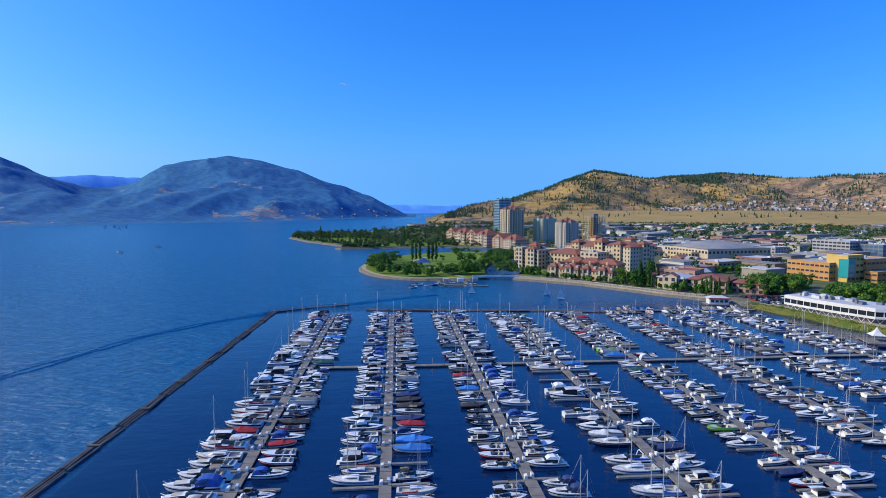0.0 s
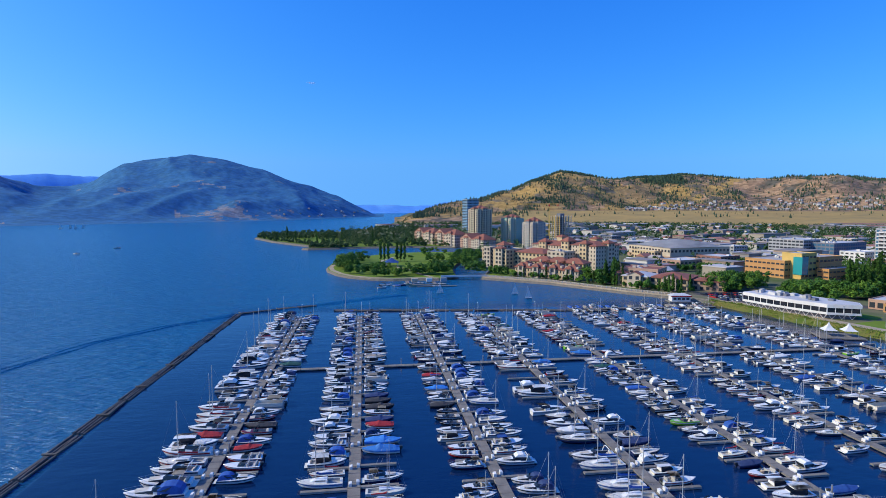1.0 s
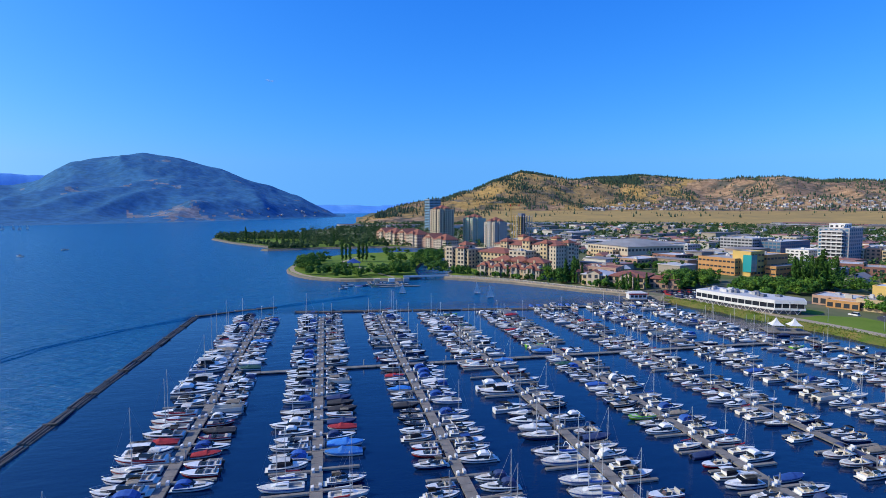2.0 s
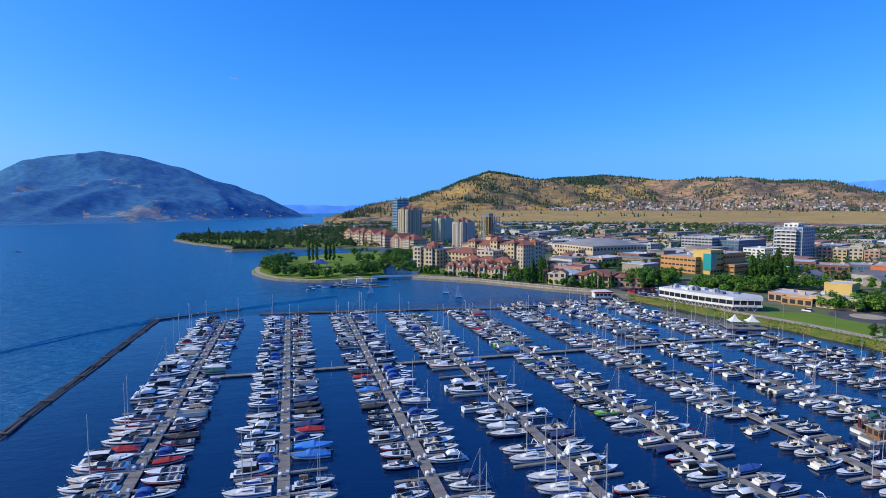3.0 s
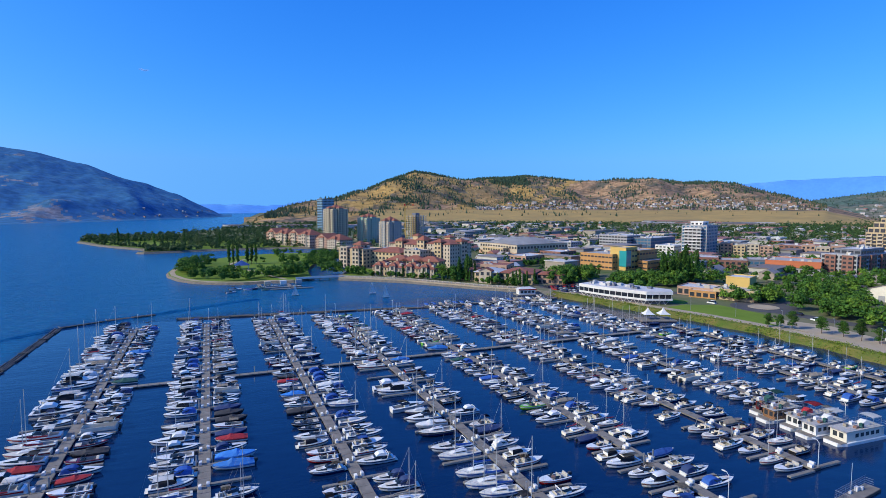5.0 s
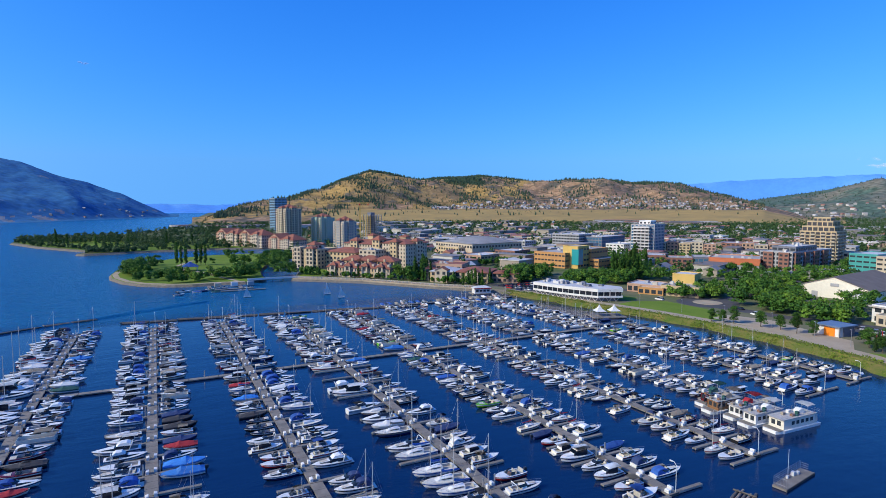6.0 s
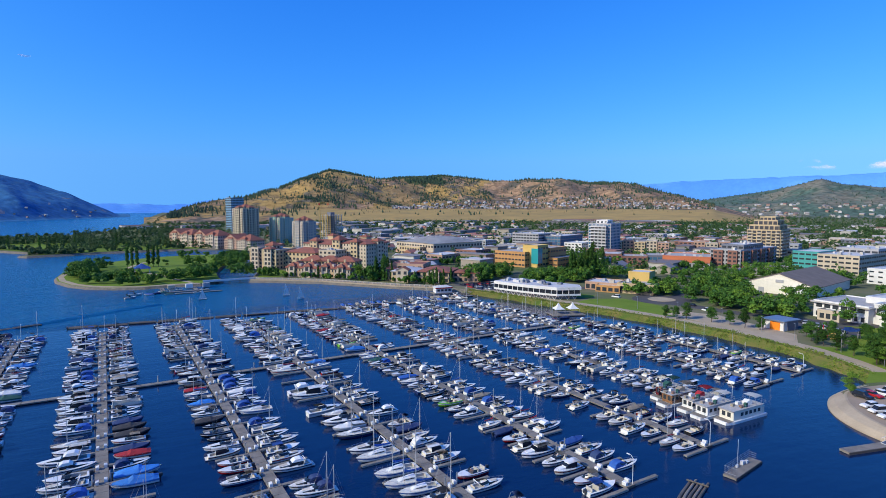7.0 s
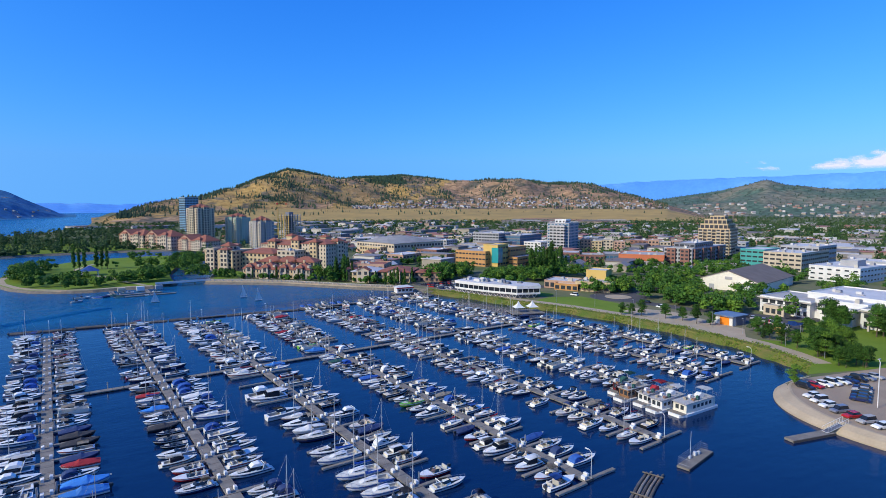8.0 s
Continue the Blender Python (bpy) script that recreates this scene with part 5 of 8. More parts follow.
condo_tower("pale green glazed apartment tower with red roofs", 196, 735, 24, 23, 21, 38.5, TOWER_TAN, GLASS_TEAL)
condo_tower("cream and blue-grey apartment tower with red roofs", 189, 612, 24, 19, 18, 36.5, STUCCO_PALE, GLASS_BLUE)

# tower under construction, and its crane
ob = building("unfinished concrete apartment tower with bare floor slabs", "construction site", 288, 800, 24, "unfinished_tower")
for f in range(12):
    part("floor_slab", box(0, 0, f * 3.1, 24, 22, f * 3.1 + 0.35), CONCRETE, ob)
YELLOW_FORM = mat("yellow_formwork", (0.55, 0.36, 0.07), (0.42, 0.26, 0.06), 0.7)
for i in range(5):
    for j in range(5):
        if i in (0, 4) or j in (0, 4):
            part("column", box(i * 5.8, j * 5.3, 0, i * 5.8 + 0.8, j * 5.3 + 0.8, 36.5), YELLOW_FORM if i == 0 else CONCRETE, ob)
part("core", box(8, 7, 0, 16, 15, 39.5), DARK_WALL, ob)
crane = thing("tower_crane", "yellow tower crane with a long jib and red cab", "crane", pose(274, 806, LAND_Z, 0, 0, 155))
bm = bmesh.new()
for x in (-0.8, 0.8):
    for y in (-0.8, 0.8):
        tube(bm, [(x, y, 0), (x, y, 53)], 0.16, 4)
for i in range(26):
    s = 1 if i % 2 else -1
    tube(bm, [(-0.8 * s, -0.8, i * 2), (0.8 * s, -0.8, i * 2 + 2)], 0.09, 3)
    tube(bm, [(-0.8, 0.8 * s, i * 2), (-0.8, -0.8 * s, i * 2 + 2)], 0.09, 3)
part("mast", bm, YELLOW_FORM, crane)
bm = bmesh.new()
for y, z in ((-0.7, 53), (0.7, 53), (0, 54.6)):
    tube(bm, [(-14, y, z), (46, y, z)], 0.15, 4)
for i in range(30):
    x = -14 + i * 2
    for y in (-0.7, 0.7):
        tube(bm, [(x, y, 53), (x + 1, 0, 54.6), (x + 2, y, 53)], 0.08, 3)
part("jib", bm, YELLOW_FORM, crane)
part("counterweight", box(-14, -1, 50.5, -10.5, 1, 53), ORANGE, crane)
part("cab", box(-1, 0.9, 50.6, 1.2, 2.6, 53), RED, crane, "red operator's cab")

ob = building("slim blue glass tower behind the apartments", "office tower", 208, 1120, 20, "glass_tower")
block(ob, 0, 0, 27, 20, 0, 64, GLASS_SKY, 20, 9, 6, "flat", ROOF_GREY, glass=GLASS, ww=0.8, wh=0.6, trim=GREY_WALL)

# lakeside hotel
ob = building("large pale hotel with red tiled roofs", "hotel", 171, 396, 25, "hotel")
block(ob, 0, 0, 26, 30, 0, 20.5, STUCCO_PALE, 7, 9, 10, "hip", TILE_RED, 3.2, ww=0.34)
block(ob, -1.8, 8, 6, 7, 0, 22, STUCCO, 7, 1, 2, "hip", TILE_RED, 2.6, ww=0.5, name="bay")
block(ob, -2.2, 26, 9, 8, 0, 23, STUCCO, 7, 2, 2, "hip", TILE_RED, 3.4, ww=0.5, name="bay")
block(ob, 12, -1.6, 7, 6, 0, 22.3, STUCCO_PALE, 7, 2, 1, "hip", TILE_RED, 2.4, ww=0.5, name="bay")
block(ob, 4, 30, 22, 44, 0, 18.5, STUCCO_PALE, 6, 8, 14, "hip", TILE_RED, 3.0, ww=0.34)
block(ob, 2, 56, 7, 8, 0, 21, STUCCO, 7, 1, 2, "hip", TILE_RED, 2.6, ww=0.5, name="bay")
for x, y in ((16, 14), (15, 50)):
    part("lift_house", box(x, y, 19, x + 6, y + 6, 25.0), STUCCO, ob)
    part("lift_roof", hip_roof_bm(x, y, x + 6, y + 6, 25.0, 1.8), TILE_RED, ob)

ob = building("cream lakeside resort with arched loggias and red roofs", "resort", 113, 437, 33, "resort_building")
block(ob, 0, 0, 24, 27, 0, 15, STUCCO, 5, 6, 6, "flat", ROOF_GREY, ww=0.45, wh=0.55, units=4)
block(ob, -2.2, 3, 6, 7, 0, 16.5, STUCCO_PALE, 5, 1, 2, "hip", TILE_RED, 1.8, ww=0.6, wh=0.62, name="bay")
block(ob, -2.2, 16, 6, 7, 0, 16.5, STUCCO_PALE, 5, 1, 2, "flat", TILE_RED, ww=0.6, wh=0.62, name="bay")
block(ob, 7, 9, 8, 8, 15, 18.5, STUCCO_PALE, 1, 2, 2, "hip", TILE_RED, 3.0)
block(ob, 10, -30, 22, 30, 0, 13.5, STUCCO, 4, 5, 8, "hip", TILE_RED, 3.4, ww=0.5)
block(ob, 12, -48, 14, 16, 0, 15.5, STUCCO_PALE, 5, 4, 4, "flat", ROOF_GREY, ww=0.5, units=3)

ob = building("terraced lakefront villas with red tile roofs and dormers", "villas", 151, 347, 45, "lakefront_villas")
for k in range(4):
    y = 13 + k * 12.4
    block(ob, 1.5 * (k % 2), y, 13, 11.8, 0, 6.8, STUCCO if k % 2 else STUCCO_PALE, 2, 3, 5, "hip", TILE_RED, 4.2, ww=0.34, wh=0.5)
    block(ob, -1.4 + 1.5 * (k % 2), y + 4.6, 4, 4.4, 0, 8.2, STUCCO_PALE, 2, 1, 1, "hip", TILE_RED, 2.2, ww=0.5, wh=0.6, name="bay")
    for yy in (1.4, 9.4):
        part("dormer", trunk_bm([(1.2 + 1.5 * (k % 2), 9.4), (4.4 + 1.5 * (k % 2), 9.4)], 1.7, 1.7, 7.2, 0.9), STUCCO_PALE, ob).location = (0, y + yy, 0)
    if k < 3:
        block(ob, 15, y + 3, 13, 17, 0, 10.4, STUCCO, 3, 4, 5, "hip", TILE_RED, 3.4, ww=0.45, wh=0.55)
    part("chimney", box(6, y + 6, 9, 7.2, y + 7.2, 12.6), STUCCO, ob)

for lab, cx, cy, n, z in (("long red-roofed apartment row by the lagoon", 112, 688, 4, 15.0), ("low pink apartments with red gabled roofs", 138, 640, 2, 11.0)):
    ob = building(lab, "apartments", cx, cy, 28, "apartment_row")
    for k in range(n):
        block(ob, 2 * (k % 2), k * 24, 20, 22.6, 0, z, STUCCO_PINK if k % 2 else STUCCO_PALE, 4, 6, 7, "gable" if k % 2 else "hip", TILE_RED, 6.5, ww=0.5)
        block(ob, -1.2 + 2 * (k % 2), k * 24 + 7, 5, 8, 0, z + 1.5, STUCCO_PALE, 4, 1, 2, "hip", TILE_RED, 3.0, ww=0.5, name="bay")

ob = building("cream casino building with red roofs and arcades", "casino", 189, 305, 45, "casino_building")
block(ob, 0, 0, 26, 22, 0, 7.0, STUCCO, 2, 7, 6, "hip", TILE_RED, 2.6, ww=0.6, wh=0.62)
block(ob, -3, 22, 20, 16, 0, 7.2, STUCCO, 2, 5, 4, "hip", ROOF_PALE, 2.2, ww=0.5, wh=0.5)
block(ob, -5, 26, 5, 8, 0, 8.4, STUCCO_PALE, 2, 1, 2, "gable", TILE_RED, 2.0, ww=0.5, name="entrance")
block(ob, -2.5, 6, 5, 8, 0, 7.6, STUCCO_PALE, 2, 1, 2, "gable", TILE_RED, 2.0, ww=0.5, name="entrance")
block(ob, 3, 38, 18, 12, 0, 6.2, STUCCO, 2, 4, 3, "hip", TILE_RED, 2.4, ww=0.6, wh=0.6)
block(ob, 17, 22, 20, 24, 0, 9.5, STUCCO_PINK, 2, 4, 5, "flat", TILE_RED, ww=0.5, units=4)
block(ob, 8, -18, 20, 17, 0, 6.0, STUCCO_PINK, 2, 5, 5, "hip", TILE_RED, 2.4, ww=0.55, wh=0.6)

ob = building("arena with a broad pale domed roof", "arena", 277, 476, 9, "arena")
ob.matrix_basis = ob.matrix_basis @ Matrix.Diagonal((0.86, 0.86, 1, 1))
block(ob, 0, 0, 78, 72, 0, 12, STUCCO_PALE, 2, 16, 14, "none", ww=0.6, wh=0.35, trim=STUCCO_PINK)
part("plinth", box(-1.2, -1.2, 0, 79, 73, 4.2), STUCCO_PINK, ob)
bm = bmesh.new()
loft(bm, [[(x, y, 12 + 6.0 * (1 - ((x - 39) / 41) ** 2) * (1 - ((y - 36) / 38) ** 2)) for y in (-1, 10, 23, 36, 49, 62, 73)] for x in (-1, 9, 19, 29, 39, 49, 59, 69, 79)], caps=False)
bmesh.ops.solidify(bm, geom=bm.faces[:], thickness=0.5)
part("roof", bm, ROOF_PALE, ob, "pale grey domed roof")
block(ob, -9, 14, 8, 40, 0, 8, STUCCO, 2, 2, 8, "flat", ROOF_PALE, ww=0.6)

ob = building("ochre brick civic building with a teal glass corner", "office building", 292, 338, 17, "civic_building")
block(ob, 0, 12, 34, 30, 0, 12.0, OCHRE, 3, 8, 9, "flat", ROOF_GREY, ww=0.75, wh=0.3, units=4)
block(ob, 6, 4, 16, 14, 0, 17.4, YELLOW_WALL, 4, 4, 4, "flat", ROOF_GREY, ww=0.7, wh=0.35, sides="s")
part("glass_corner", box(5.4, 3.2, 3.2, 12.0, 9.5, 15.4), GLASS_TEAL, ob, "teal glazed corner bay")
block(ob, 22, 2, 26, 16, 0, 14.6, OCHRE, 3, 6, 4, "flat", ROOF_GREY, ww=0.8, wh=0.3, units=3)
block(ob, 20, -6, 34, 8, 0, 7.0, OCHRE, 2, 8, 2, "flat", ROOF_GREY, ww=0.8, wh=0.3)

# yacht club: two bands of white cladding, ribbon glazing, V-shaped struts
club = building("long white yacht club with ribbon windows on V struts", "clubhouse", 203.5, 219.8, 18, "yacht_club")
CL, CW = 41.0, 15.0


def club_x(y):
    return -1.6 * math.sin(math.pi * y / CL)


def club_band(z0, z1, inset, m, name):
    bm = bmesh.new()
    west = [(club_x(y) + inset, y) for y in [CL * i / 12 for i in range(13)]]
    outline = [(x, max(inset, min(CL - inset, y))) for x, y in west] + [(CW + 2 - inset, CL - inset), (CW + 2 - inset, -4 + inset), (9.8 - inset * 0.5, -8.8 + inset * 1.4)]
    slab(bm, outline, z0, z1)
    return part(name, bm, m, club)


club_band(0.0, 2.1, 2.2, DARK_WALL, "ground_floor")
club_band(2.1, 3.1, 0.0, WHITE_PAINT, "lower_band")
upper = club_band(3.1, 5.2, 0.35, SCREEN, "glazing_core")
upper["label"] = "dark ribbon of glass"
club_band(5.2, 6.7, -0.1, WHITE_PAINT, "upper_band")
club_band(6.7, 6.85, 0.3, ROOF_PALE, "roof")
for i in range(13):
    y = CL * i / 12
    part("mullion", box(club_x(y) + 0.18, y - 0.12 if i else 0.2, 3.1, club_x(y) + 0.42, y + 0.12 if i else 0.44, 5.2), WHITE_PAINT, club)
for i in range(5):
    x, y = 0.25 + 9.3 * i / 4, 0.1 - 8.4 * i / 4
    part("mullion", box(x, y, 3.1, x + 0.24, y + 0.24, 5.2), WHITE_PAINT, club)
for i in range(11):
    y = 1.8 + i * 3.6
    for s in (-1, 1):
        bm = bmesh.new()
        tube(bm, [(club_x(y) + 0.7, y, 0), (club_x(y) + 0.3, y + s * 1.6, 2.15)], 0.13, 6)
        part("strut", bm, WHITE_PAINT, club)
for i in range(3):
    x, y = 1.9 + 2.9 * i, -1.2 - 2.6 * i
    for s in (-1, 1):
        bm = bmesh.new()
        tube(bm, [(x + 0.4, y + 0.5, 0), (x + s * 1.1 + 0.2, y - s * 1.0 + 0.2, 2.15)], 0.13, 6)
        part("strut", bm, WHITE_PAINT, club)
for k, bmu in enumerate(units_bm(1, 1, CW - 1, CL - 1, 6.85, 16, 5, 1.4)):
    part("roof_unit", bmu, (ROOF_PALE, GREY_WALL, DARK_WALL)[k % 3], club)

ob = building("white and glass apartment tower with long balconies", "apartment tower", 436, 396, 22, "apartment_tower")
block(ob, 4, 0, 28, 24, 0, 31, GREY_WALL, 10, 7, 6, "flat", ROOF_PALE, glass=GLASS_BLUE, ww=0.6, wh=0.6, units=3)
block(ob, 0, 4, 6, 16, 0, 29, GREY_WALL, 9, 2, 4, "flat", ROOF_PALE, glass=GLASS, ww=0.7, wh=0.55)
block(ob, 10, 6, 14, 12, 31, 34.5, WHITE_PAINT, 1, 4, 3, "flat", ROOF_PALE)
for f in range(1, 10):
    part("balcony", box(-1.4, 3, f * 3.1, 5, 21, f * 3.1 + 0.55), WHITE_PAINT, ob)

ob = building("row of salmon and cream stucco apartments", "apartments", 492, 368, 35, "apartment_row")
for k in range(6):
    block(ob, 2 * (k % 2), k * 11.5, 16, 10.8, 0, 11.5 + 1.5 * (k % 2), (STUCCO_PINK, STUCCO_PALE, STUCCO)[k % 3], 4, 5, 3, "flat", ROOF_GREY, ww=0.55, units=1)
ob = building("salmon stucco apartments beside the glass tower", "apartments", 560, 330, 35, "apartment_row")
for k in range(4):
    block(ob, 2 * (k % 2), k * 12, 18, 11, 0, 10 + 1.5 * (k % 2), (STUCCO_PALE, STUCCO_PINK)[k % 2], 3, 5, 3, "flat", ROOF_GREY, ww=0.55, units=1)
ob = building("dark glazed office complex with pale roof decks", "office building", 450, 482, 18, "office_block")
block(ob, 0, 0, 55, 24, 0, 14, DARK_WALL, 4, 14, 6, "flat", ROOF_PALE, glass=GLASS_BLUE, ww=0.8, wh=0.6, units=6)
block(ob, -12, 22, 40, 36, 0, 16.5, GREY_WALL, 5, 10, 9, "flat", ROOF_PALE, glass=GLASS, ww=0.8, wh=0.5, units=6)
ob = building("red brick and dark glass commercial row", "shops", 398, 290, 42, "commercial_row")
block(ob, 0, 0, 24, 22, 0, 8.5, DARK_WALL, 2, 6, 6, "flat", ROOF_GREY, glass=GLASS_BLUE, ww=0.8, units=4)
block(ob, -1, 22.3, 24, 20, 0, 7.5, BRICK_RED, 2, 6, 5, "flat", ROOF_GREY, ww=0.6, units=3)
block(ob, 0, 42.6, 24, 20, 0, 9.0, BRICK_RED, 2, 6, 5, "flat", ROOF_PALE, ww=0.6, units=3)
ob = building("orange clad commercial hall with a grey base", "shops", 400, 262, 30, "commercial_hall")
block(ob, 0, 0, 34, 34, 0, 5.2, GREY_WALL, 1, 8, 8, "none", ww=0.7)
block(ob, -0.5, -0.5, 35, 35, 5.2, 9.6, ORANGE, 0, 0, 0, "flat", ROOF_GREY, units=4)

ob = building("yellow theatre with low flat-roofed wings", "theatre", 259, 205, 25, "theatre")
block(ob, 14, 4, 14, 12, 0, 10.6, YELLOW_WALL, 0, 0, 0, "flat", ROOF_PALE)
block(ob, -1, -2, 15, 20, 0, 5.4, STUCCO, 1, 4, 5, "flat", ROOF_GREY, ww=0.6, units=3)
block(ob, 2, 18, 18, 20, 0, 4.4, STUCCO_PINK, 1, 4, 6, "flat", ROOF_PALE, ww=0.7, wh=0.6, units=3)
block(ob, -3, 16, 8, 14, 0, 3.6, OCHRE, 1, 2, 4, "flat", ROOF_PALE, ww=0.7, wh=0.6)

ob = building("stepped concrete apartment tower with deep terraces", "apartment tower", 526, 276, 14, "apartment_tower")
for k, (x, y, a, b, z0, z1) in enumerate(((0, 0, 30, 28, 0, 27), (1.6, 2, 27, 25, 27, 31.5), (4, 4, 22, 20, 31.5, 36), (8, 7, 14, 13, 36, 39))):
    block(ob, x, y, a, b, z0, z1, STUCCO, max(1, round((z1 - z0) / 3.1)), 7 - k, 7 - k, "flat", ROOF_GREY, ww=0.8, wh=0.7)
for f in range(1, 9):
    for i in range(4):
        part("balcony", BALC, None, ob).matrix_basis = pose(-1.1, 1 + i * 7.4, f * 3.0)
        part("balcony", BALC, None, ob).matrix_basis = pose(1 + i * 7.8, -1.1, f * 3.0) @ pose(3.6, 0, 0, 0, 0, 90)
block(ob, 22, -14, 20, 14, 0, 8, STUCCO_PALE, 2, 4, 3, "flat", ROOF_GREY)

ob = building("grey and red-brick mid-rise with stacked balconies", "apartments", 412, 245, 8, "mid_rise")
block(ob, 0, 0, 68, 23, 0, 15.5, GREY_WALL, 5, 16, 6, "flat", ROOF_PALE, ww=0.7, wh=0.6, units=6)
block(ob, 12, 3, 36, 17, 15.5, 19, DARK_WALL, 1, 9, 4, "flat", ROOF_PALE, ww=0.75, units=4)
for x in (2, 18, 34, 50):
    block(ob, x, -1.4, 8, 4, 0, 15, BRICK_RED, 5, 2, 1, "flat", ROOF_GREY, ww=0.6, name="bay")
for y in (2, 13):
    block(ob, -1.4, y, 4, 7, 0, 15, BRICK_RED, 5, 1, 2, "flat", ROOF_GREY, ww=0.6, name="bay")
ob = building("concrete office block with a teal clad end", "office building", 459, 186, 3, "office_block")
block(ob, 0, 0, 56, 27, 0, 13.5, STUCCO_PALE, 4, 13, 6, "flat", ROOF_PALE, ww=0.75, wh=0.4, units=5)
block(ob, 2, 27.2, 30, 18, 0, 14.5, TEAL, 4, 6, 4, "flat", ROOF_PALE, ww=0.8, wh=0.35)
block(ob, 40, 2, 40, 28, 0, 16.5, GREY_WALL, 4, 10, 6, "flat", ROOF_PALE, ww=0.8, wh=0.4, units=5)
ob = building("white clinic building with narrow window strips", "clinic", 417, 135, -3, "clinic_building")
block(ob, 0, 0, 44, 30, 0, 9.5, WHITE_PAINT, 3, 9, 6, "flat", ROOF_PALE, ww=0.5, wh=0.3, units=6)
block(ob, 44, -6, 22, 34, 0, 11, GREY_WALL, 3, 5, 7, "flat", ROOF_PALE, glass=GLASS_BLUE, ww=0.8, wh=0.5, units=4)
block(ob, 16, 8, 12, 10, 9.5, 13, GREY_WALL, 0, 0, 0, "flat", ROOF_PALE)

# curling hall: a broad gable turned to the water
ob = building("big cream hall with a wide brown gable roof", "sports hall", 327, 152, 8, "sports_hall")
block(ob, 0, 0, 58, 37, 0, 5.6, CREAM, 0, 0, 0, "gable", ROOF_BROWN, 6.4)
part("side_store", box(-7, 2, 0, 0, 12, 4.4), WHITE_PAINT, ob)
part("vent", box(-0.3, 16, 6.6, 0, 20, 8.2), GREY_WALL, ob)
for y in (5, 26):
    part("door", box(-0.12, y, 0, 0.03, y + 3, 3.2), GREY_WALL, ob)

# white modern civic building near the park
ob = building("white modern low building with projecting flat roofs", "library", 268, 78, -4, "library_building")


def bay_windows(wall, x, y0, n, step, z0, z1, w):
    for i in range(n):
        part("window", box(x - 0.05, y0 + i * step, z0, x + 0.02, y0 + i * step + w, z1), GLASS, wall)


w = block(ob, 2, 28, 26, 22, 0, 7.2, WHITE_PAINT, 0, 0, 0, "flat", ROOF_GREY)
bay_windows(w, 2, 29.4, 6, 3.4, 4.6, 6.3, 2.5)
bay_windows(w, 2, 29.4, 8, 2.6, 0.8, 2.8, 1.3)
w = block(ob, 6, 8, 34, 20, 0, 8.4, WHITE_PAINT, 0, 0, 0, "flat", ROOF_PALE, units=3)
bay_windows(w, 6, 9.0, 4, 4.8, 5.0, 7.0, 3.6)
w = block(ob, -2, 10, 8, 12, 0, 6.6, WHITE_PAINT, 0, 0, 0, "flat", ROOF_PALE)
bay_windows(w, -2, 11.0, 3, 3.8, 3.8, 5.6, 2.8)
w = block(ob, 0, -12, 36, 20, 0, 7.6, WHITE_PAINT, 0, 0, 0, "flat", ROOF_GREY, units=3)
bay_windows(w, 0, -11.0, 4, 4.8, 1.0, 3.0, 3.4)
bay_windows(w, 0, -11.0, 4, 4.8, 4.4, 6.2, 3.4)
block(ob, 16, -4, 34, 40, 0, 9.6, WHITE_PAINT, 0, 0, 0, "flat", ROOF_PALE, units=6)
for x0, y0, x1, y1, z in ((0.8, 27.2, 29, 51, 7.15), (-3.2, 9.2, 7, 22.8, 6.55), (-1.2, -13.2, 37, 8.6, 7.55)):
    part("eave", box(x0, y0, z - 0.45, x1, y1, z), CONCRETE, ob, "pale projecting roof edge")
w = block(ob, -4, 36, 7, 9, 0, 4.2, STUCCO_PALE, 0, 0, 0, "flat", ROOF_GREY, name="porch")
bay_windows(w, -4, 37, 3, 2.6, 1.0, 3.2, 1.8)
part("canopy", box(-5, -8, 4.4, 1, 4, 5.0), CONCRETE, ob)
for y in (-7.5, 3):
    part("column", box(-4.8, y, 0, -4.1, y + 0.7, 4.4), CONCRETE, ob)

# park kiosk with an orange door
ob = building("small park pavilion with a bright orange door", "kiosk", 229.5, 117.6, -3, "park_pavilion")
part("wall", box(0, 0, 0, 9, 8, 3.9), WHITE_PAINT, ob)
# dark panel that paints shade onto the south wall
part("shade_wall", box(2.2, -0.2, 0, 9.2, 0.02, 3.6), DARK_WALL, ob)
part("roof", box(-1.2, -1.0, 3.9, 10, 9, 4.25), ROOF_METAL, ob, "blue-grey metal roof")
ORANGE_DOOR = mat("orange_door_paint", (0.85, 0.24, 0.01), (0.75, 0.20, 0.01), 0.5)
part("door", box(-0.12, 1.6, 0.1, 0.02, 5.6, 3.3), ORANGE_DOOR, ob, "bright orange roller door")
for y in (-0.6, 8.4):
    part("post", box(-1.0, y, 0, -0.75, y + 0.25, 3.9), STEEL, ob)
# ---- shore, paths, lawns, roads ----
def ribbon_bm(pts, width, z0, z1):
    """A strip of ground of constant width along a line."""
    pts = [Vector((p[0], p[1], 0)) for p in pts]
    bm = bmesh.new()
    rows = []
    for i, p in enumerate(pts):
        d = (pts[min(i + 1, len(pts) - 1)] - pts[max(i - 1, 0)]).normalized()
        s = Vector((-d.y, d.x, 0)) * width / 2
        a, b = p + s, p - s
        rows.append([(a.x, a.y, z0), (a.x, a.y, z1), (b.x, b.y, z1), (b.x, b.y, z0)])
    loft(bm, rows, close=True)
    return bm


def ribbon(name, label, category, pts, width, z, m):
    return solid(name, ribbon_bm(pts, width, z - 0.3, z), m, label, category, kind="structure")


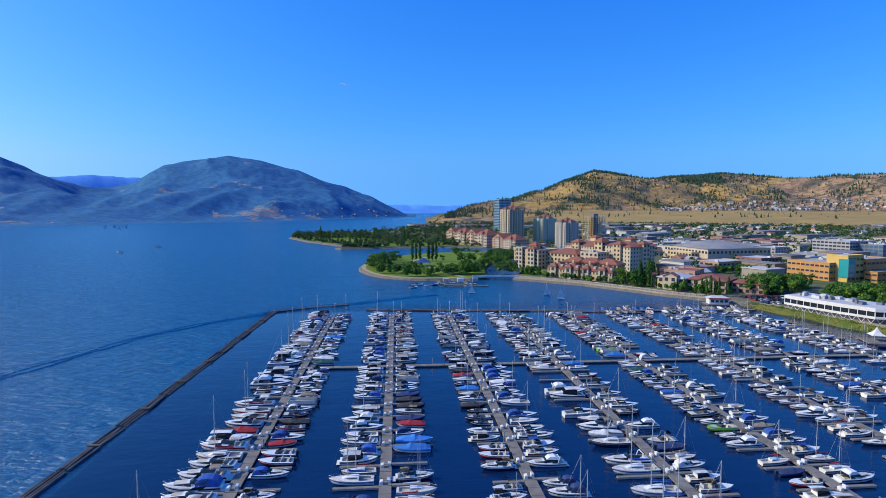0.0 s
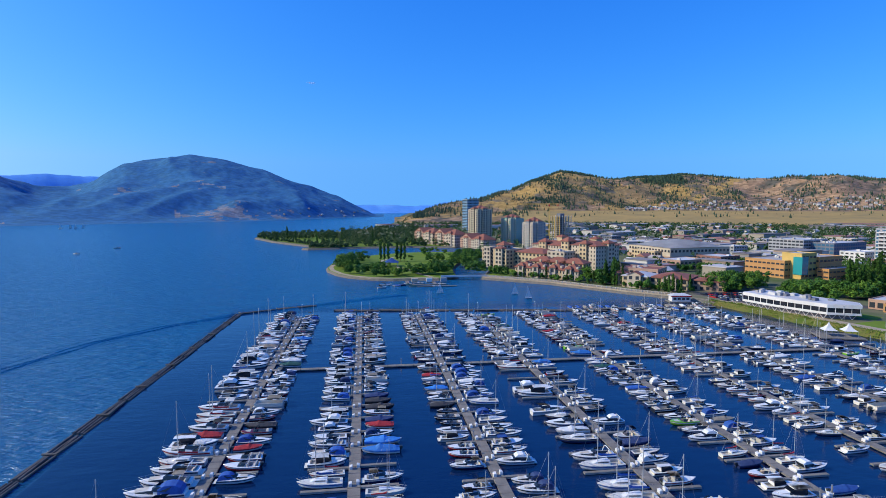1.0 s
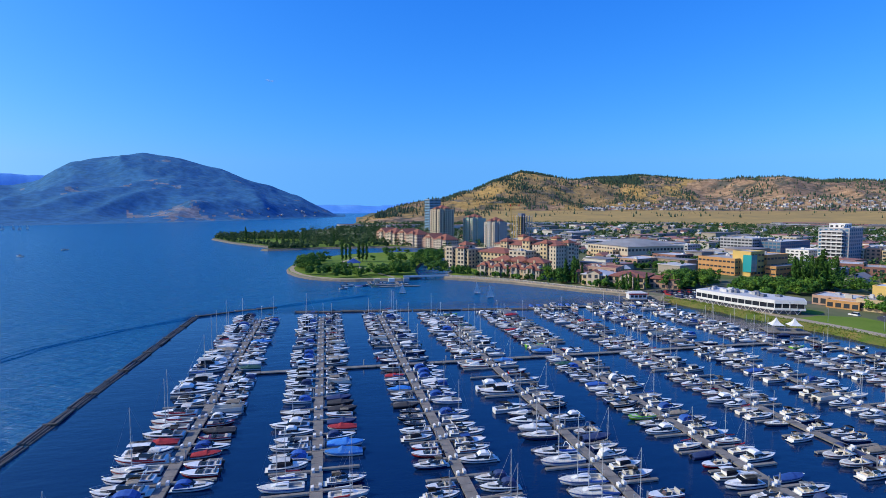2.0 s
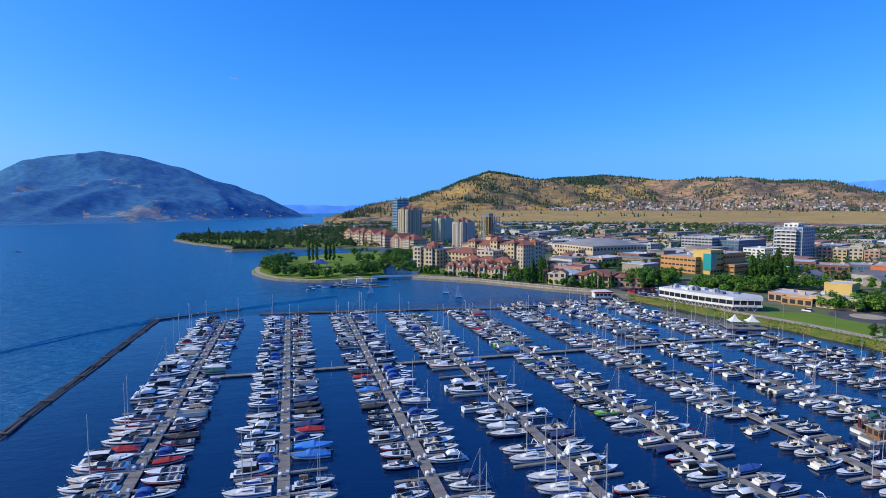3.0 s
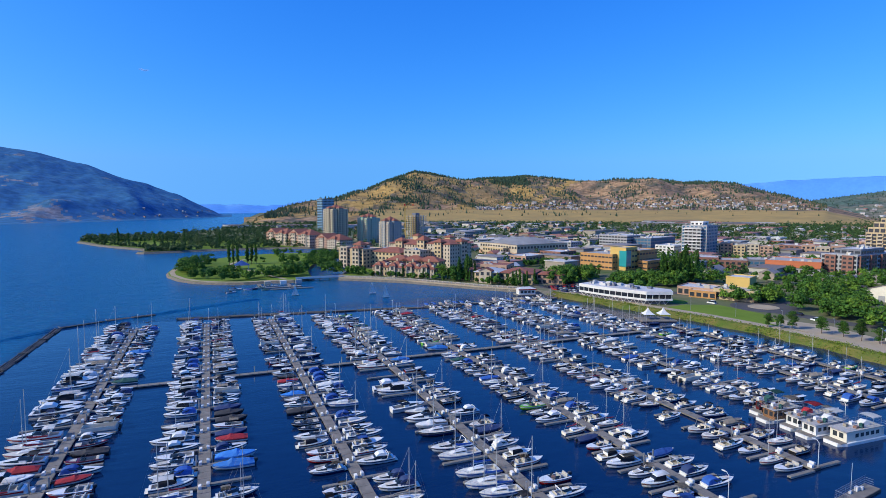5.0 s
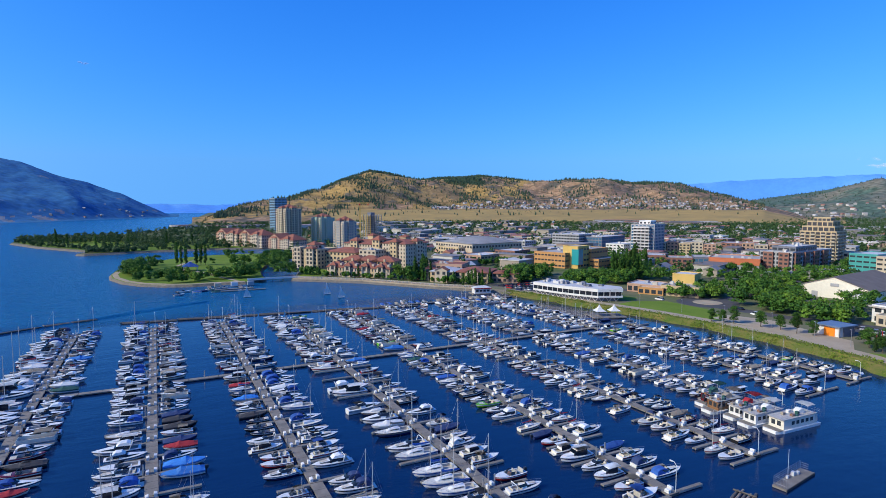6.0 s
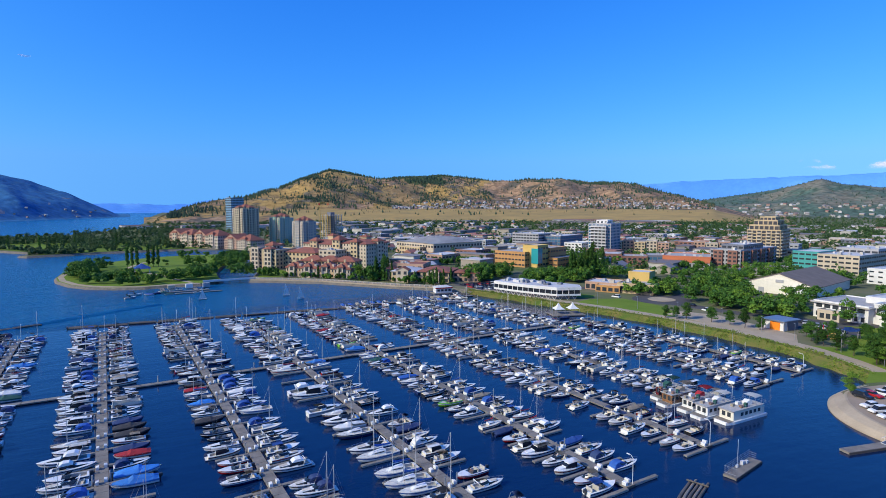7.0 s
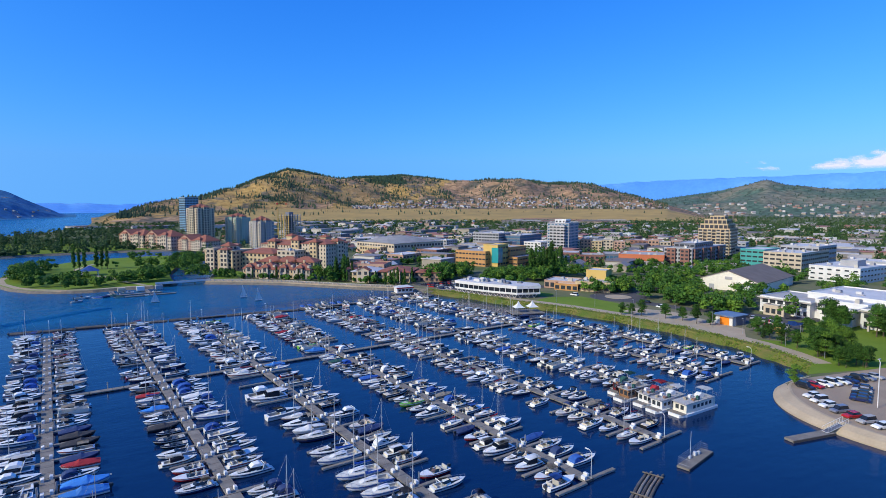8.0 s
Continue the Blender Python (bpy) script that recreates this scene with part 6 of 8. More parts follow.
def patch(name, label, category, pts, z, m):
    bm = bmesh.new()
    slab(bm, pts, z - 0.3, z)
    return solid(name, bm, m, label, category, kind="structure")


PROM = [(181, 289), (159, 313), (142, 337), (125.5, 360), (105, 378), (86, 393)]
BANK = [(195.5, 73), (202, 84), (207.6, 98), (210.4, 114), (211.4, 132), (211.6, 157), (207.4, 187), (199.4, 219), (194.4, 247), (186.4, 275)]
ribbon("shore_bank", "grassy shore bank with dry patches", "bank", [(x - 1.7, y) for x, y in BANK], 3.0, LAND_Z + 0.03, DRY_BANK)
ribbon("shore_path", "pale gravel path along the shore", "path", [(x + 2.9, y - 0.4) for x, y in BANK], 5.6, LAND_Z + 0.06, PAVING)
bm = bmesh.new()
rows = []
for x, y in [(a[0] + (b[0] - a[0]) * k / 6, a[1] + (b[1] - a[1]) * k / 6) for a, b in zip(BANK, BANK[1:]) for k in range(6)]:
    w_ = 0.9 * math.sin(y * 0.23) + 0.6 * math.sin(y * 0.71)
    rows.append([(x - 3.4, y, LAND_Z + 0.04), (x - 5.0 - w_ * 0.6, y, 1.1), (x - 6.6 - w_, y, 0.1), (x - 7.6 - w_, y, -0.6), (x - 2.0, y, -0.6)])
loft(bm, rows, close=True)
solid("shore_slope", bm, DRY_BANK, "overgrown slope of grass and rock at the water", "bank", kind="structure")
patch("lawn", "mown green lawn beside the yacht club", "lawn", [(216, 158), (226, 163), (236, 180), (237, 205), (222, 213), (206, 210), (210, 192), (215, 172)], LAND_Z + 0.05, GRASS)
patch("lawn", "green lawn behind the clubhouse", "lawn", [(222, 214), (232, 220), (228, 236), (219, 246), (219, 232)], LAND_Z + 0.05, GRASS)
patch("plaza", "pale paved plaza in the park", "plaza", [(213, 104), (228, 112), (232, 128), (238, 150), (232, 166), (220, 165), (217, 140), (216, 118)], LAND_Z + 0.055, PAVING)
ribbon("street", "asphalt street behind the park", "street", [(300, 60), (262, 118), (250, 150), (247, 182), (258, 214), (240, 262), (215, 300), (200, 330), (190, 380)], 9.0, LAND_Z + 0.08, ASPHALT)
ribbon("street", "asphalt street that leads into town", "street", [(250, 190), (290, 196), (340, 212), (420, 236), (560, 262), (800, 320)], 9.0, LAND_Z + 0.085, ASPHALT)
bm = bmesh.new()
slab(bm, [(252 + 15 * math.cos(a), 192 + 15 * math.sin(a)) for a in [2 * math.pi * k / 24 for k in range(24)]], LAND_Z - 0.2, LAND_Z + 0.09)
solid("roundabout", bm, ASPHALT, "asphalt roundabout", "street", kind="structure")
bm = bmesh.new()
slab(bm, [(252 + 7 * math.cos(a), 192 + 7 * math.sin(a)) for a in [2 * math.pi * k / 20 for k in range(20)]], LAND_Z - 0.2, LAND_Z + 0.25)
solid("traffic_island", bm, PAVING, "round paved island of the roundabout", "traffic island", kind="structure")
patch("car_park", "asphalt car park beside the park", "car park", [(246, 98), (262, 104), (254, 132), (240, 128)], LAND_Z + 0.07, ASPHALT)
patch("car_park", "asphalt car park beside the yacht club", "car park", [(196, 262), (218, 254), (226, 274), (206, 300), (186, 296)], LAND_Z + 0.07, ASPHALT)
patch("park_lawn", "shaded green park lawn", "lawn", [(214, 56), (300, 20), (300, 66), (262, 110), (240, 98), (222, 92), (206, 80)], LAND_Z + 0.045, GRASS)
patch("gravel_lot", "brown gravel car park on the point", "car park", [(146.6, 43), (148.2, 51), (151.6, 57.8), (157.4, 64), (163.4, 67.8), (169, 70), (178, 69), (208, 60), (240, 40), (240, 10), (145.6, 10)], LAND_Z + 0.06, GRAVEL)
patch("lakeside_lawn", "green park lawn under trees", "lawn", [(196, 74), (204, 70), (222, 90), (213, 102), (210, 92)], LAND_Z + 0.05, GRASS)
patch("corner_lawn", "green lawn at the corner of the shore path", "lawn", [(182, 70.5), (196, 75), (204, 90), (211, 100), (215, 92), (206, 79), (214, 57), (200, 63)], LAND_Z + 0.04, GRASS)
patch("lagoon_lawn", "green lawn at the mouth of the channel", "lawn", [(90, 398), (104, 392), (118, 420), (112, 462), (100, 432)], LAND_Z + 0.05, GRASS)

patch("point_meadow", "green shore of the wooded point", "meadow", [(-166, 930), (-124, 834), (-76, 754), (-50, 718), (-64, 690), (0, 706), (60, 710), (108, 700), (150, 690), (120, 800), (40, 900), (-60, 1010), (-160, 1010)], LAND_Z + 0.05, GRASS)

# lakefront promenade on a low wall with a pale balustrade
ribbon("promenade", "pale paved lakefront promenade", "promenade", PROM, 5.0, LAND_Z + 0.08, PAVING)
wall = solid("sea_wall", ribbon_bm([(x - 2.6, y - 2.8) for x, y in PROM], 1.0, -1.0, LAND_Z + 0.15), PAVING, "low pale sea wall below the promenade", "wall", kind="structure")
POST_ME = mesh_of("baluster_post", box(-0.2, -0.2, 0, 0.2, 0.2, 1.0), CONCRETE)
rail = thing("balustrade", "pale concrete balustrade along the promenade", "railing")
for (ax, ay), (bx, by) in zip(PROM, PROM[1:]):
    n = int(math.hypot(bx - ax, by - ay) / 3.0)
    for i in range(n):
        part("post", POST_ME, None, rail).location = (ax + (bx - ax) * i / n - 2.6, ay + (by - ay) * i / n - 2.8, LAND_Z + 0.15)
part("top_rail", ribbon_bm([(x - 2.6, y - 2.8) for x, y in PROM], 0.3, LAND_Z + 1.1, LAND_Z + 1.3), CONCRETE, rail)

# island edge walk and the footbridge over the channel
EDGE = [(52, 390), (36, 393), (20, 392.5), (6, 398), (-8, 410), (-17.5, 426), (-25, 450), (-27.5, 473), (-25.5, 499), (-18, 523), (-4, 559)]
ribbon("island_path", "pale path round the park headland", "path", EDGE, 3.6, 1.68, PAVING)
solid("island_wall", ribbon_bm([(x - 1.5, y - 1.5) for x, y in EDGE], 1.2, -1, 1.5), PAVING, "stone edging of the park headland", "wall", kind="structure")
ribbon("park_path", "winding pale path through the park", "path", [(48, 396), (40, 420), (34, 450), (20, 480), (16, 520), (30, 560)], 3.0, 1.66, PAVING)
bridge = thing("footbridge", "timber footbridge over the channel", "bridge", pose(86, 392, 0))
part("deck", box(-32, -1.8, 1.7, 1, 1.8, 2.05), DOCK, bridge)
for x in (-30, -23, -16, -9, -2):
    for y in (-1.6, 1.4):
        part("pier_post", box(x, y, -2, x + 0.3, y + 0.3, 1.7), DOCK_EDGE, bridge)
for y in (-1.8, 1.72):
    part("handrail", box(-32, y, 2.05, 1, y + 0.08, 3.0), WHITE_PAINT, bridge)
dock = thing("public_dock", "low timber dock at the park with small craft", "dock", pose(24, 366, 0))
for x, y, a, b in ((-4, 0, 34, 2.2), (4, 2.3, 2.2, 18), (22, 2.3, 2.2, 16), (10, -8, 26, 2.0)):
    part("deck", box(x, y, 0.1, x + a, y + b, 0.55), DOCK, dock)
for x in (8, 18, 28):
    part("hut", box(x, 12, 0.5, x + 4, 15, 3.0), (STUCCO_PALE, WHITE_PAINT, GREY_WALL)[x // 10 % 3], dock)
for k in range(9):
    c, r, v = FAR_B
    moor(rng.choice(r + v), 22 + rng.uniform(0, 30), 358 + rng.uniform(0, 18), k % 2, rng.uniform(-30, 30), 0.8)
moor(FAR_B[1][1], 8, 355, True, 20, 0.9)

# band shell with a blue roof on the headland
shell = thing("park_shelter", "park shelter with a bright blue tent roof", "shelter", pose(23, 474, 1.6))
bm = bmesh.new()
loft(bm, [[(-6, -5, 3.4), (0, -6, 3.4), (6, -5, 3.4), (6, 5, 3.4), (0, 6, 3.4), (-6, 5, 3.4)], [(-0.6, -0.6, 6.8), (0, -0.7, 7.0), (0.6, -0.6, 6.8), (0.6, 0.6, 6.8), (0, 0.7, 7.0), (-0.6, 0.6, 6.8)]], close=True)
part("roof", bm, CANVAS_BLUE, shell)
for x in (-5, 5):
    for y in (-4, 4):
        part("post", box(x - 0.15, y - 0.15, 0, x + 0.15, y + 0.15, 3.4), WHITE_PAINT, shell)

# small sailing boats under way
for x, y, h in ((47, 332, 6.0), (90.5, 322, 6.5), (94, 306, 6.5)):
    ob = thing("sailing_dinghy", "small sailing dinghy with raised white sails", "sailing boat", pose(x, y, 0, 0, 0, 200), "dinghies on the lake")
    part("hull", hull_bm(4.6, 1.6, 0.5, 0.65, 0.2), GELCOAT, ob)
    bm = bmesh.new()
    tube(bm, [(2.6, 0, 0.4), (2.6, 0, h + 0.6)], 0.05, 5)
    part("mast", bm, MAST, ob)
    for nm, tri in (("mainsail", ((2.5, 0, 0.9), (0.2, 0.5, 1.0), (2.55, 0, h + 0.4))), ("jib", ((2.7, 0, h * 0.8), (4.4, 0, 0.7), (2.8, 0.35, 0.8)))):
        bm = bmesh.new()
        bm.faces.new([bm.verts.new(p) for p in tri])
        bmesh.ops.subdivide_edges(bm, edges=bm.edges[:], cuts=2, use_grid_fill=True)
        for v_ in bm.verts:
            v_.co.y += 0.25 * math.sin((v_.co.z - 0.7) / h * math.pi)
        bmesh.ops.solidify(bm, geom=bm.faces[:], thickness=0.02)
        part(nm, bm, CANVAS_WHITE, ob)

# ---- marina extras ----
tents = thing("marquee", "white twin-peaked marquee on the dock", "tent", pose(187, 196, 0.6, 0, 0, -20))
part("platform", box(-8, -5, -0.4, 8, 5, 0.0), DOCK, tents)
for x in (-3.6, 3.6):
    bm = bmesh.new()
    rows = []
    for k, z in ((1.0, 2.3), (0.75, 2.7), (0.45, 3.3), (0.2, 4.2), (0.05, 5.2)):
        rows.append([(x + 3.5 * k * math.cos(a), 3.5 * k * math.sin(a), z) for a in [math.pi / 4 + math.pi / 2 * j for j in range(4)]])
    loft(bm, rows, close=True)
    part("canopy", bm, CANVAS_WHITE, tents)
    for a in range(4):
        t = math.pi / 4 + math.pi / 2 * a
        p = (x + 3.4 * math.cos(t), 3.4 * math.sin(t))
        bm = bmesh.new()
        tube(bm, [(*p, 0), (*p, 2.35)], 0.06, 5)
        part("pole", bm, STEEL, tents)

HOUSEBOATS = (("cream two-deck houseboat with a white canopy", CANVAS_WHITE, 15, 4.6, CREAM, 139.0, 76.4, 177), ("white houseboat with a pale roof deck", CANVAS_WHITE, 13, 4.2, WHITE_PAINT, 134.6, 81.6, 178),
              ("white houseboat with a red canopy", CANVAS_RED, 12, 4.0, WHITE_PAINT, 134.6, 86.4, 179), ("brown wooden houseboat with a tan canopy", CANVAS_TAN, 12, 4.2, WOOD, 133.6, 91.2, 176),
              ("maroon houseboat with a green canopy", CANVAS_GREEN, 10, 3.8, MAROON, 134.4, 95.9, 178))
for lab, trim_, L_, B_, body_, x, y, rot in HOUSEBOATS:
    hb = houseboat(lab, trim_, L_, B_, body_)
    hb.matrix_basis = pose(x, y, 0, 0, 0, rot)
    hb["group"] = "boats moored in the marina"

fl = thing("floating_platform", "small fenced floating work platform with a light mast", "floating dock", pose(100.1, 59.9, 0, 0, 0, 8) @ Matrix.Diagonal((0.92, 0.62, 0.85, 1)))
part("deck", box(0, -2, 0.1, 12.6, 2.0, 0.6), DOCK, fl)
part("bumper", box(-0.1, -2.12, 0.0, 12.7, -2.0, 0.5), DOCK_EDGE, fl)
bm = bmesh.new()
for z in (1.1, 1.6, 2.1):
    tube(bm, [(0.2, 1.8, z), (12.3, 1.8, z), (12.3, -0.4, z)], 0.03, 4)
for i in range(7):
    tube(bm, [(0.2 + i * 2.0, 1.8, 0.6), (0.2 + i * 2.0, 1.8, 2.2)], 0.04, 4)
for i in range(31):
    tube(bm, [(0.2 + i * 0.4, 1.8, 0.6), (0.2 + i * 0.4, 1.8, 2.6)], 0.018, 3)
for i in range(10):
    tube(bm, [(0.2, -1.7 + i * 0.39, 0.6), (0.2, -1.7 + i * 0.39, 2.6)], 0.02, 3)
for z in (1.1, 2.6):
    tube(bm, [(0.2, -1.8, z), (0.2, 1.8, z)], 0.035, 4)
tube(bm, [(0.2, 1.8, 2.6), (12.3, 1.8, 2.6)], 0.035, 4)
part("fence", bm, STEEL, fl)
bm = bmesh.new()
tube(bm, [(6, 1.5, 0.6), (6, 1.5, 7.0)], 0.06, 6)
part("light_mast", bm, WHITE_PAINT, fl)
for x, y, s in ((7.2, 0.6, 0.9), (8.6, 0.2, 0.7), (5.0, 0.9, 0.6)):
    part("crate", box(x, y, 0.6, x + s, y + s, 0.6 + s), WHITE_PAINT, fl)
rf = thing("log_raft", "small raft of bundled weathered logs", "raft", pose(83, 56, 0, 0, 0, 22))
for k in range(5):
    bm = bmesh.new()
    tube(bm, [(0.4 * (k % 2), k * 0.72, 0.15), (6, k * 0.72 + 0.12, 0.22), (12.6 - 0.8 * (k % 3), k * 0.72 - 0.05, 0.15)], 0.33, 7, 0.26)
    part("log", bm, DOCK if k % 2 else LOG, rf)
for x in (1.5, 10.5):
    bm = bmesh.new()
    tube(bm, [(x, -0.5, 0.58), (x + 0.3, 3.4, 0.6)], 0.16, 6)
    part("cross_log", bm, LOG, rf)
sd = thing("shore_dock", "timber shore dock with a hinged gangway", "dock", pose(131.4, 54.0, 0, 0, 0, -16) @ Matrix.Diagonal((0.92, 0.8, 1, 1)))
part("deck", box(0, -1.4, 0.1, 14, 1.4, 0.6), DOCK, sd)
part("edge", box(-0.1, -1.55, 0, 14, -1.4, 0.5), DOCK_EDGE, sd)
bm = bmesh.new()
for y in (-0.9, 0.9):
    for z in (0.0, 1.0):
        tube(bm, [(12, y, 0.7 + z), (19, y, 2.2 + z)], 0.06, 4)
    for i in range(8):
        tube(bm, [(12 + i, y, 0.7 + i * 0.21), (12 + i, y, 1.7 + i * 0.21)], 0.04, 4)
quad_box(bm, 12, -0.9, 0.62, 12.1, 0.9, 0.7)
part("gangway_rail", bm, WHITE_PAINT, sd)
bm = bmesh.new()
loft(bm, [[(12, -0.85, 0.66), (12, 0.85, 0.66)], [(19, -0.85, 2.16), (19, 0.85, 2.16)]], caps=False)
bmesh.ops.solidify(bm, geom=bm.faces[:], thickness=0.08)
part("gangway", bm, STEEL, sd)

# sea wall of the point
def rounded(pts, times=3):
    """A broken line with its corners cut."""
    for _ in range(times):
        out = [pts[0]]
        for (ax, ay), (bx, by) in zip(pts, pts[1:]):
            out += [(ax * 0.75 + bx * 0.25, ay * 0.75 + by * 0.25), (ax * 0.25 + bx * 0.75, ay * 0.25 + by * 0.75)]
        pts = out + [pts[-1]]
    return pts


OUTER = rounded([(141.6, 12), (142.8, 41), (144.4, 51), (147.6, 59.2), (153.4, 66.4), (161, 71), (169, 73.2), (180, 72.6)])
INNER = rounded([(144.8, 12), (145.8, 41), (147.4, 50.2), (150.8, 57.2), (156.6, 63.6), (162.8, 67.6), (169, 70), (180, 69.4)])
bm = bmesh.new()
loft(bm, [[(a[0], a[1], -1.0), (a[0], a[1], 0.3), (a[0] * 0.6 + b[0] * 0.4, a[1] * 0.6 + b[1] * 0.4, 1.35), (b[0], b[1], LAND_Z + 0.14), (b[0] + 0.6, b[1] - 0.3, LAND_Z + 0.14), (b[0] + 0.6, b[1] - 0.3, -1.0)] for a, b in zip(OUTER, INNER)], close=True)
solid("point_wall", bm, PAVING, "pale sloping concrete edge of the point", "wall", kind="structure")


# ---- cars ----
def car_bms(L=4.5, W=1.8, H=1.45, tall=False):
    body, glass = bmesh.new(), bmesh.new()
    prof = [(0, 0.35, 0.72), (0.1, 0.3, 0.86), (L * 0.28, 0.3, 0.95), (L * 0.75, 0.3, 0.95), (L * 0.93, 0.3, 0.86), (L, 0.38, 0.66)]
    loft(body, [[(x, -W / 2, z0), (x, -W / 2, z1 - 0.12), (x, -W / 2 + 0.14, z1), (x, W / 2 - 0.14, z1), (x, W / 2, z1 - 0.12), (x, W / 2, z0)] for x, z0, z1 in prof], close=True)
    r0, r1 = (0.06, 0.62) if tall else (0.16, 0.56)
    loft(glass, [[(x, -w, 0.93), (x, -w * 0.84, z), (x, w * 0.84, z), (x, w, 0.93)] for x, w, z in
                 ((L * (r0 - 0.05), W / 2 - 0.08, 0.95), (L * (r0 + 0.05), W / 2 - 0.08, H - 0.03), (L * r1, W / 2 - 0.08, H - 0.03), (L * (r1 + 0.14), W / 2 - 0.08, 0.95))], close=True)
    return body, glass


bm = bmesh.new()
tube(bm, [(0, -0.1, 0), (0, 0.1, 0)], 0.32, 12)
WHEEL_ME = mesh_of("wheel", bm, ENGINE)
CAR_PAINTS = [(GELCOAT, "white"), (BLACK, "black"), (RED, "red"), (GREY_WALL, "grey"), (NAVY, "dark blue"), (STEEL, "silver")]
CAR_ME = {}
for tall in (False, True):
    b_, g_ = car_bms(tall=tall, H=1.75 if tall else 1.45)
    CAR_ME[tall] = [mesh_of("car_cabin", g_, SCREEN)] + [None] * len(CAR_PAINTS)
    base = mesh_of("car_body", b_, GELCOAT)
    for i, (m_, _) in enumerate(CAR_PAINTS):
        me = base.copy()
        me.materials[0] = m_
        CAR_ME[tall][i + 1] = me
ROOF_ME = {}
for tall in (False, True):
    z = 1.72 if tall else 1.42
    for i, (m_, _) in enumerate(CAR_PAINTS):
        ROOF_ME[tall, i] = mesh_of("car_roof", box(4.5 * (0.1 if tall else 0.2), -0.7, z, 4.5 * 0.6, 0.7, z + 0.05), m_)


def car(x, y, rot, i, tall=False, z=LAND_Z + 0.06):
    ob = thing("car", f"parked {CAR_PAINTS[i][1]} {'utility vehicle' if tall else 'saloon car'} on the ground", "car", pose(x, y, z if y < 80 else z - 0.27, 0, 0, rot), "parked cars")
    part("body", CAR_ME[tall][i + 1], None, ob)
    part("cabin_glass", CAR_ME[tall][0], None, ob)
    part("roof", ROOF_ME[tall, i], None, ob)
    for wx in (0.85, 3.6) if y < 80 else ():
        for wy in (-0.82, 0.82):
            part("wheel", WHEEL_ME, None, ob).location = (wx, wy, 0.32)


crng = random.Random(3)
EDGE_CARS = [(148.4, 40.6), (148.8, 43.8), (149.6, 47.0), (150.7, 50.2), (152.2, 53.4), (154.0, 56.4), (156.2, 59.2), (158.6, 61.8)]
for i, (x, y) in enumerate(EDGE_CARS):
    car(x + 4.2, y - 1.6, 158, (5, 0, 3, 2, 5, 0, 0, 0)[i], i % 2 == 0)
for i in range(9):
    car(167.5 + i * 3.3, 67.4 - i * 0.95, -100, (1, 2, 0, 0, 0, 4, 1, 5, 3)[i], i % 3 == 0)
for i in range(5):
    car(168 + i * 2.9, 50.5 + i * 0.8, 105, (4, 4, 1, 3, 4)[i])
for i in range(30):
    car(191 + (i % 10) * 2.8 + crng.uniform(-0.2, 0.2), 270 + (i // 10) * 9.5 + (i % 10) * -0.5, 100, crng.choice((0, 1, 2, 3, 4, 1, 2)), crng.random() < 0.4)
for i in range(8):
    car(244 + i * 1.2, 103 + i * 2.9, 20, crng.choice((0, 1, 3, 4, 5)), crng.random() < 0.4)
for i, (x, y, r) in enumerate(((243, 158, 80), (249, 170, 80), (262, 222, 110), (248, 250, 110), (300, 198, 12), (330, 210, 14), (238, 208, 100), (270, 120, 120))):
    car(x, y, r, i % 6, i % 2 == 0, LAND_Z + 0.09)

# lamp posts of the shore path
for i in range(10):
    x, y = [(203, 75), (210, 90), (216, 108), (219, 122), (221, 140), (219, 160), (216, 180), (210, 200), (206, 216), (201, 238)][i]
    lp = thing("street_lamp", "slim grey street lamp beside the path", "street lamp", pose(x + 2.5, y, LAND_Z), "lamps along the shore path")
    bm = bmesh.new()
    tube(bm, [(0, 0, 0), (0, 0, 6.2)], 0.09, 6, 0.06)
    part("pole", bm, STEEL, lp)
    part("lamp_head", box(-0.7, -0.15, 6.15, 0.1, 0.15, 6.3), GREY_WALL, lp)
lp = thing("street_lamp", "tall pale lamp post in the gravel car park", "street lamp", pose(165.5, 48.4, LAND_Z))
bm = bmesh.new()
tube(bm, [(0, 0, 0), (0, 0, 11.5), (0.5, 0.4, 12)], 0.12, 6, 0.08)
part("pole", bm, WHITE_PAINT, lp)
part("lamp_head", box(0.2, 0.2, 11.95, 1.3, 0.6, 12.15), GREY_WALL, lp)

# floating office at the head of the piers
ob = thing("marina_office", "small white floating office with a red roof band", "dock office", pose(165, 280.5, 0.1, 0, 0, -10))
part("float", box(-1.5, -1.5, 0, 11.5, 6.5, 0.5), DOCK, ob)
w = part("wall", box(0, 0, 0.5, 10, 5, 3.4), WHITE_PAINT, ob)
for i in range(4):
    part("window", box(0.8 + i * 2.3, -0.05, 1.4, 2.4 + i * 2.3, 0.02, 2.6), GLASS, w)
part("roof", hip_roof_bm(0, 0, 10, 5, 3.7, 1.1, 0.5), ROOF_PALE, ob)
part("roof_band", box(-0.55, -0.55, 3.1, 10.55, -0.5, 3.75), RED, ob, "red fascia band")

# playground
pg = thing("play_frame", "playground with red frames and a blue shade sail", "playground", pose(232, 103, LAND_Z + 0.05, 0, 0, 15))
for x in (0, 5, 10):
    for y in (0, 3):
        part("post", box(x, y, 0, x + 0.25, y + 0.25, 3.4), RED, pg)
for y in (0, 3):
    part("beam", box(0, y, 3.2, 10.2, y + 0.25, 3.5), RED, pg)
bm = bmesh.new()
loft(bm, [[(2, -9, 3.6), (2, -6.5, 3.0), (2, -4, 3.6)], [(5, -9, 3.2), (5, -6.5, 4.4), (5, -4, 3.2)], [(8, -9, 3.6), (8, -6.5, 3.0), (8, -4, 3.6)]], caps=False)
bmesh.ops.solidify(bm, geom=bm.faces[:], thickness=0.04)
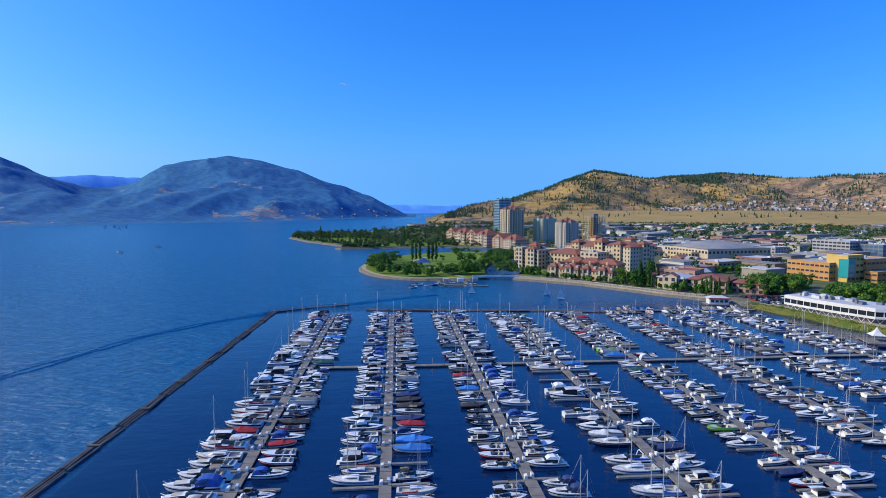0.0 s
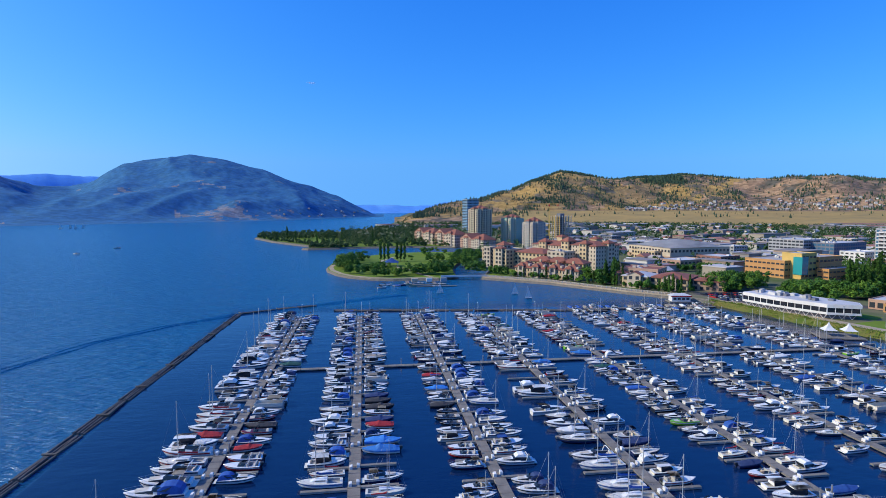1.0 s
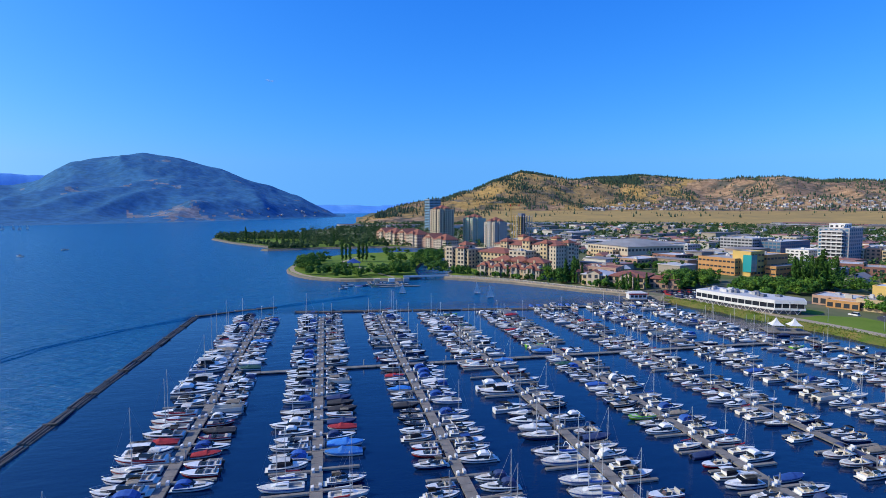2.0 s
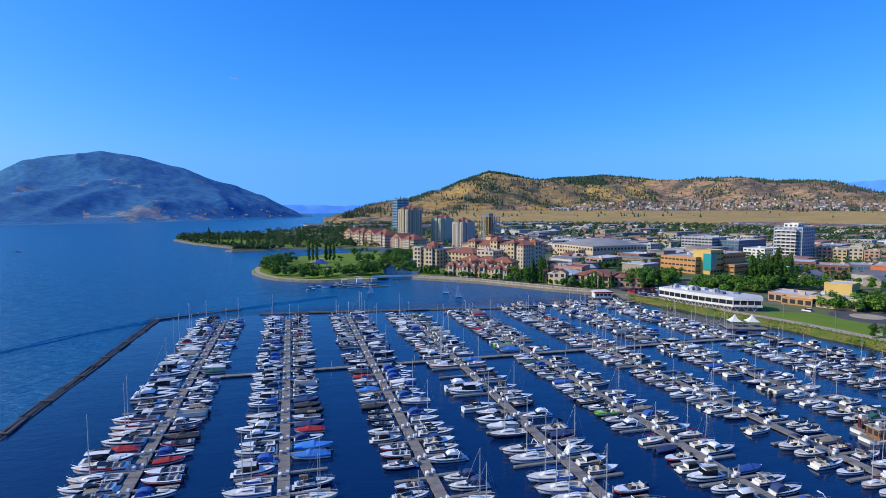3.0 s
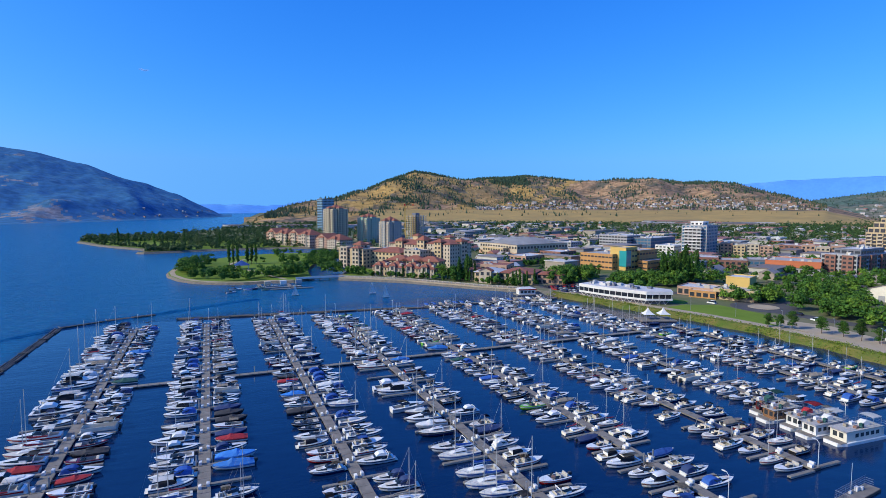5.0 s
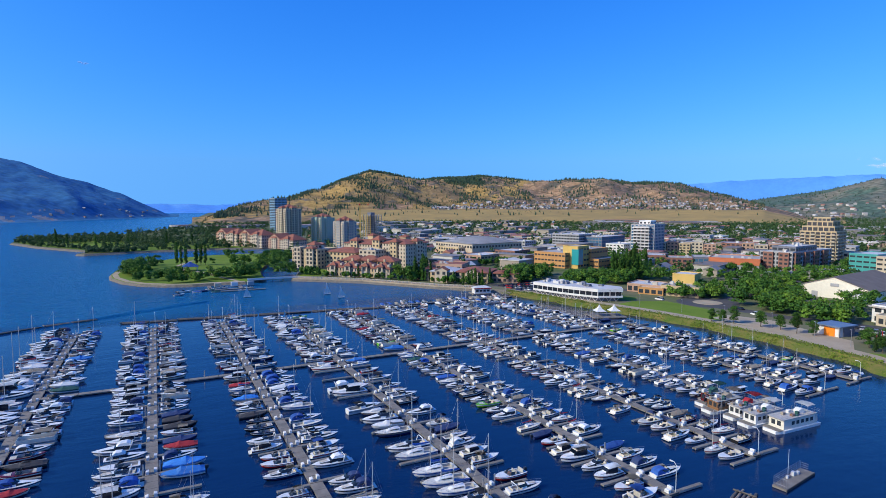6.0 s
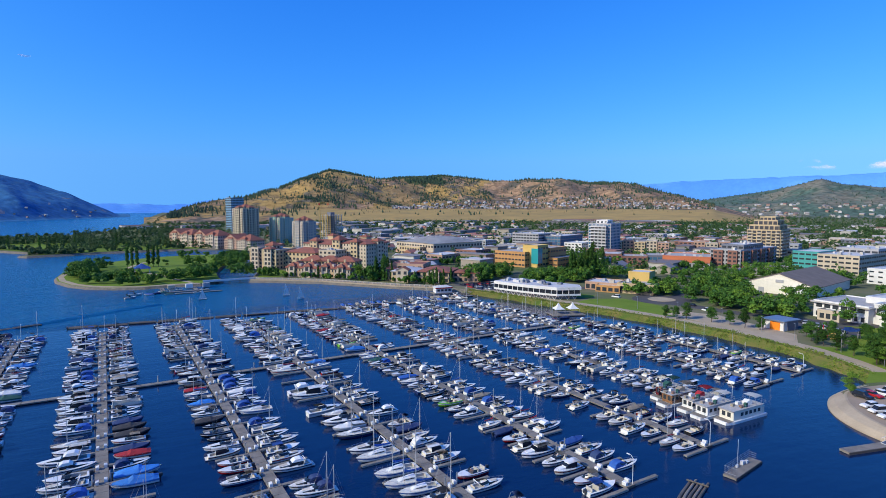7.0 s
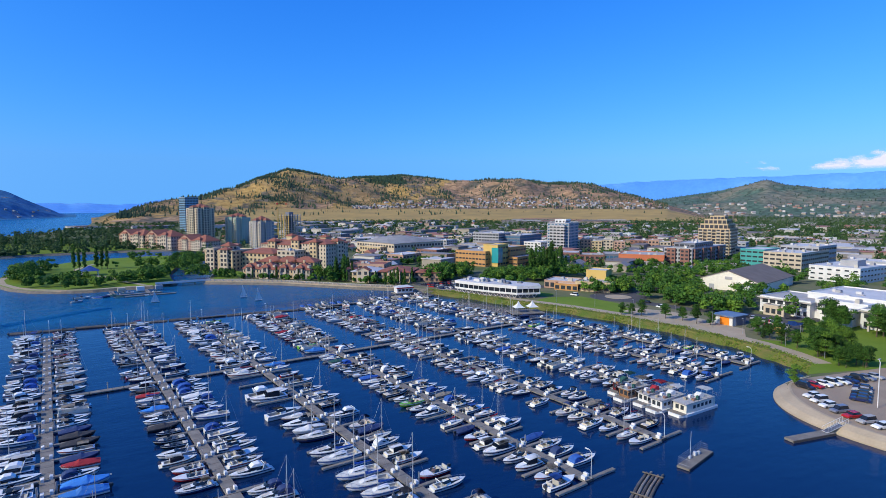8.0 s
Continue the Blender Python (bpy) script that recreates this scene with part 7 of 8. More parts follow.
part("shade_sail", bm, CANVAS_BLUE, pg, "bright blue shade sail")
for x in (2, 8):
    for y in (-9, -4):
        part("sail_post", box(x - 0.1, y - 0.1, 0, x + 0.1, y + 0.1, 3.6), STEEL, pg)
part("slide_tower", box(-3, -3, 0, -1.4, -1.4, 2.6), YELLOW_WALL, pg)

# craft out on the lake
for x, y, h in ((-696, 1416, 11), (-692, 1452, 10), (-661, 1413, 12), (-662, 1450, 10)):
    copy_thing(bpy.data.objects["sailing_dinghy"], pose(x, y, 0, 0, 0, 200 + x % 40)).scale = (1.7, 1.7, 1.7)
for x, y, a in ((-307, 656, 160), (-307, 743, 30), (10, 367, 0)):
    moor(FAR_B[1][1], x, y, True, a, 1.1)["group"] = "craft on the lake"
# ---- trees ----
def leaf_quads(r, centres, radii, count, size, squash=1.0):
    """Many small leaf clumps on lumpy balls: arrays of vertices and faces."""
    nb = len(centres)
    which = r.integers(0, nb, count)
    d = r.normal(size=(count, 3))
    d /= np.linalg.norm(d, axis=1)[:, None]
    d[:, 2] = np.abs(d[:, 2]) * 0.55 + d[:, 2] * 0.45
    rad = np.asarray(radii)[which] * r.uniform(0.72, 1.06, count)
    c = np.asarray(centres)[which] + d * rad[:, None] * np.array([1, 1, squash])
    nrm = d + r.normal(size=(count, 3)) * 0.38
    nrm /= np.linalg.norm(nrm, axis=1)[:, None]
    a = np.cross(nrm, r.normal(size=(count, 3)))
    a /= np.linalg.norm(a, axis=1)[:, None]
    b = np.cross(nrm, a)
    s = size * r.uniform(0.6, 1.3, count)[:, None]
    v = np.stack([c - a * s - b * s * 0.6, c + a * s - b * s * 0.6, c + a * s * 0.7 + b * s, c - a * s * 0.7 + b * s], 1).reshape(-1, 3)
    return v, [(4 * i, 4 * i + 1, 4 * i + 2, 4 * i + 3) for i in range(count)]


def trunk_me(r, h, top, rad):
    bm = bmesh.new()
    lean = r.normal(size=2) * 0.03 * h
    fork = (lean[0] * 0.5, lean[1] * 0.5, h * 0.35)
    tube(bm, [(0, 0, -0.2), (lean[0] * 0.2, lean[1] * 0.2, h * 0.18), fork, (lean[0], lean[1], top)], rad, 7, rad * 0.35)
    for k in range(4):
        a = 1.57 * k + r.uniform(0, 1)
        tube(bm, [fork, (fork[0] + math.cos(a) * h * 0.12, fork[1] + math.sin(a) * h * 0.12, h * 0.52), (fork[0] + math.cos(a) * h * 0.22, fork[1] + math.sin(a) * h * 0.22, h * 0.72)], rad * 0.5, 5, rad * 0.15)
    return mesh_of("trunk", bm, BARK)


def tree_proto(kind, seed):
    r = np.random.default_rng(seed)
    if kind in "bl":
        h = 9.5
        cs = [(r.normal() * 1.25, r.normal() * 1.25, r.uniform(2.0, 8.6)) for _ in range(16)]
        rad = [r.uniform(1.35, 2.15) * (1.2 - 0.09 * abs(c[2] - 4.4)) for c in cs]
        v, f = leaf_quads(r, cs, rad, 4200, 0.15)
        m, label = (LEAF, "green broad-leaved tree with a full crown") if kind == "b" else (LEAF_LIGHT, "light green park tree with a rounded crown")
        tr = trunk_me(r, h, 7.0, 0.24)
    elif kind == "p":
        h = 15.0
        cs = [(r.normal() * 0.35, r.normal() * 0.35, z) for z in np.linspace(2, 14, 15)]
        rad = [1.25 * math.sin(math.pi * min(1, (c[2] + 1.5) / 17)) ** 0.6 for c in cs]
        v, f = leaf_quads(r, cs, rad, 1500, 0.26, 1.3)
        m, label, tr = LEAF, "tall narrow columnar poplar tree", trunk_me(r, 6.0, 12.0, 0.22)
    else:
        h = 13.0
        cs = [(r.normal() * 0.2, r.normal() * 0.2, z) for z in np.linspace(1.5, 12.5, 14)]
        rad = [2.4 * (1 - c[2] / 13.6) + 0.2 for c in cs]
        v, f = leaf_quads(r, cs, rad, 850, 0.24, 0.6)
        m, label, tr = LEAF_DARK, "dark green pointed conifer tree", trunk_me(r, 5.0, 11.5, 0.24)
    ob = thing("tree", label, "tree")
    part("trunk", tr, None, ob)
    part("crown", raw("crown", v.tolist(), f, [m]), None, ob)
    return ob


TREES = {k: [tree_proto(k, 10 * i + s) for s in range(3)] for i, k in enumerate("blpc")}
planted = set()
trng = random.Random(11)


joined = []


def plant(kind, x, y, size=1.0, z=LAND_Z):
    if math.hypot(x, y) > 275 and kind != "p":
        joined.append((x, y, z, 9.0 * size * trng.uniform(0.85, 1.15)))
        return
    proto = trng.choice(TREES[kind])
    m = pose(x, y, z - 0.05, 0, 0, trng.uniform(0, 360))
    ob = proto if proto.name not in planted else copy_thing(proto, m)
    planted.add(proto.name)
    s = size * trng.uniform(0.85, 1.15)
    ob.matrix_basis = m @ Matrix.Diagonal((s, s, s * trng.uniform(1.05, 1.3), 1))
    ob["group"] = "trees by the shore and in town"


def grove(kind, x, y, rx, ry, n, size, z=LAND_Z):
    for _ in range(n):
        a, q = trng.uniform(0, 6.283), math.sqrt(trng.random())
        plant(trng.choice(kind), x + rx * q * math.cos(a), y + ry * q * math.sin(a), size, z)


# park headland
ZI = 1.6
for args in (("bl", -14, 474, 9, 34, 34, 1.15), ("lb", 0, 428, 15, 12, 18, 0.8), ("bl", -4, 520, 10, 24, 12, 1.0), ("b", 46, 416, 16, 9, 20, 0.95), ("bl", 8, 440, 12, 10, 9, 0.8), ("b", 62, 442, 12, 14, 14, 0.95), ("b", 84, 470, 10, 26, 26, 1.15),
             ("bl", 30, 410, 12, 5, 6, 0.6), ("b", 102, 525, 14, 32, 26, 1.15), ("bl", 60, 590, 30, 14, 12, 0.8), ("b", 18, 403, 14, 4, 8, 0.75), ("bl", 64, 505, 10, 16, 9, 0.9), ("b", 84, 415, 6, 14, 10, 1.0)):
    grove(*args, ZI)
for x, y in ((15, 515), (18.5, 518), (22, 514), (30, 514), (33.5, 517), (37, 513)):
    plant("p", x, y, 1.0, ZI)
plant("c", 43, 514, 0.75, ZI)
for x, y in ((-62, 760), (-30, 775), (12, 770), (40, 760), (-96, 815), (-112, 850)):
    plant("p", x, y, 1.05)
# along the promenade
for i in range(38):
    t = i / 37
    x, y = 93 + (178 - 93) * t + 2, 397 + (300 - 397) * t + 3
    plant("p" if i % 5 == 2 else "b", x + trng.uniform(0, 3), y + trng.uniform(0, 3), 0.45 if i % 5 else 0.55)
grove("b", 100, 408, 6, 8, 8, 0.65)
grove("b", 146, 372, 8, 8, 7, 0.9)
grove("bp", 158, 342, 9, 10, 16, 0.85)
grove("b", 122, 492, 12, 22, 18, 1.15)
grove("b", 210, 300, 9, 6, 8, 0.8)
# town trees
for args in (("b", 222, 318, 14, 9, 16, 0.95), ("b", 238, 322, 16, 10, 14, 1.0), ("lb", 250, 288, 16, 8, 18, 0.85), ("b", 276, 274, 20, 10, 20, 1.0), ("bp", 318, 306, 16, 12, 14, 1.1), ("p", 330, 318, 16, 8, 12, 0.85),
             ("b", 300, 266, 12, 10, 10, 1.05), ("b", 272, 206, 9, 9, 12, 0.85), ("b", 284, 214, 8, 6, 6, 0.9), ("b", 286, 182, 14, 18, 20, 1.0), ("b", 266, 158, 12, 14, 18, 1.0), ("b", 254, 140, 8, 9, 9, 0.85),
             ("b", 300, 140, 18, 10, 12, 1.05), ("b", 330, 205, 24, 10, 14, 1.1), ("b", 372, 205, 26, 14, 16, 1.1), ("b", 300, 205, 10, 14, 8, 1.0), ("b", 395, 165, 12, 18, 14, 1.05), ("b", 372, 130, 22, 9, 12, 1.0),
             ("b", 430, 112, 30, 8, 12, 1.0), ("b", 238, 90, 10, 7, 7, 0.6), ("bl", 214, 77, 9, 6, 13, 0.8), ("b", 205, 66, 10, 3.5, 8, 0.55), ("c", 222, 100, 5, 8, 6, 0.38), ("b", 262, 66, 16, 12, 12, 1.0), ("b", 382, 262, 10, 14, 8, 0.9),
             ("b", 268, 166, 16, 20, 17, 1.05), ("b", 296, 186, 18, 14, 20, 1.1), ("bl", 262, 134, 14, 7, 12, 1.0), ("b", 350, 228, 34, 12, 18, 1.0), ("b", 258, 284, 18, 9, 18, 1.0), ("b", 234, 326, 18, 9, 16, 1.0), ("b", 410, 225, 24, 16, 22, 1.1),
             ("b", 150, 352, 5, 7, 9, 1.05), ("b", 153, 340, 5, 5, 7, 0.95), ("b", 256, 212, 7, 6, 9, 0.95), ("b", 264, 203, 6, 5, 7, 0.9), ("b", 218, 304, 17, 7, 24, 1.15), ("b", 226, 312, 16, 7, 16, 1.2),
             ("p", 283, 280, 12, 9, 22, 0.95), ("b", 292, 282, 14, 8, 16, 1.3), ("l", 240, 274, 16, 5, 18, 0.85), ("bl", 268, 266, 14, 5, 14, 0.95), ("b", 258, 400, 26, 14, 22, 0.7), ("b", 235, 430, 14, 20, 16, 0.65), ("b", 320, 415, 24, 18, 26, 0.8),
             ("b", 196, 350, 8, 14, 12, 0.7), ("bp", 178, 300, 12, 6, 14, 0.55), ("b", 166, 318, 5, 8, 8, 0.6), ("b", 340, 345, 14, 22, 20, 0.9), ("b", 365, 330, 12, 18, 16, 1.0), ("b", 430, 335, 26, 14, 22, 0.9), ("b", 370, 380, 26, 18, 26, 0.85), ("b", 470, 300, 26, 16, 22, 1.0), ("b", 500, 245, 24, 12, 18, 1.0),
             ("b", 230, 250, 8, 10, 6, 0.9), ("b", 340, 250, 24, 10, 8, 0.8), ("b", 258, 92, 5, 4, 5, 1.05), ("b", 264, 112, 2, 3, 2, 1.15)):
    grove(*args)
for x, y in ((209, 160), (211, 156), (214, 153), (217, 143), (219, 136), (218, 129), (220, 124), (223, 108), (218, 104), (214, 98), (210, 92), (208, 86), (227, 101), (223, 240)):
    plant("b", x + 4, y, 0.6)
plant("l", 168.5, 68.5, 0.5)
plant("b", 224, 243, 0.8)


# ---- woods and houses farther off ----
def scatter_trees(name, label, spots, m, q=26, size=0.9, cone=False):
    """Many distant trees as one mesh of leaf clumps."""
    r = np.random.default_rng(5)
    V, F = [], []
    base = 0
    for x, y, z, s in spots:
        if cone:
            k = 6
            ang = r.uniform(0, 6.28)
            rad = s * 0.24
            ring = [(x + rad * math.cos(ang + 6.283 * i / k) * r.uniform(0.7, 1.2), y + rad * math.sin(ang + 6.283 * i / k) * r.uniform(0.7, 1.2), z + s * r.uniform(0.05, 0.25)) for i in range(k)]
            V.extend(ring + [(x + r.normal() * 0.2, y + r.normal() * 0.2, z + s), (x, y, z - 1)])
            F.extend([(base + i, base + (i + 1) % k, base + k) for i in range(k)] + [(base + (i + 1) % k, base + i, base + k + 1) for i in range(k)])
            base += k + 2
        else:
            cs = [(x + r.normal() * s * 0.13, y + r.normal() * s * 0.13, z + s * r.uniform(0.2, 0.8)) for _ in range(5)]
            v, f = leaf_quads(r, cs, [s * r.uniform(0.17, 0.26) for _ in cs], q, size)
            V.extend(v.tolist())
            F.extend([tuple(base + i for i in t) for t in f])
            base += 4 * q
    return tagged(new(name, raw(name, V, F, [m])), label, "trees", kind="stuff")


scatter_trees("garden_trees", "full green park and street trees in town", [s for i, s in enumerate(joined) if i % 4], LEAF, 330, 0.36)
scatter_trees("light_trees", "lighter green park trees and willows", joined[::4], LEAF_LIGHT, 330, 0.36)
tufts = []
for (ax, ay), (bx, by) in zip(BANK, BANK[1:]):
    for _ in range(int(math.hypot(bx - ax, by - ay) * 15)):
        t, o = trng.random(), trng.uniform(-6.8, 1.2)
        z = LAND_Z if o > -3.4 else LAND_Z + (o + 3.4) * 0.55
        y_ = ay + (by - ay) * t
        tufts.append((ax + (bx - ax) * t + o, y_, z - 0.15, trng.uniform(0.2, 0.5) * (1.0 + max(0.0, noise.noise((y_ * 0.09, o * 0.2, 2.0))) * 3.5)))
scatter_trees("bank_tufts", "grass tufts and low weeds on the shore bank", tufts, TUFT, 9, 0.13)
frng = random.Random(23)
KEEP_OFF = [(165, 745, 26), (208, 745, 24), (198, 620, 24), (298, 812, 24), (222, 1130, 24), (184, 415, 34), (178, 455, 34), (120, 450, 32), (120, 720, 46), (140, 660, 26), (190, 325, 34),
            (312, 515, 58), (240, 460, 12), (330, 440, 22), (215, 470, 10), (305, 375, 42), (205, 240, 26), (450, 412, 28), (480, 400, 40), (560, 350, 40), (470, 505, 46), (395, 315, 40), (418, 284, 30), (262, 216, 24), (545, 292, 32), (450, 260, 46), (500, 205, 52),
            (450, 150, 42), (355, 176, 36), (290, 92, 34)]


def free(x, y, pad=0.0):
    return all((x - a) ** 2 + (y - b) ** 2 > (c + pad) ** 2 for a, b, c in KEEP_OFF)


def town_place(r0, r1, a0, a1):
    while True:
        az, r = frng.uniform(a0, a1), math.sqrt(frng.uniform(r0 * r0, r1 * r1))
        x, y = polar(az, r)
        if free(x, y):
            return x, y, az, r


# low commercial buildings, each by itself
LOW_WALLS = [WHITE_PAINT, STUCCO_PALE, GREY_WALL, STUCCO_PINK, DARK_WALL, BRICK_RED]
for k in range(54):
    x, y, az, r = town_place(470, 900, 17 if k % 3 else 24, 74)
    KEEP_OFF.append((x, y, 19))
    a, b, h = frng.uniform(16, 34), frng.uniform(14, 26), frng.choice((4.5, 5.5, 7, 9))
    wm = LOW_WALLS[k % 6]
    ob = building(("white", "cream", "grey", "salmon", "dark grey", "red brick")[k % 6] + " low commercial building with a flat roof", "commercial building", x - a / 2, y - b / 2, 20, "commercial_building")
    block(ob, 0, 0, a, b, 0, h, wm, max(1, round(h / 3.4)), int(a / 4), int(b / 4), "flat", frng.choice((ROOF_PALE, ROOF_GREY, ROOF_PALE)), ww=0.6, wh=0.4, units=1)

HOUSE_WALL = island_mat("house_walls", [(0.40, 0.38, 0.34), (0.30, 0.26, 0.21), (0.22, 0.21, 0.21), (0.52, 0.50, 0.47), (0.27, 0.20, 0.15)])
HOUSE_ROOF = island_mat("house_roofs", [(0.22, 0.20, 0.19), (0.34, 0.31, 0.29), (0.17, 0.14, 0.12), (0.48, 0.46, 0.44), (0.30, 0.13, 0.09)])


def houses(name, label, spots):
    V, F, M = [], [], []
    for x, y, z, w, d, h, rot, flat in spots:
        c, s = math.cos(rot), math.sin(rot)

        def put(px, py, pz):
            V.append((x + px * c - py * s, y + px * s + py * c, z + pz))
            return len(V) - 1
        q = [put(px, py, pz) for pz in (-2, h) for px, py in ((-w, -d), (w, -d), (w, d), (-w, d))]
        for f in ((0, 1, 5, 4), (1, 2, 6, 5), (2, 3, 7, 6), (3, 0, 4, 7)):
            F.append(tuple(q[i] for i in f)), M.append(0)
        o = 0.5
        rh = 0.25 if flat else d * 0.55
        e = [put(px, py, h) for px, py in ((-w - o, -d - o), (w + o, -d - o), (w + o, d + o), (-w - o, d + o))]
        if flat:
            t = [put(px, py, h + 0.6) for px, py in ((-w - o, -d - o), (w + o, -d - o), (w + o, d + o), (-w - o, d + o))]
            fs = [(t[0], t[1], t[2], t[3])] + [(e[i], e[(i + 1) % 4], t[(i + 1) % 4], t[i]) for i in range(4)]
        else:
            a_, b_ = put(-w - o, 0, h + rh), put(w + o, 0, h + rh)
            fs = [(e[0], e[1], b_, a_), (e[2], e[3], a_, b_), (e[3], e[0], a_), (e[1], e[2], b_)]
        for f in fs:
            F.append(f), M.append(1)
    me = raw(name, V, F, [HOUSE_WALL, HOUSE_ROOF])
    me.polygons.foreach_set("material_index", M)
    return tagged(new(name, me), label, "houses", kind="stuff")


spots = []
for _ in range(500):
    x, y, az, r = town_place(620 if frng.random() < 0.5 else 850, 1600, 12, 78)
    if frng.random() < 0.16:
        spots.append((x, y, LAND_Z, frng.uniform(12, 34), frng.uniform(9, 18), frng.uniform(5, 9), radians(20), True))
    else:
        spots.append((x, y, LAND_Z, frng.uniform(4.5, 7.5), frng.uniform(3.5, 5.5), frng.uniform(3, 6), radians(20 + frng.choice((0, 90))), False))
for _ in range(16):          # sawmill sheds and warehouses by the northern bay
    x, y = polar(frng.uniform(1.9, 9), frng.uniform(1340, 1470))
    spots.append((x, y, LAND_Z, frng.uniform(12, 28), frng.uniform(6, 10), frng.uniform(3, 5), radians(frng.choice((8, 14, 20))), True))
for _ in range(230):         # blocks between the larger buildings
    x, y, az, r = town_place(440, 900, 19, 74)
    big = frng.random() < 0.45
    spots.append((x, y, LAND_Z, *((frng.uniform(8, 18), frng.uniform(6, 10), frng.uniform(4, 8)) if big else (frng.uniform(4.5, 7), frng.uniform(3.5, 5), frng.uniform(3, 5))), radians(20 + frng.choice((0, 90))), big))
houses("town_houses", "roofs of houses and sheds spread over the flat town", spots)
spots = []
for _ in range(330):
    az = frng.uniform(26, 57)
    fr, tp = knox_dims(az)
    t = frng.choice((0.45, 0.47, 0.49, 0.51, 0.53)) + frng.uniform(-0.008, 0.008) + (0.05 * frng.random() if az > 38 else 0)
    x, y = polar(az, fr + (tp - fr) * t)
    spots.append((x, y, knox_z(x, y), frng.uniform(4, 7), frng.uniform(3.4, 5), frng.uniform(3.5, 5.5), frng.uniform(0, 3), False))
for _ in range(130):
    az = frng.uniform(58, 78)
    x, y = polar(az, frng.uniform(2620, 2950))
    spots.append((x, y, dil_z(x, y), frng.uniform(5, 9), frng.uniform(4, 6), frng.uniform(4, 6), frng.uniform(0, 3), False))
for _ in range(14):
    az = frng.uniform(42, 54)
    x, y = polar(az, frng.uniform(1450, 1640))
    spots.append((x, y, LAND_Z, frng.uniform(30, 60), frng.uniform(12, 20), frng.uniform(7, 11), radians(-40), True))
for _ in range(14):
    az = frng.uniform(-9, -0.4)
    fr, tp = west_dims(az)
    x, y = polar(az, fr + frng.uniform(40, 150))
    spots.append((x, y, west_z(x, y), frng.uniform(2.5, 4.5), frng.uniform(2.5, 3.5), frng.uniform(2.5, 4), frng.uniform(0, 3), False))
houses("hillside_houses", "suburb houses on the slopes of the hills", spots)

spots = []
for _ in range(5600):
    x, y, az, r = town_place(430 if frng.random() < 0.7 else 700, 1640, 12 if frng.random() < 0.6 else 45, 80)
    spots.append((x, y, LAND_Z, frng.uniform(6, 12)))
for _ in range(1000):          # belt of trees at the foot of the golden slope and round the bay
    az, r = frng.uniform(8, 58), frng.uniform(1380, 1640)
    x, y = polar(az, r)
    spots.append((x, y, LAND_Z, frng.uniform(7, 12)))
for _ in range(1500):          # valley on the east side
    x, y, az, r = town_place(700, 2500, 54, 82)
    spots.append((x, y, LAND_Z, frng.uniform(8, 14)))
scatter_trees("town_woods", "street and garden trees spread over the town", spots, LEAF_FAR, 26, 0.85)
spots = []
for _ in range(560):           # north point
    t = frng.random()
    x = -172 + t * 290 + frng.uniform(-4, 30)
    y = 938 - t * 232 + frng.uniform(0, 170) * (0.35 + 0.65 * t)
    if free(x, y):
        spots.append((x, y, LAND_Z, frng.uniform(5.5, 11)))
for _ in range(70):          # out to the tip
    t = frng.random()
    x, y = -170 + 60 * t + frng.uniform(0, 20), 985 - 90 * t + frng.uniform(-25, 25) * (1 - t)
    spots.append((x, y, LAND_Z, frng.uniform(5, 9)))
for _ in range(60):
    x, y = frng.uniform(-66, -20), frng.uniform(692, 712)
    spots.append((x, y, LAND_Z - 0.3, frng.uniform(4, 7)))
for _ in range(130):
    x, y = frng.uniform(-60, 130), frng.uniform(712, 800)
    spots.append((x, y, LAND_Z, frng.uniform(6, 10)))
for (ax, ay), (bx, by), ox, oy in (((-55, 716), (-80, 750), 5, 1), ((-80, 750), (-128, 830), 5, 1), ((-128, 830), (-172, 930), 5, 1), ((-172, 930), (-177, 1000), 4, 0),
                                   ((108, 694), (60, 704), 0, 4), ((60, 704), (0, 700), 0, 4), ((0, 700), (-40, 690), 0, 4), ((-40, 690), (-66, 682), 1, 5)):
    for _ in range(int(math.hypot(bx - ax, by - ay) / 3.0)):          # along the water's edge
        t, k = frng.random(), frng.uniform(0.6, 2.6)
        spots.append((ax + (bx - ax) * t + ox * k, ay + (by - ay) * t + oy * k, LAND_Z - 0.2, frng.choice((3.5, 4.5, 6, 7, 9)) * frng.uniform(0.85, 1.15)))
for x, y in ((-20, 900), (-14, 905), (10, 880)):
    spots.append((x, y, LAND_Z, 22))
for _ in range(260):
    x, y = polar(frng.uniform(3.4, 12), frng.uniform(950, 1650))
    spots.append((x, y, LAND_Z, frng.uniform(6, 11)))
for _ in range(420):          # low woods between the point and the northern bay
    x, y = frng.uniform(-110, 130), frng.uniform(1010, 1330)
    if x > np.interp(y, (1000, 1062, 1105, 1180, 1290, 1420), (-150, -100, -55, -10, 22, 52)):
        spots.append((x, y, LAND_Z, frng.uniform(5, 10)))
scatter_trees("point_woods", "dense trees on the wooded point", [s for i, s in enumerate(spots) if i % 4], LEAF_FAR, 110, 0.52)
scatter_trees("point_willows", "pale willows among the trees on the point", spots[::4], WILLOW, 110, 0.52)

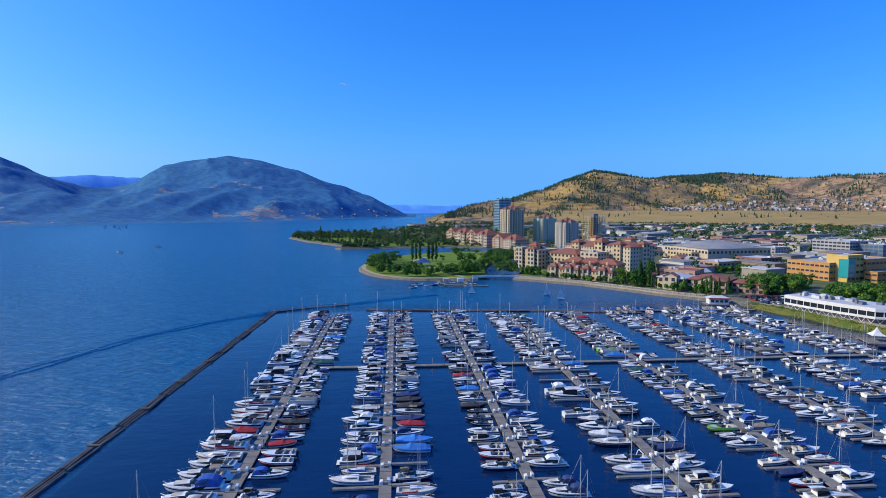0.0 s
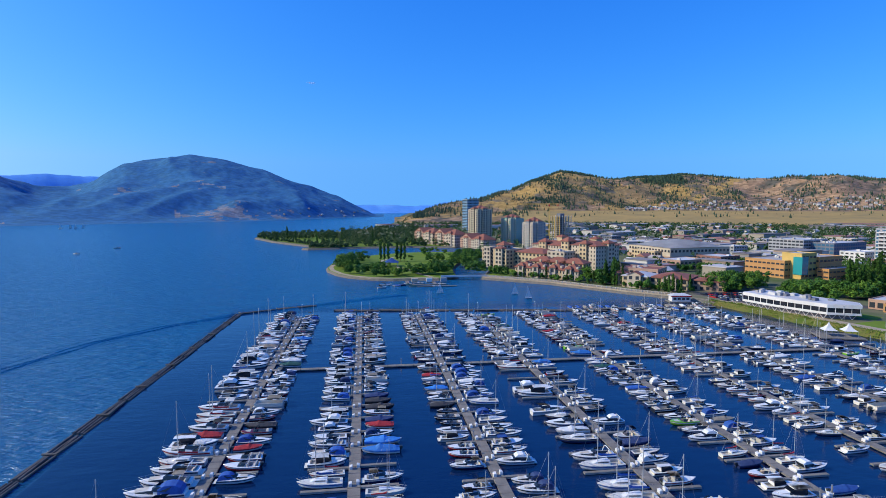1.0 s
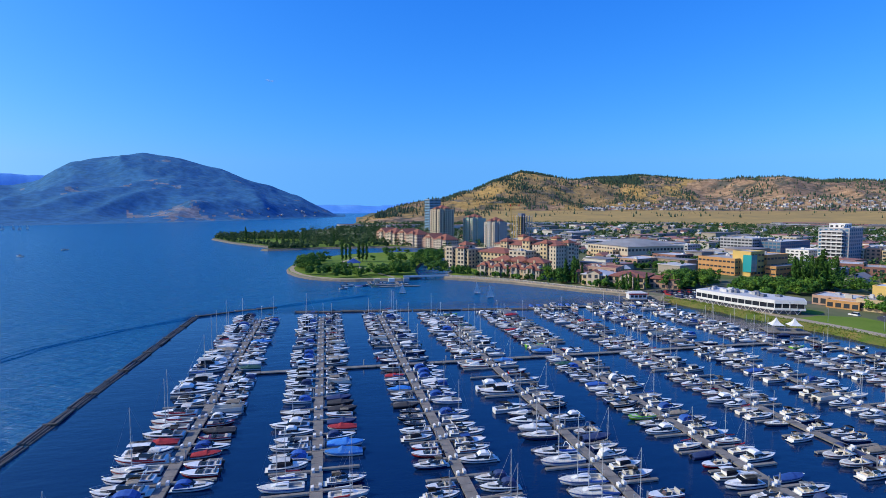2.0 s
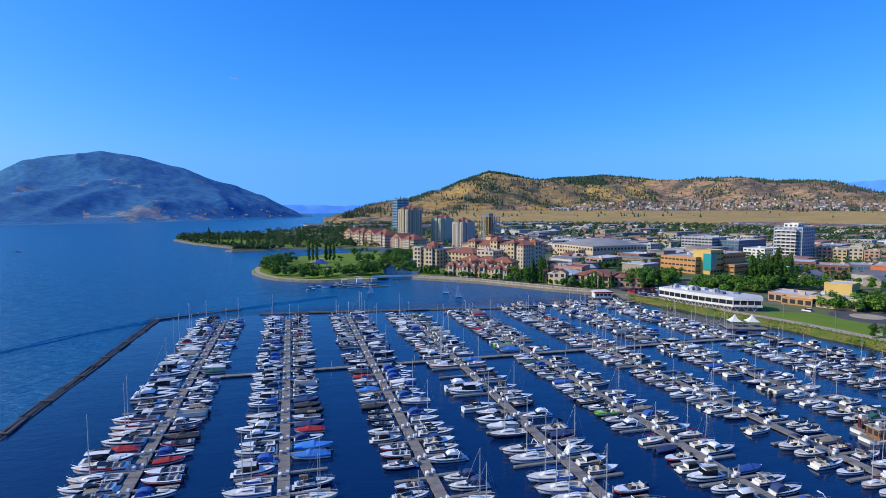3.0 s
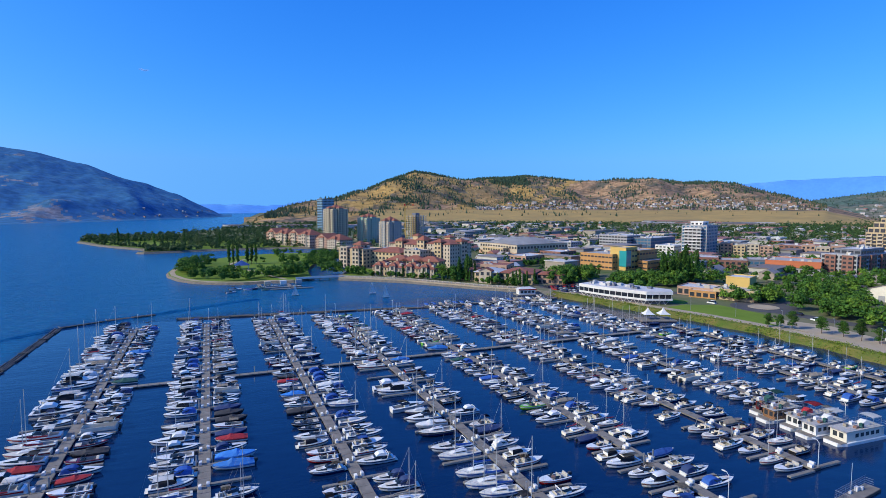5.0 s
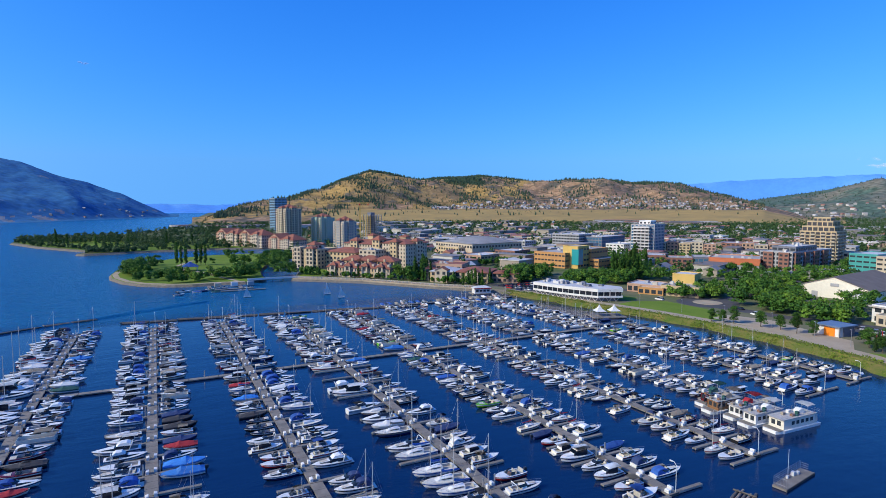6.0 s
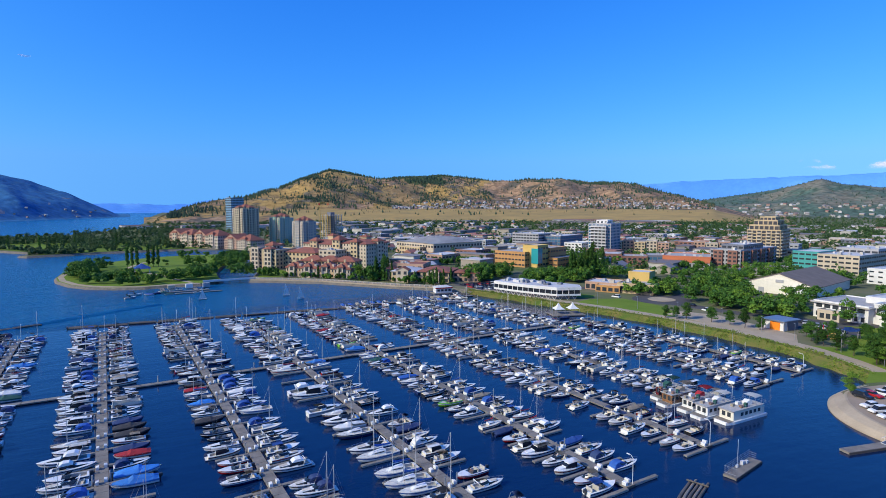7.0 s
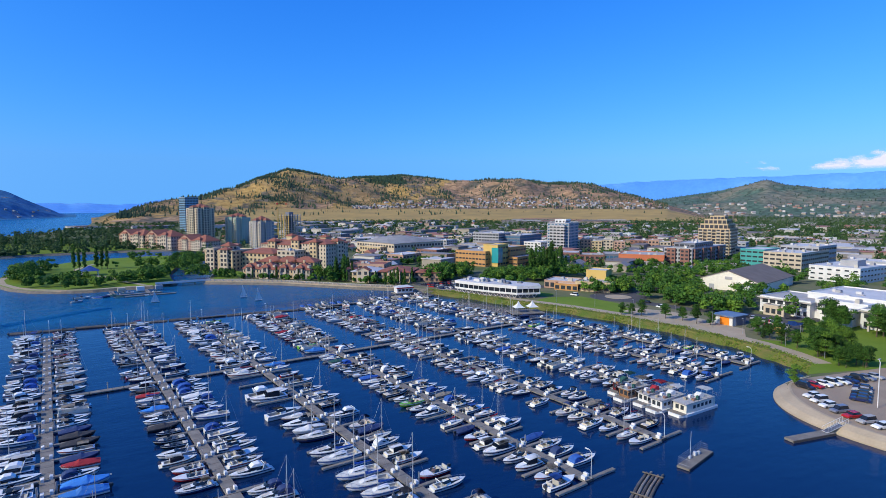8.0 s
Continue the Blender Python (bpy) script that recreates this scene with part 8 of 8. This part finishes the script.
# pines of the dry hill
spots = []
for _ in range(420):
    az = frng.uniform(26, 57)
    fr, tp = knox_dims(az)
    x, y = polar(az, fr + (tp - fr) * frng.uniform(0.445, 0.57))
    spots.append((x, y, knox_z(x, y) - 0.5, frng.uniform(6, 11)))
while len(spots) < 7600:
    az, t = frng.uniform(5, 57), frng.uniform(0.2, 1.05)
    fr, tp = knox_dims(az)
    x, y = polar(az, fr + (tp - fr) * t)
    n = noise.fractal((x / 170, y / 170, 8.8), 0.9, 2.0, 4)
    crest = smooth((t - 0.72) / 0.25) * (0.9 if az > 15 else 0.1)
    keep = 0.03 + (0.8 if az < 37 else 0.5) * max(0, n - 0.12) + 0.55 * crest * max(0, n + 0.25)
    if t < 0.45 and az > 17:
        keep *= 0.05
    if knox_cover(x, y) == 2:
        keep += 0.5
    if 15 < az <= 22 and t > 0.93:
        keep += 0.2
    if az > 36:
        keep *= 0.6
    if az < 15:
        keep *= 0.4
    if frng.random() < keep:
        spots.append((x, y, knox_z(x, y) - 0.5, frng.uniform(6, 15)))
shrubs = []
while len(shrubs) < 9000:
    az, t = frng.uniform(4, 57), frng.uniform(0.3, 1.0)
    fr, tp = knox_dims(az)
    x, y = polar(az, fr + (tp - fr) * t)
    n = noise.fractal((x / 120, y / 120, 14.2), 0.9, 2.0, 4) + 0.5 * noise.noise((x / 190 + 5, y / 330, 4.1))
    if t < 0.46 and az > 15 and frng.random() < 0.93:
        continue
    if frng.random() < 0.05 + 1.1 * max(0, n - 0.08):
        shrubs.append((x, y, knox_z(x, y) - 0.4, frng.uniform(2.5, 6.0)))
scatter_trees("hill_shrubs", "dark scrub in the folds of the dry hill", shrubs, SCRUB, cone=True)
scatter_trees("hill_pines", "scattered dark pines on the dry hill", spots, PINE_FAR, cone=True)
spots = []
while len(spots) < 1100:
    az, t = frng.uniform(56, 80), frng.uniform(0.05, 1.05)
    x, y = polar(az, 2500 + 1200 * t)
    if frng.random() < 0.25 + 0.8 * max(0, noise.fractal((x / 200, y / 200, 1.8), 0.9, 2.0, 4)) + 0.4 * smooth((t - 0.7) / 0.3):
        spots.append((x, y, dil_z(x, y) - 0.5, frng.uniform(6, 10)))
scatter_trees("far_hill_pines", "pines on the scrubby hill beyond town", spots, PINE_FAR, cone=True)

# fair-weather cloud low in the east: a thin far sheet, ragged along its top
CLOUD, cn, cl, cp = node_mat("cloud_glow")
cp.inputs["Base Color"].default_value = (0.3, 0.3, 0.3, 1)
cp.inputs["Roughness"].default_value = 1.0
# pinkish emission stands in for sunlight on the cloud
cp.inputs["Emission Color"].default_value, cp.inputs["Emission Strength"].default_value = (0.80, 0.72, 0.84, 1), 0.62
cpos = cn.new("ShaderNodeNewGeometry").outputs["Position"]
stretch = cn.new("ShaderNodeMapping")
stretch.inputs["Scale"].default_value = (0.0042, 0.0042, 0.012)
cl.new(cpos, stretch.inputs["Vector"])
ct = cn.new("ShaderNodeTexNoise")
ct.inputs["Scale"].default_value, ct.inputs["Detail"].default_value = 1.0, 7
cl.new(stretch.outputs[0], ct.inputs["Vector"])
csep = cn.new("ShaderNodeSeparateXYZ")
cl.new(cpos, csep.inputs[0])


def cloud_ramp(socket, a, b, lo, hi):
    r = cn.new("ShaderNodeMapRange")
    r.inputs["From Min"].default_value, r.inputs["From Max"].default_value = a, b
    r.inputs["To Min"].default_value, r.inputs["To Max"].default_value = lo, hi
    cl.new(socket, r.inputs["Value"])
    return r.outputs[0]


def cloud_math(op, a, b):
    m = cn.new("ShaderNodeMath")
    m.operation, m.use_clamp = op, op == "MULTIPLY"
    cl.new(a, m.inputs[0]), cl.new(b, m.inputs[1])
    return m.outputs[0]


CLOUD_Z = EYE_H + 4830 * math.tan(radians(3.0))
thin = cloud_ramp(csep.outputs["Z"], CLOUD_Z, CLOUD_Z + 190, 0.24, 0.64)          # needs denser noise the higher it is
west_end = cloud_ramp(csep.outputs["Y"], 2000, 1450, 0.26, 0.0)
dens = cloud_math("SUBTRACT", cloud_math("SUBTRACT", ct.outputs["Fac"], thin), west_end)
alpha = cloud_math("MULTIPLY", cloud_ramp(dens, 0.0, 0.13, 0.0, 0.92), cloud_ramp(csep.outputs["Z"], CLOUD_Z - 8, CLOUD_Z + 22, 0.0, 1.0))
cl.new(alpha, cp.inputs["Alpha"])
vs, fs = [], []
for i in range(61):
    x, y = polar(63 + 0.5 * i, 4830)
    vs.extend([(x, y, CLOUD_Z - 10), (x, y, CLOUD_Z + 210)])
    if i:
        fs.append((2 * i - 2, 2 * i, 2 * i + 1, 2 * i - 1))
tagged(new("backdrop_cloud", raw("backdrop_cloud", vs, fs, [CLOUD], smooth=True)), "low bank of soft white cloud over the ridge", "cloud", kind="structure")
vs, fs = [], []
prng = random.Random(2)
for k in range(5):
    x, y = polar(-4.95 + 0.13 * (k - 2), 4700)
    bm = bmesh.new()
    bmesh.ops.create_icosphere(bm, subdivisions=2, radius=1.0, matrix=Matrix.Translation((x, y, EYE_H + 4700 * math.tan(radians(11.86)) + prng.uniform(-4, 4))) @ Matrix.Diagonal((15, 12, 5, 1)))
    b0 = len(vs)
    bm.verts.index_update()
    vs.extend([tuple(v.co) for v in bm.verts])
    fs.extend([tuple(b0 + v.index for v in f.verts) for f in bm.faces])
    bm.free()
WISP, _, _, wp = node_mat("cloud_wisp")
wp.inputs["Base Color"].default_value, wp.inputs["Roughness"].default_value, wp.inputs["Alpha"].default_value = (0.9, 0.92, 0.95, 1), 1.0, 0.16
tagged(new("backdrop_wisp", raw("backdrop_wisp", vs, fs, [WISP], smooth=True)), "tiny white wisp of cloud high over the lake", "cloud", kind="structure")

# prototypes that found no place
for proto in [t for k in TREES.values() for t in k if t.name not in planted] + [b for kinds in (*NEAR_B, *FAR_B, SAILS, FAR_SAILS) for b in kinds if b.name not in used]:
    for o_ in [*proto.children_recursive, proto]:
        bpy.data.objects.remove(o_)
